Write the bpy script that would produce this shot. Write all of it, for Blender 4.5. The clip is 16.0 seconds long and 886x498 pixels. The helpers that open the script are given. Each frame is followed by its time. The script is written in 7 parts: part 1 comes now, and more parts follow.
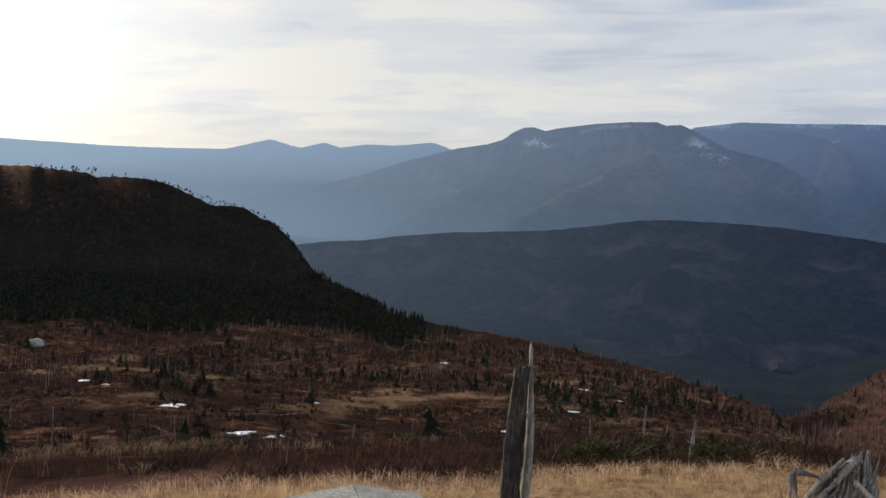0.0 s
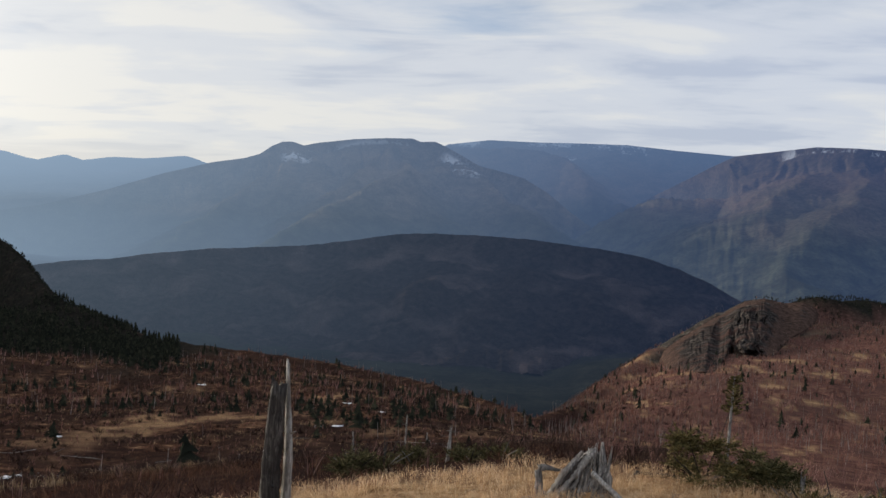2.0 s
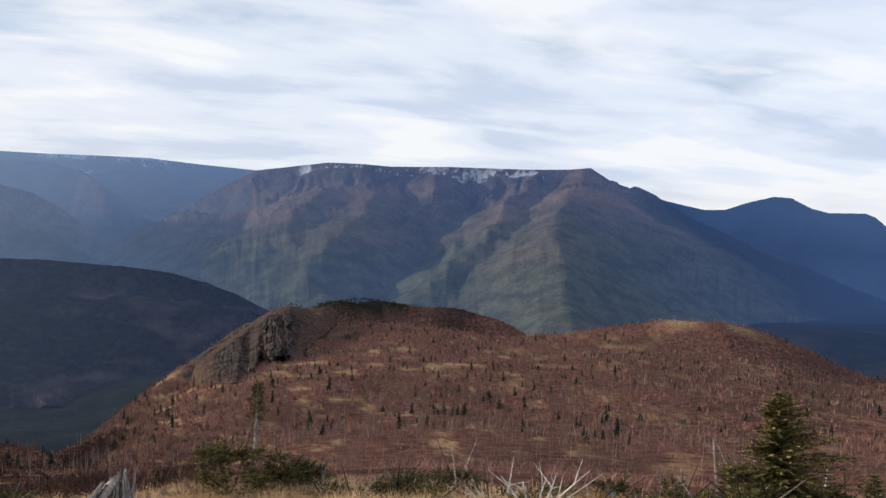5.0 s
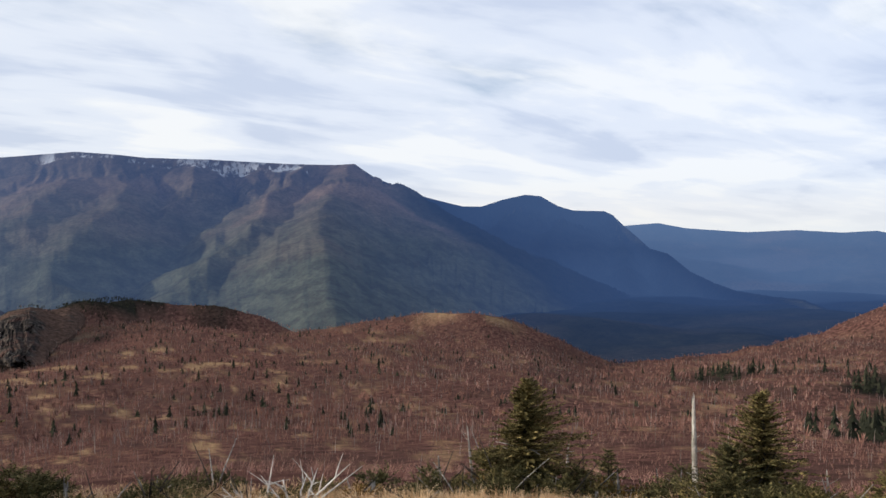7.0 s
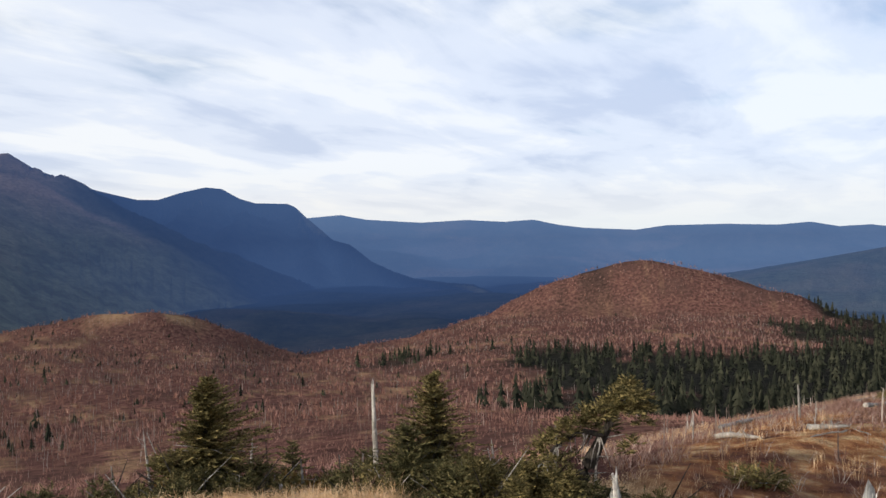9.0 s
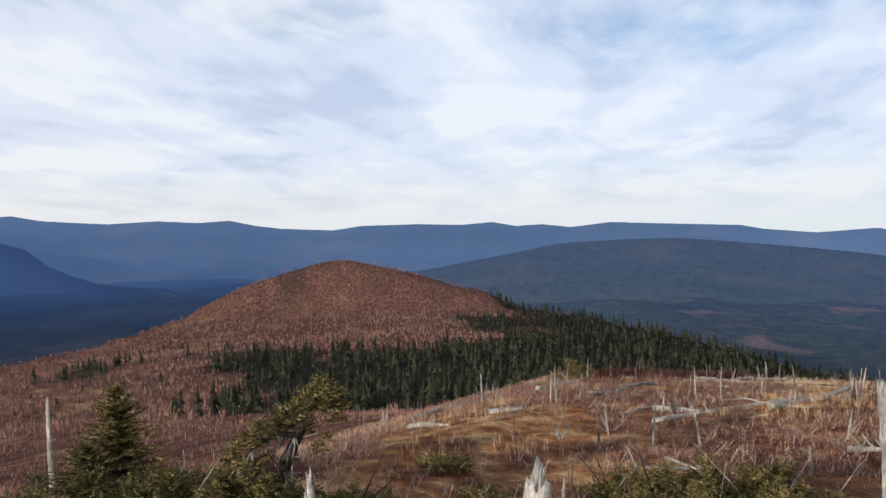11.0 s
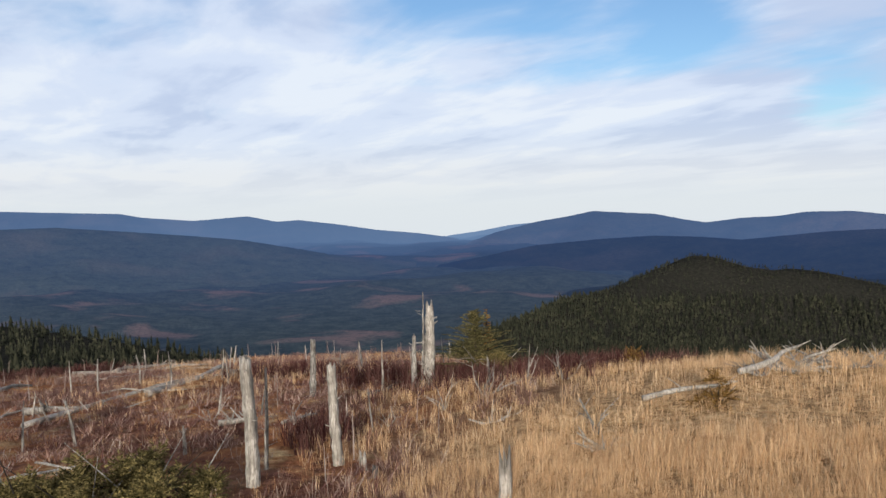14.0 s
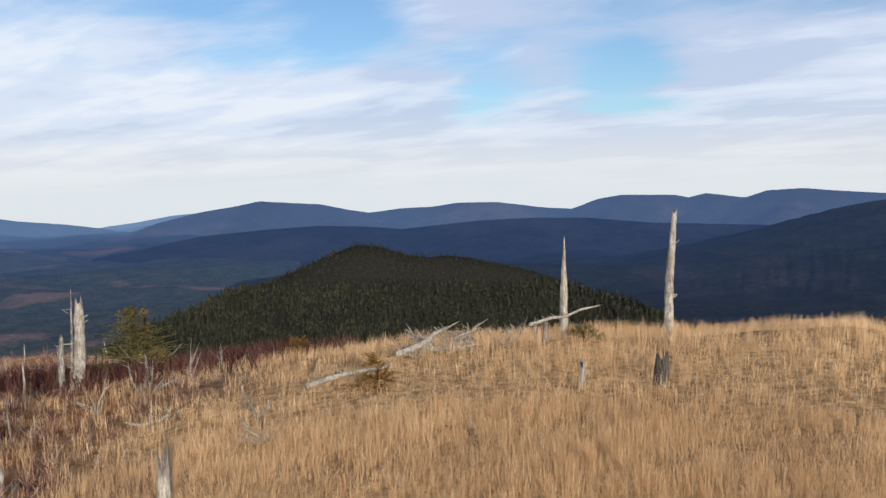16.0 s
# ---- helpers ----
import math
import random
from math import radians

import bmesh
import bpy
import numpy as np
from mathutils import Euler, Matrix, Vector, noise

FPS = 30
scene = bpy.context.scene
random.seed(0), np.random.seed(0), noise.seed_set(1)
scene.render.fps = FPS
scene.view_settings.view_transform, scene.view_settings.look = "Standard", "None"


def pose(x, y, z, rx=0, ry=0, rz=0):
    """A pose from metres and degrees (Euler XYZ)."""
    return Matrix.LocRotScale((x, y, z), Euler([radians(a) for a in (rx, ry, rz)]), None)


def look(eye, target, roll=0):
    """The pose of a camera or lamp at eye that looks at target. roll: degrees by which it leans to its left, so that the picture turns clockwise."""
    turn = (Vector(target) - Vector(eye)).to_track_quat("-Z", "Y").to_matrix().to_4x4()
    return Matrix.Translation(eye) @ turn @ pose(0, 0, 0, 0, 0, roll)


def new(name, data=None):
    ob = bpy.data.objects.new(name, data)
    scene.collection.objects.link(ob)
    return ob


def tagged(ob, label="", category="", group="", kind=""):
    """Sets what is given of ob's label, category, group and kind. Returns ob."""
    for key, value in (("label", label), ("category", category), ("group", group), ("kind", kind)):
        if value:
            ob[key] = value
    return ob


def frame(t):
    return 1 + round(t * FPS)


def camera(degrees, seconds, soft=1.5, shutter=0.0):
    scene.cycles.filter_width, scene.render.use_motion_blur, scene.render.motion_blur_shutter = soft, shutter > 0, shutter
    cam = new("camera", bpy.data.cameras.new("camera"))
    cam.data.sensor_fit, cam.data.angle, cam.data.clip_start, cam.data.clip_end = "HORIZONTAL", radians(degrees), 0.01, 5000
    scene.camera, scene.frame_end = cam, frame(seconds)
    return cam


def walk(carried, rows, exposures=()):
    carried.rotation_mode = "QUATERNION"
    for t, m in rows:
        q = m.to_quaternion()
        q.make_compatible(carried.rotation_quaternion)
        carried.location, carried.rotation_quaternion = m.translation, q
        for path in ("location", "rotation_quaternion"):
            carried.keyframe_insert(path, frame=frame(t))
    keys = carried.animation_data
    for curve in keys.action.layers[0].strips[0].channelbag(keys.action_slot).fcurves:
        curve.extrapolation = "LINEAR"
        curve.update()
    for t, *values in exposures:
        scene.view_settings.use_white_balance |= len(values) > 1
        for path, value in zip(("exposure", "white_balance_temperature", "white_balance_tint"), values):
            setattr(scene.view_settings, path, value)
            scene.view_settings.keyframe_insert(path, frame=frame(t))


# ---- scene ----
EXPOSURES = [(0.0, -0.24), (1.5, -0.18), (3.0, -0.08), (4.5, 0.20), (7.0, 0.19), (8.5, 0.20), (11.0, 0.12), (12.5, -0.01), (13.0, 0.06), (16.0, 0.06)]
cam = camera(53.92, 16.0, soft=1.5)
TURN = 0.20  # the phone is held at arm's length and swung round the walker's feet
PATH = [  # seconds, yaw, pitch, roll
    (0.0, 13.22, -3.59, -3.15),
    (0.5, 8.94, -2.94, -3.26),
    (1.0, 3.88, -2.38, -3.00),
    (1.5, 0.10, -2.00, -2.65),
    (2.0, -2.48, -1.82, -2.79),
    (2.5, -6.60, -1.84, -2.64),
    (3.0, -11.65, -1.73, -2.91),
    (3.5, -15.93, -0.83, -2.47),
    (4.0, -20.80, -0.31, -1.96),
    (4.5, -27.22, 0.04, -1.24),
    (7.0, -48.33, -0.14, -0.51),
    (7.5, -51.90, 0.28, -0.36),
    (8.0, -56.07, -0.73, 0.16),
    (8.5, -62.86, -0.86, 0.50),
    (11.0, -88.57, -0.96, 1.29),
    (11.5, -95.79, -1.32, 1.27),
    (12.0, -103.13, -1.20, 1.56),
    (12.5, -108.26, -1.53, 1.45),
    (13.0, -114.17, -1.82, 1.26),
    (13.5, -122.68, -1.96, 0.92),
    (14.0, -127.79, -2.68, 1.53),
    (14.5, -131.65, -2.54, 1.52),
    (15.0, -134.97, -2.44, 1.28),
    (15.5, -137.85, -2.33, 0.75),
    (16.0, -149.44, -3.82, 1.17),
]
walk(cam, [(t, pose(TURN * math.sin(radians(-yaw)), TURN * math.cos(radians(-yaw)) - TURN, 0, 90 + pitch, roll, yaw)) for t, yaw, pitch, roll in PATH], exposures=EXPOSURES)

# ---- world, sun ----
SUN_AZ, SUN_EL = -47.0, 11.0   # degrees: clockwise from +y, above the horizon


def make_world():
    world = bpy.data.worlds.new("sky")
    scene.world = world
    world.use_nodes = True
    nt = world.node_tree
    nt.nodes.clear()
    N, L = nt.nodes.new, nt.links.new
    out, bg = N("ShaderNodeOutputWorld"), N("ShaderNodeBackground")
    sky = N("ShaderNodeTexSky")
    sky.sky_type, sky.sun_disc = "NISHITA", False
    sky.sun_elevation, sky.sun_rotation = radians(SUN_EL), radians(SUN_AZ)
    sky.altitude, sky.air_density, sky.dust_density, sky.ozone_density = 900, 1.0, 0.6, 2.0
    co = N("ShaderNodeTexCoord")
    sep = N("ShaderNodeSeparateXYZ")
    L(co.outputs["Generated"], sep.inputs[0])

    def math_node(op, a, b=None, c=None, clamp=False):
        n = N("ShaderNodeMath")
        n.operation, n.use_clamp = op, clamp
        for i, v in enumerate((a, b, c)):
            if v is None:
                continue
            if isinstance(v, (int, float)):
                n.inputs[i].default_value = v
            else:
                L(v, n.inputs[i])
        return n.outputs[0]

    up = math_node("MAXIMUM", sep.outputs[2], -0.06)
    den = math_node("ADD", up, 0.11)
    px, py = math_node("DIVIDE", sep.outputs[0], den), math_node("DIVIDE", sep.outputs[1], den)
    flat = N("ShaderNodeCombineXYZ")
    L(px, flat.inputs[0]), L(py, flat.inputs[1])
    turned = N("ShaderNodeMapping")
    turned.inputs["Rotation"].default_value = (0, 0, radians(12))
    turned.inputs["Scale"].default_value = (0.72, 0.95, 1)
    L(flat.outputs[0], turned.inputs[0])

    def clouds(scale, detail, rough, warp, shift, stretch=(1, 1, 1), turn=0):
        m = N("ShaderNodeMapping")
        m.inputs["Location"].default_value, m.inputs["Scale"].default_value = shift, stretch
        m.inputs["Rotation"].default_value = (0, 0, radians(turn))
        L(turned.outputs[0], m.inputs[0])
        n = N("ShaderNodeTexNoise")
        n.inputs["Scale"].default_value, n.inputs["Detail"].default_value = scale, detail
        n.inputs["Roughness"].default_value, n.inputs["Distortion"].default_value = rough, warp
        L(m.outputs[0], n.inputs["Vector"])
        return n.outputs["Fac"]

    def ramp(value, stops, mode="EASE"):
        r = N("ShaderNodeValToRGB")
        r.color_ramp.interpolation = mode
        while len(r.color_ramp.elements) < len(stops):
            r.color_ramp.elements.new(0.5)
        for e, (p, c) in zip(r.color_ramp.elements, stops):
            e.position, e.color = p, (*c, 1)
        L(value, r.inputs[0])
        return r.outputs[0]

    broad = clouds(0.9, 5, 0.48, 0.25, (3.1, 1.7, 0.0))
    fine = clouds(2.6, 7, 0.56, 0.35, (8.0, 2.0, 4.0))
    wisp = clouds(2.0, 8, 0.57, 0.6, (1.5, 4.0, 7.0), (0.75, 1.35, 1.0), 20)
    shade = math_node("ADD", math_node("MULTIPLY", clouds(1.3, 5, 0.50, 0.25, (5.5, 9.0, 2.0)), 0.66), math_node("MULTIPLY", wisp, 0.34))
    both = math_node("ADD", math_node("MULTIPLY", broad, 0.62), math_node("ADD", math_node("MULTIPLY", fine, 0.20), math_node("MULTIPLY", wisp, 0.18)))
    # the cover closes towards the horizon
    near_rim = math_node("SUBTRACT", 1.0, math_node("MULTIPLY", up, 4.0), clamp=True)
    # and opens a little on the side away from the sun
    away = N("ShaderNodeVectorMath")
    away.operation = "DOT_PRODUCT"
    away.inputs[1].default_value = (0.55, -0.83, 0.0)
    L(co.outputs["Generated"], away.inputs[0])
    open_sky = math_node("MAXIMUM", math_node("SUBTRACT", away.outputs["Value"], 0.25), 0.0)
    both = math_node("ADD", both, math_node("MULTIPLY", math_node("POWER", near_rim, 3.0), 0.45))
    both = math_node("SUBTRACT", both, math_node("MULTIPLY", open_sky, 0.10))
    # gaps of blue between the cloud banks
    for gap_az, gap_el, tight, deep in ((135.5, 15.0, 300, 0.13), (143.8, 13.0, 420, 0.19), (152.5, 6.2, 700, 0.22), (161.5, 6.2, 500, 0.28), (127.5, 15.5, 240, 0.15), (41.0, 13.5, 300, 0.12)):
        gap = N("ShaderNodeVectorMath")
        gap.operation = "DOT_PRODUCT"
        gap.inputs[1].default_value = (math.sin(radians(gap_az)) * math.cos(radians(gap_el)), math.cos(radians(gap_az)) * math.cos(radians(gap_el)), math.sin(radians(gap_el)))
        L(co.outputs["Generated"], gap.inputs[0])
        both = math_node("SUBTRACT", both, math_node("MULTIPLY", math_node("POWER", math_node("MAXIMUM", gap.outputs["Value"], 0.0), tight), deep))
    # greyer, thicker banks
    for bank_az, bank_el, tight, deep in ((156.0, 13.0, 100, 0.15), (167.0, 10.5, 60, 0.17), (147.0, 9.5, 260, 0.08)):
        bank = N("ShaderNodeVectorMath")
        bank.operation = "DOT_PRODUCT"
        bank.inputs[1].default_value = (math.sin(radians(bank_az)) * math.cos(radians(bank_el)), math.cos(radians(bank_az)) * math.cos(radians(bank_el)), math.sin(radians(bank_el)))
        L(co.outputs["Generated"], bank.inputs[0])
        shade = math_node("SUBTRACT", shade, math_node("MULTIPLY", math_node("POWER", math_node("MAXIMUM", bank.outputs["Value"], 0.0), tight), deep))
    cover = ramp(both, [(0.26, (0, 0, 0)), (0.48, (1, 1, 1))])
    tone = ramp(shade, [(0.38, (0.66, 0.73, 0.89)), (0.49, (0.84, 0.89, 1.0)), (0.58, (0.985, 1.0, 1.03))])
    low_sky = math_node("SUBTRACT", 1.0, math_node("MULTIPLY", up, 11.0), clamp=True)
    calm = N("ShaderNodeMix")
    calm.data_type = "RGBA"
    L(low_sky, calm.inputs["Factor"]), L(tone, calm.inputs["A"])
    calm.inputs["B"].default_value = (0.93, 0.95, 0.96, 1)
    tone = calm.outputs["Result"]
    rim = ramp(math_node("DIVIDE", up, 0.30, clamp=True), [(0.0, (0.94, 0.945, 0.94)), (0.13, (0.99, 0.962, 0.94)), (0.28, (0.975, 0.978, 0.98)), (0.60, (0.97, 0.985, 1.0))])
    tinted = N("ShaderNodeVectorMath")
    tinted.operation = "MULTIPLY"
    L(tone, tinted.inputs[0]), L(rim, tinted.inputs[1])
    # warmer towards the sun, bluer away from it
    side = N("ShaderNodeVectorMath")
    side.operation = "DOT_PRODUCT"
    side.inputs[1].default_value = (math.sin(radians(SUN_AZ)), math.cos(radians(SUN_AZ)), 0.0)
    L(co.outputs["Generated"], side.inputs[0])
    cast = ramp(math_node("MULTIPLY_ADD", side.outputs["Value"], 0.5, 0.5), [(0.05, (0.935, 0.975, 1.03)), (0.33, (0.975, 0.985, 1.0)), (0.70, (1.0, 0.99, 0.965)), (0.95, (1.03, 0.985, 0.90))], "LINEAR")
    again = N("ShaderNodeVectorMath")
    again.operation = "MULTIPLY"
    L(tinted.outputs[0], again.inputs[0]), L(cast, again.inputs[1])
    tone = again.outputs[0]
    # the veil glows round the sun
    sun = Vector((math.sin(radians(SUN_AZ)) * math.cos(radians(SUN_EL)), math.cos(radians(SUN_AZ)) * math.cos(radians(SUN_EL)), math.sin(radians(SUN_EL))))
    dot = N("ShaderNodeVectorMath")
    dot.operation = "DOT_PRODUCT"
    dot.inputs[1].default_value = sun
    L(co.outputs["Generated"], dot.inputs[0])
    near_sun = math_node("MAXIMUM", dot.outputs["Value"], 0.0)
    glow = math_node("ADD", math_node("MULTIPLY", math_node("POWER", near_sun, 28), 0.7), math_node("MULTIPLY", math_node("POWER", near_sun, 4), 0.17))
    plain = N("ShaderNodeVectorMath")
    plain.operation = "SCALE"
    L(tone, plain.inputs[0])
    plain.inputs["Scale"].default_value = CLOUD
    warm = N("ShaderNodeVectorMath")
    warm.operation = "SCALE"
    warm.inputs[0].default_value = (1.0, 0.92, 0.78)
    L(glow, warm.inputs["Scale"])
    veil = N("ShaderNodeVectorMath")
    veil.operation = "ADD"
    L(plain.outputs[0], veil.inputs[0]), L(warm.outputs[0], veil.inputs[1])
    blue = N("ShaderNodeVectorMath")
    blue.operation = "MULTIPLY"
    blue.inputs[1].default_value = (SKY * 0.84, SKY * 0.95, SKY * 1.10)
    L(sky.outputs[0], blue.inputs[0])
    mix = N("ShaderNodeMix")
    mix.data_type = "RGBA"
    L(math_node("MULTIPLY", cover, 0.94), mix.inputs["Factor"])
    L(blue.outputs[0], mix.inputs["A"]), L(veil.outputs[0], mix.inputs["B"])
    L(mix.outputs["Result"], bg.inputs["Color"])
    bg.inputs["Strength"].default_value = 1.0
    L(bg.outputs[0], out.inputs[0])


SKY, CLOUD = 0.122, 0.88
make_world()
lamp = bpy.data.lights.new("sun", "SUN")
lamp.energy, lamp.angle, lamp.color = 5.0, radians(1.5), (1.0, 0.90, 0.76)
sun = new("sun", lamp)
a, e = radians(SUN_AZ), radians(SUN_EL)
sun.matrix_world = look((200 * math.sin(a) * math.cos(e), 200 * math.cos(a) * math.cos(e), 200 * math.sin(e)), (0, 0, 0))

# ---- noise, meshes ----
def hash01(ix, iy, seed):
    n = (ix.astype(np.int64) * 374761393 + iy.astype(np.int64) * 668265263 + seed * 1442695041) & 0xFFFFFFFF
    n = ((n ^ (n >> 13)) * 1274126177) & 0xFFFFFFFF
    return ((n ^ (n >> 16)) & 0xFFFF) / 65535.0


def vnoise(x, y, seed=0):
    """Smooth value noise, -1 to 1."""
    ix, iy = np.floor(x), np.floor(y)
    fx, fy = x - ix, y - iy
    fx, fy = fx * fx * fx * (fx * (fx * 6 - 15) + 10), fy * fy * fy * (fy * (fy * 6 - 15) + 10)
    a, b = hash01(ix, iy, seed), hash01(ix + 1, iy, seed)
    c, d = hash01(ix, iy + 1, seed), hash01(ix + 1, iy + 1, seed)
    return 2 * (a + (b - a) * fx + (c - a) * fy + (a - b - c + d) * fx * fy) - 1


def fbm(x, y, octaves=4, seed=0, gain=0.5):
    total, amp, norm = 0, 1.0, 0.0
    for o in range(octaves):
        total = total + amp * vnoise(x * 2**o + 17.3 * o, y * 2**o - 9.1 * o, seed + o)
        norm += amp
        amp *= gain
    return total / norm


def step01(lo, hi, v):
    t = np.clip((v - lo) / (hi - lo), 0, 1)
    return t * t * (3 - 2 * t)


def make_mesh(name, verts, faces, mat, smooth=True, attrs=None):
    """A mesh from arrays; faces is an (n, 3) or (n, 4) array."""
    me = bpy.data.meshes.new(name)
    faces = np.asarray(faces, np.int32)
    n, k = faces.shape
    me.vertices.add(len(verts))
    me.vertices.foreach_set("co", np.asarray(verts, np.float32).ravel())
    me.loops.add(n * k)
    me.loops.foreach_set("vertex_index", faces.ravel())
    me.polygons.add(n)
    me.polygons.foreach_set("loop_start", np.arange(0, n * k, k, dtype=np.int32))
    me.polygons.foreach_set("use_smooth", np.full(n, smooth))
    for key, values in (attrs or {}).items():
        at = me.attributes.new(key, "FLOAT", "POINT")
        at.data.foreach_set("value", np.asarray(values, np.float32).ravel())
    me.update(calc_edges=True)
    me.validate()
    if mat is not None:
        me.materials.append(mat)
    return me


def grid_faces(rows, cols, wrap=False):
    i, j = np.meshgrid(np.arange(rows - 1), np.arange(cols if wrap else cols - 1), indexing="ij")
    jn = (j + 1) % cols
    return np.stack([i * cols + j, i * cols + jn, (i + 1) * cols + jn, (i + 1) * cols + j], -1).reshape(-1, 4)


def polar(az, d, el=None):
    """A place from degrees clockwise from +y, metres, and degrees above the eye."""
    a = np.radians(az)
    x, y = d * np.sin(a), d * np.cos(a)
    return (x, y) if el is None else (x, y, d * np.tan(np.radians(el)))


def by_eye(az, r):
    """A place on the knoll, r metres from the eye when the walker faces that bearing."""
    a = np.radians(az)
    return (TURN + r) * np.sin(a), (TURN + r) * np.cos(a) - TURN


# ---- shape of the land ----
# the lip of the knoll: bearing, metres, height
LIP = np.array([
    (-70, 9, -3.3),
    (-36, 8.8, -3.25),
    (-16, 9.5, -3.25),
    (-8, 9.8, -3.25),
    (0, 10.2, -3.2),
    (9, 11.2, -3.15),
    (13, 11.3, -3.15),
    (18, 11.3, -3.15),
    (30, 11.4, -3.15),
    (45, 11, -3.15),
    (60, 11, -3.15),
    (72, 11, -3.15),
    (80, 12, -3.3),
    (88, 14, -3.5),
    (96, 20, -3.9),
    (110, 20, -3.9),
    (125, 18, -3.65),
    (133, 15, -3.1),
    (145, 15, -2.72),
    (155, 15, -2.58),
    (165, 16, -2.62),
    (174, 17, -2.5),
    (185, 17, -2.8),
    (250, 14, -3.1),
    (290, 9, -3.3),
], float)
# the slope under it: bearing, metres and height at its break and at its foot
SLOPE = np.array([
    (-70, 60, -19, 200, -40),
    (-36, 60, -18.5, 180, -36),
    (-16, 64, -20, 180, -37),
    (0, 64, -18.5, 150, -32),
    (9, 58, -15.8, 120, -28.8),
    (18, 60, -16, 150, -35),
    (30, 70, -19, 215, -41),
    (45, 70, -20, 215, -41),
    (72, 45, -12, 215, -41),
    (80, 36, -8.6, 215, -42),
    (88, 34, -6.8, 200, -41),
    (96, 36, -5.9, 200, -40),
    (125, 36, -5.9, 200, -44),
    (133, 30, -5.6, 200, -46),
    (145, 32, -6.5, 200, -46),
    (174, 32, -5.6, 200, -46),
    (185, 34, -6.5, 200, -44),
    (250, 45, -11, 200, -42),
    (290, 60, -19, 200, -40),
], float)
# the rim of the bench: bearing, metres, height, and where it falls to the valley
RIM = np.array([
    (-70, 350, -46, 800), (-36, 350, -42, 800), (-16, 330, -49, 345), (-8, 300, -51, 315), (0, 270, -51.5, 280),
    (9, 170, -39.5, 178), (11, 175, -41.5, 200), (13, 300, -62, 310), (16, 420, -68, 440), (18, 490, -66, 520), (21, 500, -58, 560), (25, 440, -50, 560),
    (30, 400, -47, 560), (35, 420, -48, 500), (39, 420, -49, 470), (45, 430, -47, 490), (54, 450, -54, 470), (57.5, 470, -62, 475), (60, 500, -66, 505), (66, 500, -62, 510), (69, 500, -59, 550), (72, 500, -56, 600), (88, 480, -52, 700),
    (96, 460, -56, 600), (110, 420, -66, 440), (118, 420, -78, 430), (128, 420, -80, 440), (138, 500, -86, 520),
    (174, 500, -86, 520), (185, 500, -70, 700), (250, 450, -56, 800), (290, 350, -46, 800)], float)

# crests of the near hills: bearing, metres, degrees above the eye
CAPE = [(-75, 539, -1), (-60, 505, -0.2), (-50, 487, 0.3), (-40, 487, 0.33), (-38.3, 487, 0.38), (-35.6, 484, 0.44), (-34, 480, 0.2), (-32.6, 478, 0.0), (-30.6, 474, -0.3), (-28.9, 472, -0.95), (-26.4, 466, -1.5), (-25, 458, -2.0), (-23.9, 446, -2.72), (-23.3, 436, -3.42), (-22.7, 420, -4.4), (-21.8, 404, -5.35), (-20.5, 390, -6.05), (-19, 374, -6.7), (-17.4, 350, -7.55)]
ROCK_FLANK = [(11.46, 250, -12.05), (13.26, 330, -10.55), (15.05, 410, -9.03), (16.85, 470, -7.5), (18.65, 520, -6.13), (19.73, 545, -5.34), (20.8, 560, -4.66)]
ROCK_HILL = [(20.8, 560, -4.66), (21.9, 568, -3.95), (23, 572, -3.64), (24.1, 576, -3.86), (25.9, 584, -3.42), (27.5, 592, -3.25), (29.4, 600, -3.48), (31.4, 600, -3.78), (33.7, 600, -3.86), (36.2, 600, -4.5), (38.5, 590, -5.4)]
HILL_B = [(39, 560, -5.55), (41.6, 540, -5.3), (44.5, 520, -4.75), (47.5, 510, -4.35), (50.1, 505, -4.25), (51.9, 510, -4.6), (53.8, 520, -5.3), (55.6, 530, -6.2), (57.5, 540, -6.9)]
HILL_C = [(59.7, 560, -7.2), (62.3, 570, -7.05), (66, 600, -6.5), (69, 620, -5.75), (72.6, 640, -4.8), (75.5, 650, -3.2), (78, 655, -2.25), (80.7, 660, -1.55), (82, 660, -1.42), (84, 655, -1.7), (86.2, 650, -2.4), (88.4, 640, -3.1), (90.9, 630, -3.75), (93, 620, -4.9), (94.6, 610, -5.2), (95.7, 590, -6.0), (98.3, 560, -7.3), (101, 540, -8.3), (105, 520, -9.4)]
KNOB_E = [(126, 380, -10.4), (128, 420, -9.8), (131.4, 470, -8.3), (133.5, 510, -7.4), (136, 560, -6.3), (138.9, 620, -5.4), (141, 660, -4.6), (142.5, 690, -3.9), (143.7, 700, -3.45), (144.8, 700, -3.45), (145.9, 700, -3.85), (147, 700, -4.15), (149.2, 710, -4.15), (152.2, 720, -4.6), (154.4, 720, -5.1), (156.6, 720, -5.8), (158.8, 710, -6.7), (161, 700, -7.3), (163, 690, -8.2), (166, 680, -9.6)]
VALLEY = -170.0


def crest_line(points, step):
    """Places along a crest, evenly spaced, with a smooth line through the given ones."""
    p = np.array([polar(a, d, e) for a, d, e in points])
    s = np.r_[0, np.cumsum(np.hypot(*np.diff(p[:, :2], axis=0).T))]
    u = np.linspace(0, s[-1], max(2, int(s[-1] / step)))
    return np.stack([np.interp(u, s, p[:, i]) for i in range(3)], 1), u


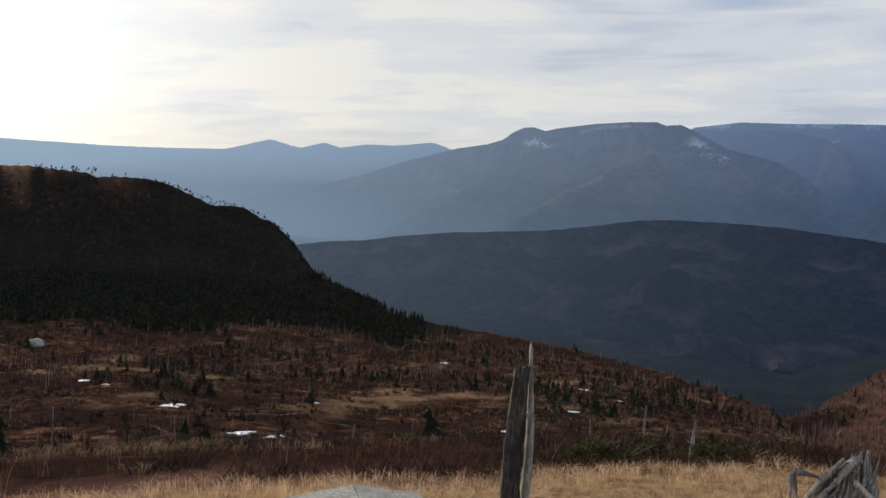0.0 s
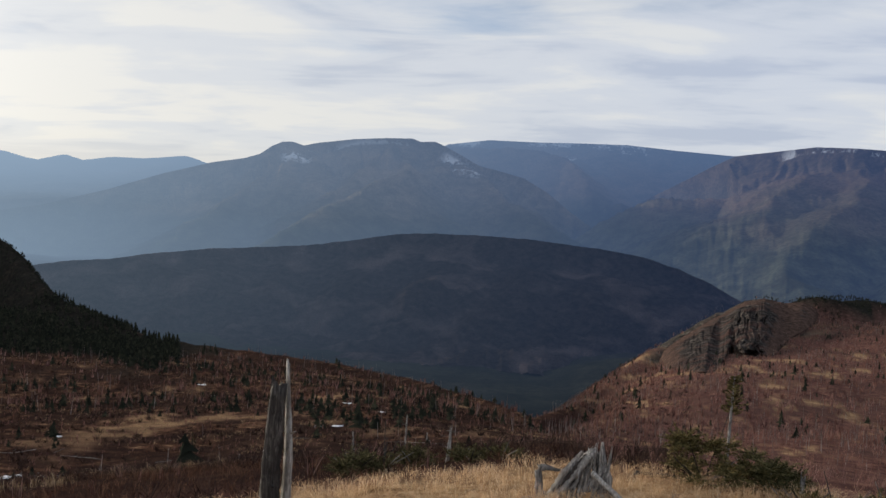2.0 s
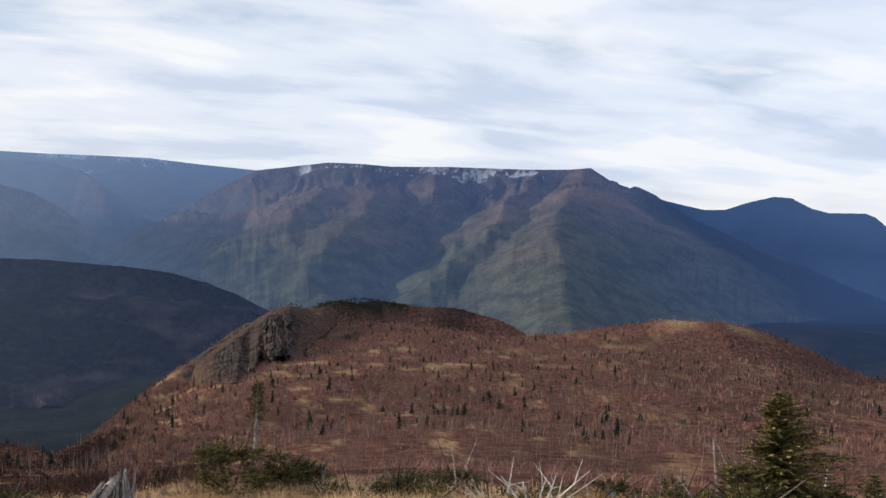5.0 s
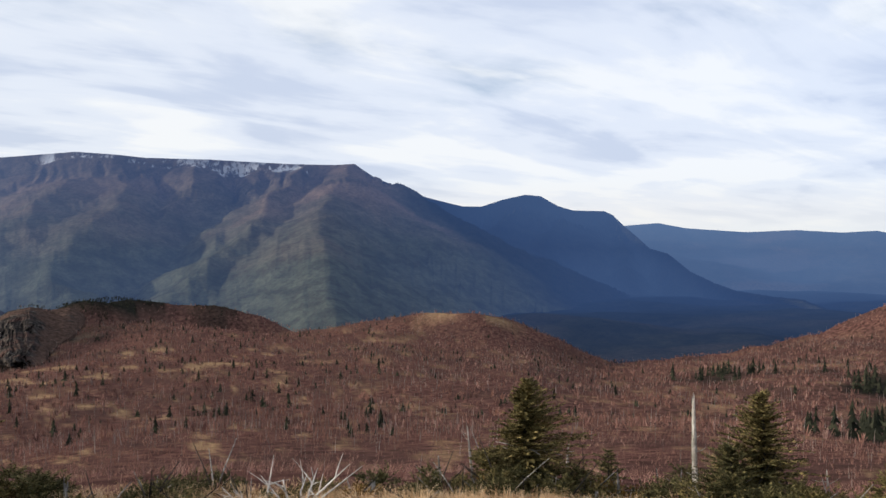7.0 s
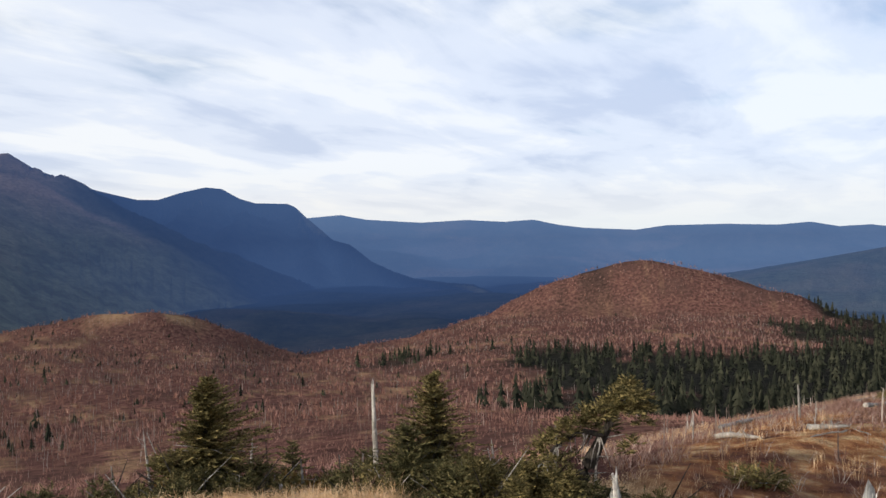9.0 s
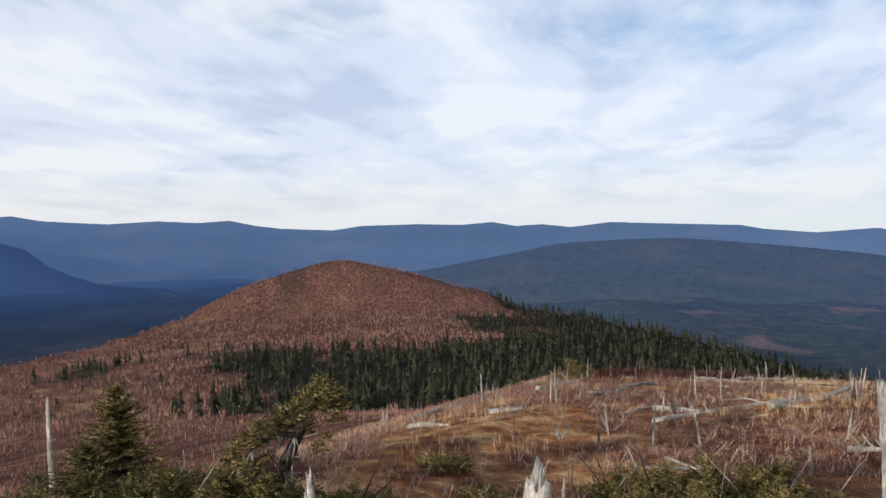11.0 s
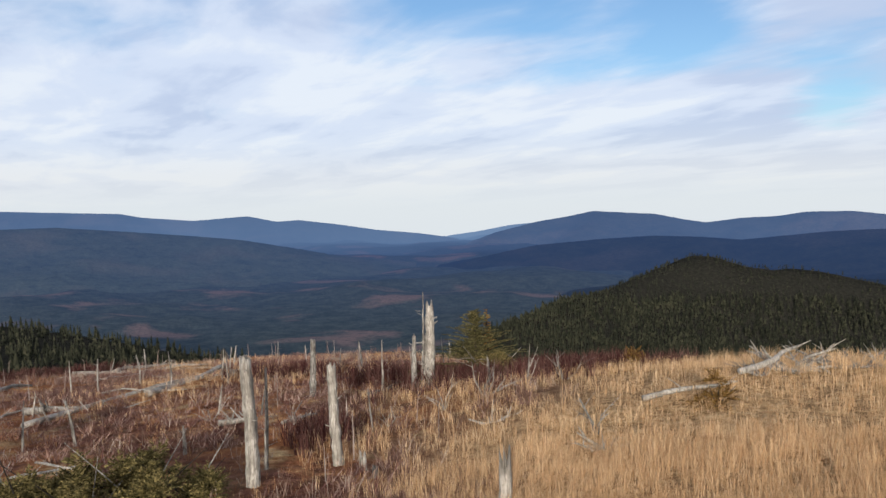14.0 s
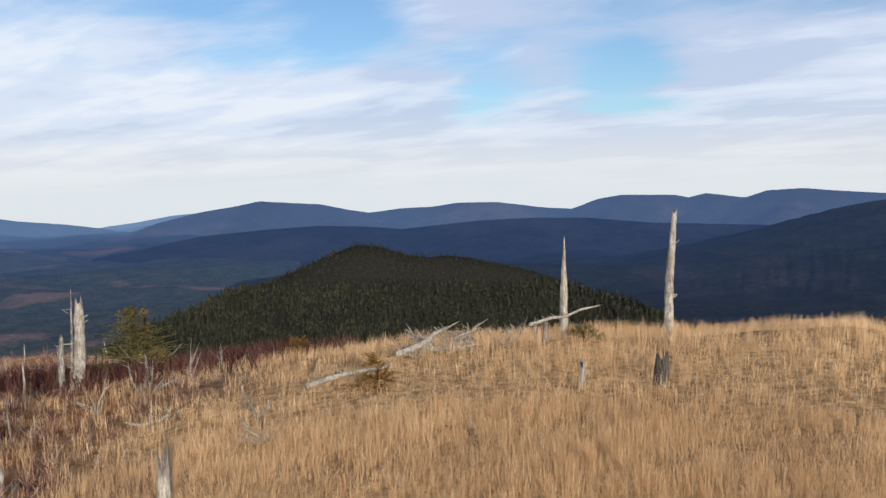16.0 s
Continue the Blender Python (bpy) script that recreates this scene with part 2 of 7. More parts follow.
def tent(x, y, points, slope, round_by):
    """Height of a hill with that crest: it falls away from the nearest stretch of it."""
    line, _ = crest_line(points, 5.0)
    best = np.full(x.shape, -1e9)
    for px, py, pz in line:
        d2 = (x - px) ** 2 + (y - py) ** 2
        best = np.maximum(best, pz - slope * (np.sqrt(d2 + round_by**2) - round_by))
    return best


def land(x, y, hills=True):
    """Height of the ground at places in the plan."""
    x, y = np.asarray(x, float), np.asarray(y, float)
    az = np.degrees(np.arctan2(x, y))
    az = np.where(az < -70, az + 360, az)
    r = np.hypot(x, y)
    col = [np.interp(az, t[:, 0], t[:, i]) for t in (LIP, SLOPE, RIM) for i in range(1, t.shape[1])]
    lip, zl, r1, z1, r2, z2, r3, z3, rd = col
    z = -3.0 + (zl + 3.0) * step01(0, 1, r / lip)
    z = np.where(r > lip, zl + (z1 - zl) * (np.clip((r - lip) / (r1 - lip), 0, 1) ** 1.12), z)
    z = np.where(r > r1, z1 + (z2 - z1) * np.clip((r - r1) / (r2 - r1), 0, 1), z)
    z = np.where(r > r2, z2 + (z3 - z2) * np.clip((r - r2) / (r3 - r2), 0, 1), z)
    over = np.maximum(r - rd, 0)
    z = z - 0.55 * (np.sqrt(over**2 + 12**2) - 12)
    far = r > 90
    if hills and far.any():
        h = z[far]
        for crest, slope, rnd in ((CAPE, 1.7, 6), (ROCK_FLANK, 0.8, 5), (ROCK_HILL, 1.2, 8), (HILL_B, 0.62, 14), (HILL_C, 0.78, 10), (KNOB_E, 0.62, 6)):
            t = tent(x[far], y[far], crest, slope, rnd)
            h = np.where(t > h - 30, 0.5 * (h + t + np.sqrt((h - t) ** 2 + 9.0)) - 1.5 * np.exp(-np.abs(h - t) / 6) * (t > h), h)
        z = z.copy()
        z[far] = h
    z = np.maximum(z, VALLEY + 6 * fbm(x / 260, y / 260, 3, 5))
    z = z + 0.05 * fbm(x / 0.9, y / 0.9, 3, 11) * step01(1, 3, r)
    z = z + 0.22 * fbm(x / 6.0, y / 6.0, 3, 12) * step01(14, 40, r)
    z = z + 1.1 * fbm(x / 38.0, y / 38.0, 4, 13) * step01(60, 200, r)
    return z


def zones(x, y):
    """What grows at a place: dry grass, conifer wood, bare rock, 0 to 1 each."""
    az = np.degrees(np.arctan2(x, y))
    az = np.where(az < -70, az + 360, az)
    r = np.hypot(x, y)
    lip = np.interp(az, LIP[:, 0], LIP[:, 1])
    wob = fbm(x / 3.5, y / 3.5, 3, 21)
    # the crown of the knoll is grass, but for the heath between bearings 84 and 130
    heath = step01(80, 88, az + 4 * wob) * (1 - step01(122, 136, az + 11 * wob)) * step01(5.0, 6.5, r + wob)
    edge = np.where(az > 128, 26, lip * 1.02)
    crown = (1 - step01(0.94, 1.04, (r + 1.2 * wob) / edge)) * (1 - heath)
    straw = step01(0.16, 0.46, fbm(x / 11, y / 11, 5, 22, 0.66)) * 0.40 * step01(12, 30, r)
    glade = step01(0.10, 0.5, fbm(np.radians(az) * 26, r / 17, 6, 27, 0.72)) * 0.78
    straw = np.where((az > 14) & (az < 80) & (r > 60), glade * np.where(az < 40, 1.0, 0.6), straw)
    crest = (1 - step01(1.5, 4.5, np.abs(az - 50.0))) * step01(488, 505, r) * step01(-0.2, 0.2, fbm(x / 12, y / 12, 3, 28))
    straw = np.maximum(straw, 0.8 * crest)
    straw = straw * np.where(az < 12, 0.45 + 1.2 * step01(70, 120, r) * (1 - step01(240, 300, r)), 1.0) * (1 - 0.7 * step01(480, 570, r))
    grass = np.clip(np.maximum(crown, straw), 0, 1)
    w2 = fbm(x / 45, y / 45, 4, 23)
    wood = np.zeros_like(r)

    def belt(a0, a1, soft, r0, r1, rs):
        return step01(a0 - soft, a0 + soft, az + 8 * w2) * (1 - step01(a1 - soft, a1 + soft, az + 6 * w2)) * step01(r0 - rs, r0 + rs, r + 2.2 * rs * w2) * (1 - step01(r1 - rs, r1 + rs, r + 2.2 * rs * w2))
    wood = np.maximum(wood, belt(73, 116, 2.5, 150, 390, 26) * step01(0, 1, (az - 72 + 14 * fbm(x / 26, y / 26, 4, 29)) / 5))
    wood = np.maximum(wood, belt(92, 115, 2, 200, 900, 30))
    wood = np.maximum(wood, belt(128, 200, 2, 150, 1200, 30))
    wood = np.maximum(wood, belt(-75, -14, 3, 236, 430, 34) * 0.9)
    wood = np.maximum(wood, belt(-75, -16, 2, 385, 900, 15) * 0.9)
    # pale turf along the top of the headland
    top = np.interp(az, [c[0] for c in CAPE], [c[1] for c in CAPE])
    turf = (1 - step01(-36, -32, az + 5 * w2)) * step01(-22, -6, r - top + 16 * w2) * step01(-0.30, 0.15, fbm(x / 14, y / 14, 4, 25))
    wood = wood * (1 - turf)
    grass = np.maximum(grass, 0.5 * turf)
    wood = np.maximum(wood, belt(21.9, 29.3, 0.6, 568, 660, 7))
    wood = np.maximum(wood, 0.7 * belt(33.6, 37.2, 0.8, 584, 660, 8))
    wood = np.maximum(wood, 0.45 * belt(74.5, 79.5, 0.8, 612, 680, 8))
    wood = np.maximum(wood, 0.4 * belt(24.3, 28.6, 0.8, 470, 545, 18))
    wood = np.maximum(wood, 0.8 * belt(61, 80, 3, 330, 400, 22) * step01(-0.35, 0.1, fbm(x / 30, y / 30, 3, 24)))
    rock = belt(17.5, 23.5, 0.8, 430, 640, 40)
    return grass * (1 - wood), wood, rock * (1 - wood)

# ---- materials ----
class Nodes:
    """Short names for building a material's nodes."""

    def __init__(self, name):
        self.mat = bpy.data.materials.new(name)
        self.mat.use_nodes = True
        self.nt = self.mat.node_tree
        self.nt.nodes.clear()
        self.out = self.nt.nodes.new("ShaderNodeOutputMaterial")
        self.bsdf = self.nt.nodes.new("ShaderNodeBsdfPrincipled")
        self.nt.links.new(self.bsdf.outputs[0], self.out.inputs["Surface"])
        self.geo = self.nt.nodes.new("ShaderNodeNewGeometry")
        self.place = self.geo.outputs["Position"]

    def set(self, socket, value):
        if isinstance(value, bpy.types.NodeSocket):
            self.nt.links.new(value, socket)
        elif isinstance(value, tuple) and len(value) == 3 and socket.type == "RGBA":
            socket.default_value = (*value, 1)
        else:
            socket.default_value = value

    def math(self, op, a, b=0.0, clamp=False):
        n = self.nt.nodes.new("ShaderNodeMath")
        n.operation, n.use_clamp = op, clamp
        self.set(n.inputs[0], a), self.set(n.inputs[1], b)
        return n.outputs[0]

    def noise(self, scale, detail=4, rough=0.55, warp=0.0, stretch=None, vector=None):
        v = vector or self.place
        if stretch:
            m = self.nt.nodes.new("ShaderNodeMapping")
            m.inputs["Scale"].default_value = stretch
            self.nt.links.new(v, m.inputs[0])
            v = m.outputs[0]
        n = self.nt.nodes.new("ShaderNodeTexNoise")
        n.inputs["Scale"].default_value, n.inputs["Detail"].default_value = scale, detail
        n.inputs["Roughness"].default_value, n.inputs["Distortion"].default_value = rough, warp
        self.nt.links.new(v, n.inputs["Vector"])
        return n.outputs["Fac"]

    def ramp(self, value, *stops):
        r = self.nt.nodes.new("ShaderNodeValToRGB")
        while len(r.color_ramp.elements) < len(stops):
            r.color_ramp.elements.new(0.5)
        for e, (p, c) in zip(r.color_ramp.elements, stops):
            e.position, e.color = p, ((c, c, c, 1) if isinstance(c, (int, float)) else (*c, 1))
        self.set(r.inputs[0], value)
        return r.outputs[0]

    def mix(self, factor, a, b):
        m = self.nt.nodes.new("ShaderNodeMix")
        m.data_type = "RGBA"
        self.set(m.inputs["Factor"], factor), self.set(m.inputs["A"], a), self.set(m.inputs["B"], b)
        return m.outputs["Result"]

    def attr(self, name):
        n = self.nt.nodes.new("ShaderNodeAttribute")
        n.attribute_name = name
        return n.outputs["Fac"]

    def axis(self, i):
        s = self.nt.nodes.new("ShaderNodeSeparateXYZ")
        self.nt.links.new(self.place, s.inputs[0])
        return s.outputs[i]

    def height(self):
        return self.axis(2)

    def island(self):
        return self.geo.outputs["Random Per Island"]

    def done(self, colour, rough=0.9, bump=None, strength=0.5, distance=0.1, spec=0.2):
        self.set(self.bsdf.inputs["Base Color"], colour)
        self.set(self.bsdf.inputs["Roughness"], rough)
        self.bsdf.inputs["Specular IOR Level"].default_value = spec
        if bump is not None:
            b = self.nt.nodes.new("ShaderNodeBump")
            b.inputs["Strength"].default_value, b.inputs["Distance"].default_value = strength, distance
            self.set(b.inputs["Height"], bump)
            self.nt.links.new(b.outputs[0], self.bsdf.inputs["Normal"])
        return self.mat


def ground_material():
    n = Nodes("heath_ground")
    big, mid, fine = n.noise(0.035, 5), n.noise(0.45, 5, 0.6), n.noise(6.0, 5, 0.65)
    shrub = n.ramp(mid, (0.30, (0.036, 0.019, 0.017)), (0.48, (0.100, 0.050, 0.042)), (0.62, (0.165, 0.086, 0.068)), (0.78, (0.215, 0.128, 0.088)))
    shrub = n.mix(n.ramp(big, (0.42, 0.0), (0.62, 0.6)), shrub, (0.070, 0.042, 0.036))
    straw = n.ramp(fine, (0.30, (0.20, 0.120, 0.062)), (0.50, (0.38, 0.25, 0.135)), (0.70, (0.56, 0.41, 0.245)))
    wood = n.ramp(mid, (0.30, (0.014, 0.015, 0.013)), (0.60, (0.026, 0.025, 0.021)), (0.80, (0.050, 0.043, 0.034)))
    rock = n.ramp(n.noise(0.22, 7, 0.7, 0.6), (0.38, (0.022, 0.020, 0.018)), (0.54, (0.065, 0.057, 0.050)), (0.70, (0.19, 0.165, 0.135)))
    c = n.mix(n.math("MULTIPLY", n.attr("grass"), n.ramp(mid, (0.30, 0.55), (0.55, 1.0)), True), shrub, straw)
    moss = n.ramp(n.noise(1.3, 6, 0.65), (0.34, (0.09, 0.038, 0.024)), (0.44, (0.25, 0.105, 0.050)), (0.54, (0.37, 0.19, 0.090)), (0.63, (0.54, 0.38, 0.21)), (0.74, (0.30, 0.21, 0.10)))
    # the ground below bearing 18 takes this darker colour
    moor_soil = n.ramp(n.noise(0.5, 7, 0.72), (0.38, (0.010, 0.007, 0.006)), (0.48, (0.036, 0.019, 0.014)), (0.56, (0.088, 0.046, 0.029)), (0.65, (0.22, 0.145, 0.088)))
    moor_soil = n.mix(n.ramp(n.noise(0.07, 6, 0.6), (0.49, 0.8), (0.59, 0.0)), moor_soil, (0.016, 0.011, 0.010))
    c = n.mix(n.math("MULTIPLY", n.attr("moor"), 0.92), c, moor_soil)
    moss = n.mix(n.ramp(n.noise(0.42, 5, 0.62), (0.44, 0.0), (0.55, 0.85)), moss, n.ramp(n.noise(3.0, 5, 0.65), (0.35, (0.045, 0.022, 0.020)), (0.62, (0.15, 0.075, 0.060))))
    c = n.mix(n.attr("heath"), c, moss)
    c = n.mix(n.attr("wood"), c, wood)
    c = n.mix(n.attr("rock"), c, rock)
    dale = n.ramp(n.noise(0.008, 6, 0.6, 0.5), (0.36, (0.012, 0.015, 0.013)), (0.58, (0.024, 0.027, 0.023)), (0.66, (0.045, 0.037, 0.032)))
    c = n.mix(n.attr("far"), c, dale)
    h = n.math("ADD", n.math("MULTIPLY", fine, 0.4), n.math("ADD", n.math("MULTIPLY", mid, 1.0), n.math("MULTIPLY", n.noise(1.8, 5, 0.65), 0.8)))
    return n.done(c, 1.0, h, 0.9, 0.6, 0.0)


def paint_haze(n):
    """Haze painted into a far material as emission: thicker with distance and low down, brighter towards the sun."""
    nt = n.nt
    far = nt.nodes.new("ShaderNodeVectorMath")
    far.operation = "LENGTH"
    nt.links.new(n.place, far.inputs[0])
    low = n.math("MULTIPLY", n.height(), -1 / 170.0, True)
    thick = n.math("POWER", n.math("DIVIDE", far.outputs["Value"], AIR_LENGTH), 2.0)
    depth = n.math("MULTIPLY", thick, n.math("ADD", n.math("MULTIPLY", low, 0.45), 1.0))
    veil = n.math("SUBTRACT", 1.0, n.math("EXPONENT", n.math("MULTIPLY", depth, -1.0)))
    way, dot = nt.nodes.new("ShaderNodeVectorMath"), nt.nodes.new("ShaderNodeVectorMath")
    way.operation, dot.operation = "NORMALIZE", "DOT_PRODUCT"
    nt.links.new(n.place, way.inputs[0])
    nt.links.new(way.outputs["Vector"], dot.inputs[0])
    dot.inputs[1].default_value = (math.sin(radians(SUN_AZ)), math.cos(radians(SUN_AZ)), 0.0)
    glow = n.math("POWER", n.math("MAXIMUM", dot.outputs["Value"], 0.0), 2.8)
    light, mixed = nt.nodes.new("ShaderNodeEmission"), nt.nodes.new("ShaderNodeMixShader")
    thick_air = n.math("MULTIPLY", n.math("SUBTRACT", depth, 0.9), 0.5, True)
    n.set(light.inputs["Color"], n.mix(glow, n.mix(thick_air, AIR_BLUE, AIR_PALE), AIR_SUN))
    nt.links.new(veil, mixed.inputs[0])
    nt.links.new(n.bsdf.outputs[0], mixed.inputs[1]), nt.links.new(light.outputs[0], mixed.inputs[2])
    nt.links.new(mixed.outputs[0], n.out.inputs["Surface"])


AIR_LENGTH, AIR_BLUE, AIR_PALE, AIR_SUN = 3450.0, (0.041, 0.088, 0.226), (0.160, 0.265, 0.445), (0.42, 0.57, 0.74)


def range_material(name, low, high, patch, snow=None, grain=0.02, patchy=(0.52, 0.66), relief=0.4, woods=None, east_shade=None):
    """Wooded slopes far off: dark woods, paler leafless stands, snow where the mesh marks it, and painted haze."""
    n = Nodes(name)
    broad, mid = n.noise(grain * 0.25, 6, 0.55, 0.4), n.noise(grain * 1.6, 6, 0.65)
    fine = n.noise(grain * 9, 4, 0.65)
    c = n.mix(n.ramp(mid, (0.36, 0.0), (0.64, 1.0)), low, high)
    c = n.mix(n.ramp(broad, (patchy[0], 0.0), (patchy[1], 0.8)), c, patch)
    if woods:
        # below a height the slopes are wooded; to the east a darker tree colour stands in for shade
        z0, z1, tree = woods
        z = n.math("ADD", n.height(), n.math("MULTIPLY", n.math("SUBTRACT", broad, 0.5), 260.0))
        line = n.math("DIVIDE", n.math("SUBTRACT", z, z0), z1 - z0, True)
        if east_shade:
            x0, x1, dark = east_shade
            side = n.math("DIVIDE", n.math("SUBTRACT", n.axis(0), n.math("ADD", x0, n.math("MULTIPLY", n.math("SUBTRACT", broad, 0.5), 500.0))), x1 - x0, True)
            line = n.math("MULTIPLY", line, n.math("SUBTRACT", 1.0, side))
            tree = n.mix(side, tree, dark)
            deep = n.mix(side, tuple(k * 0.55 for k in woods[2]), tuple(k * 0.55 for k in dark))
        else:
            deep = tuple(k * 0.55 for k in tree)
        c = n.mix(line, n.mix(n.ramp(mid, (0.40, 0.0), (0.62, 1.0)), deep, tree), c)
    # single trees and rocks
    c = n.mix(n.ramp(fine, (0.40, 0.40), (0.56, 0.0)), c, tuple(k * 0.45 for k in low))
    if snow:
        streak = n.math("ADD", n.math("MULTIPLY", n.noise(0.009, 3), 0.5), n.math("MULTIPLY", n.noise(0.06, 5, 0.7, 0.5, (1, 1, 0.5)), 0.5))
        cover = n.math("MULTIPLY", n.attr("rim"), n.ramp(streak, (snow - 0.02, 0.0), (snow + 0.05, 1.0)))
        c = n.mix(n.ramp(cover, (0.25, 0.0), (0.75, 0.8)), c, (0.66, 0.70, 0.76))
    h = n.math("ADD", n.math("MULTIPLY", mid, 1.0), n.math("MULTIPLY", fine, 0.5))
    mat = n.done(c, 1.0, h, relief, 10.0, 0.0)
    paint_haze(n)
    return mat


GROUND = ground_material()

# ---- the ground, one sheet to the horizon ----
def make_ground():
    az = np.r_[np.arange(-46, 180, 0.32), np.arange(180, 314, 1.0)]
    r = np.r_[0.02, np.geomspace(0.6, 60, 80), np.geomspace(61.5, 1000, 110), np.geomspace(1040, 4900, 26)]
    rr, aa = np.meshgrid(r, az, indexing="ij")
    x, y = polar(aa, rr)
    z = land(x, y)
    grass, wood, rock = zones(x, y)
    z = z - rock * (1.5 * (0.5 + 0.5 * fbm(x / 9, y / 14, 4, 31)) + 1.5 * np.abs(fbm(x / 4, y / 7, 3, 32)))
    # close the middle of the sheet
    k = np.arange(len(az) // 2 - 1)
    fan = np.stack([k, k + 1, len(az) - 2 - k, len(az) - 1 - k], -1)[:, ::-1]
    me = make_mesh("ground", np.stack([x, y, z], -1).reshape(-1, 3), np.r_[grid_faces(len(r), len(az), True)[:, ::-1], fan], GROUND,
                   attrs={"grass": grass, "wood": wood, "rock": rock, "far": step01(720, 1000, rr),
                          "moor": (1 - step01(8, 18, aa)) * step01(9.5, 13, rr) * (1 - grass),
                          "heath": step01(80, 86, aa) * (1 - step01(126, 134, aa)) * (1 - step01(40, 55, rr)) * (1 - grass * 0.8)})
    return tagged(new("ground", me), "brown autumn heath with straw-coloured grass on a mountain knoll", "ground", kind="structure")


make_ground()


def make_crag():
    """The broken cliff on the end of the rocky hill, set against its slope."""
    az = np.arange(16.8, 26.4, 0.034)
    top = np.interp(az, (16.8, 18.65, 19.73, 20.8, 21.9, 23, 24.1, 25.2, 26.4), (-7.7, -6.25, -5.45, -4.78, -4.05, -3.78, -3.98, -3.85, -4.3))
    low = np.interp(az, (16.8, 17.6, 19.1, 20.2, 20.7, 21.2, 22, 23.7, 24.4, 25.6, 26.4), (-8.3, -8.7, -8.9, -8.8, -8.3, -7.3, -7.6, -7.4, -6.5, -5.5, -4.7))
    s = np.linspace(0, 1, 130)
    S, A = np.meshgrid(s, az, indexing="ij")
    E = low[None] + (top - low)[None] * S
    r = np.arange(150, 640, 3.0)
    rr, aa = np.meshgrid(r, az, indexing="ij")
    x, y = polar(aa, rr)
    seen = np.maximum.accumulate(np.degrees(np.arctan2(land(x, y), rr)), axis=0)
    dist = np.stack([np.interp(E[:, j], seen[:, j] + np.arange(len(r)) * 1e-6, r) for j in range(len(az))], 1)
    straight = dist[:1] + (dist[-1:] - dist[:1]) * S
    dist = 0.5 * np.minimum(dist, straight) + 0.5 * straight
    arc = np.radians(A) * 545
    wob = fbm(arc / 14, E * 2.5, 4, 82)
    # a cleft parts the low shoulder from the ribbed face, whose far side turns into shade
    u = A - (20.64 + 0.114 * (E + 4.85)) + 0.22 * wob
    shoulder = step01(-3.4, -1.2, u) * (1 - step01(-0.55, -0.10, u))
    face = step01(0.10, 0.75, u) * (1 - step01(2.3, 3.4, u))
    ribs = 1 - np.abs(fbm((arc + 2.5 * wob) / 4.2, E * 0.55 + 3, 4, 83, 0.6)) * 2.4
    blocks = fbm(arc / 2.4, E * 2.2, 4, 84, 0.6)
    rim = step01(0, 0.22, S + 0.06 * wob) * (1 - step01(0.84, 1.0, S)) * step01(16.8, 18.9, A) * (1 - step01(24.6, 26.4, A))
    cleft = np.exp(-((u / 0.42) ** 2))
    proud = 10.0 * shoulder + 17.0 * face - 6.0 * cleft + (1.5 + 9.0 * face + 6.0 * shoulder) * ribs + (1.5 + 4.0 * face + 2.5 * shoulder) * blocks
    dist = dist + 5.0 * (1 - step01(0.0, 0.35, rim)) - rim * proud
    x, y = polar(A, dist)
    n = Nodes("crag_rock")
    grain = n.noise(0.22, 7, 0.7, 0.6, (1, 1, 0.45))
    c = n.ramp(grain, (0.38, (0.012, 0.011, 0.011)), (0.54, (0.040, 0.035, 0.033)), (0.70, (0.15, 0.132, 0.115)))
    c = n.mix(n.ramp(n.noise(0.06, 5, 0.6), (0.50, 0.0), (0.62, 0.75)), c, (0.070, 0.040, 0.034))
    c = n.mix(n.ramp(n.math("ADD", n.attr("bare"), n.math("MULTIPLY", n.math("SUBTRACT", n.noise(0.10, 6, 0.65), 0.5), 3.0)), (0.25, 0.0), (0.55, 1.0)), n.ramp(n.noise(0.45, 5), (0.35, (0.032, 0.022, 0.019)), (0.62, (0.095, 0.062, 0.050))), c)
    me = make_mesh("crag", np.stack([x, y, dist * np.tan(np.radians(E))], -1).reshape(-1, 3), grid_faces(len(s), len(az)), n.done(c, 1.0, grain, 0.8, 1.2, 0.0), attrs={"bare": np.clip(rim * (1.2 * face + 0.85 * shoulder + 0.9 * cleft), 0, 1)})
    return tagged(new("crag", me), "broken grey cliff with dark clefts on the brown hill", "cliff", kind="structure")


make_crag()


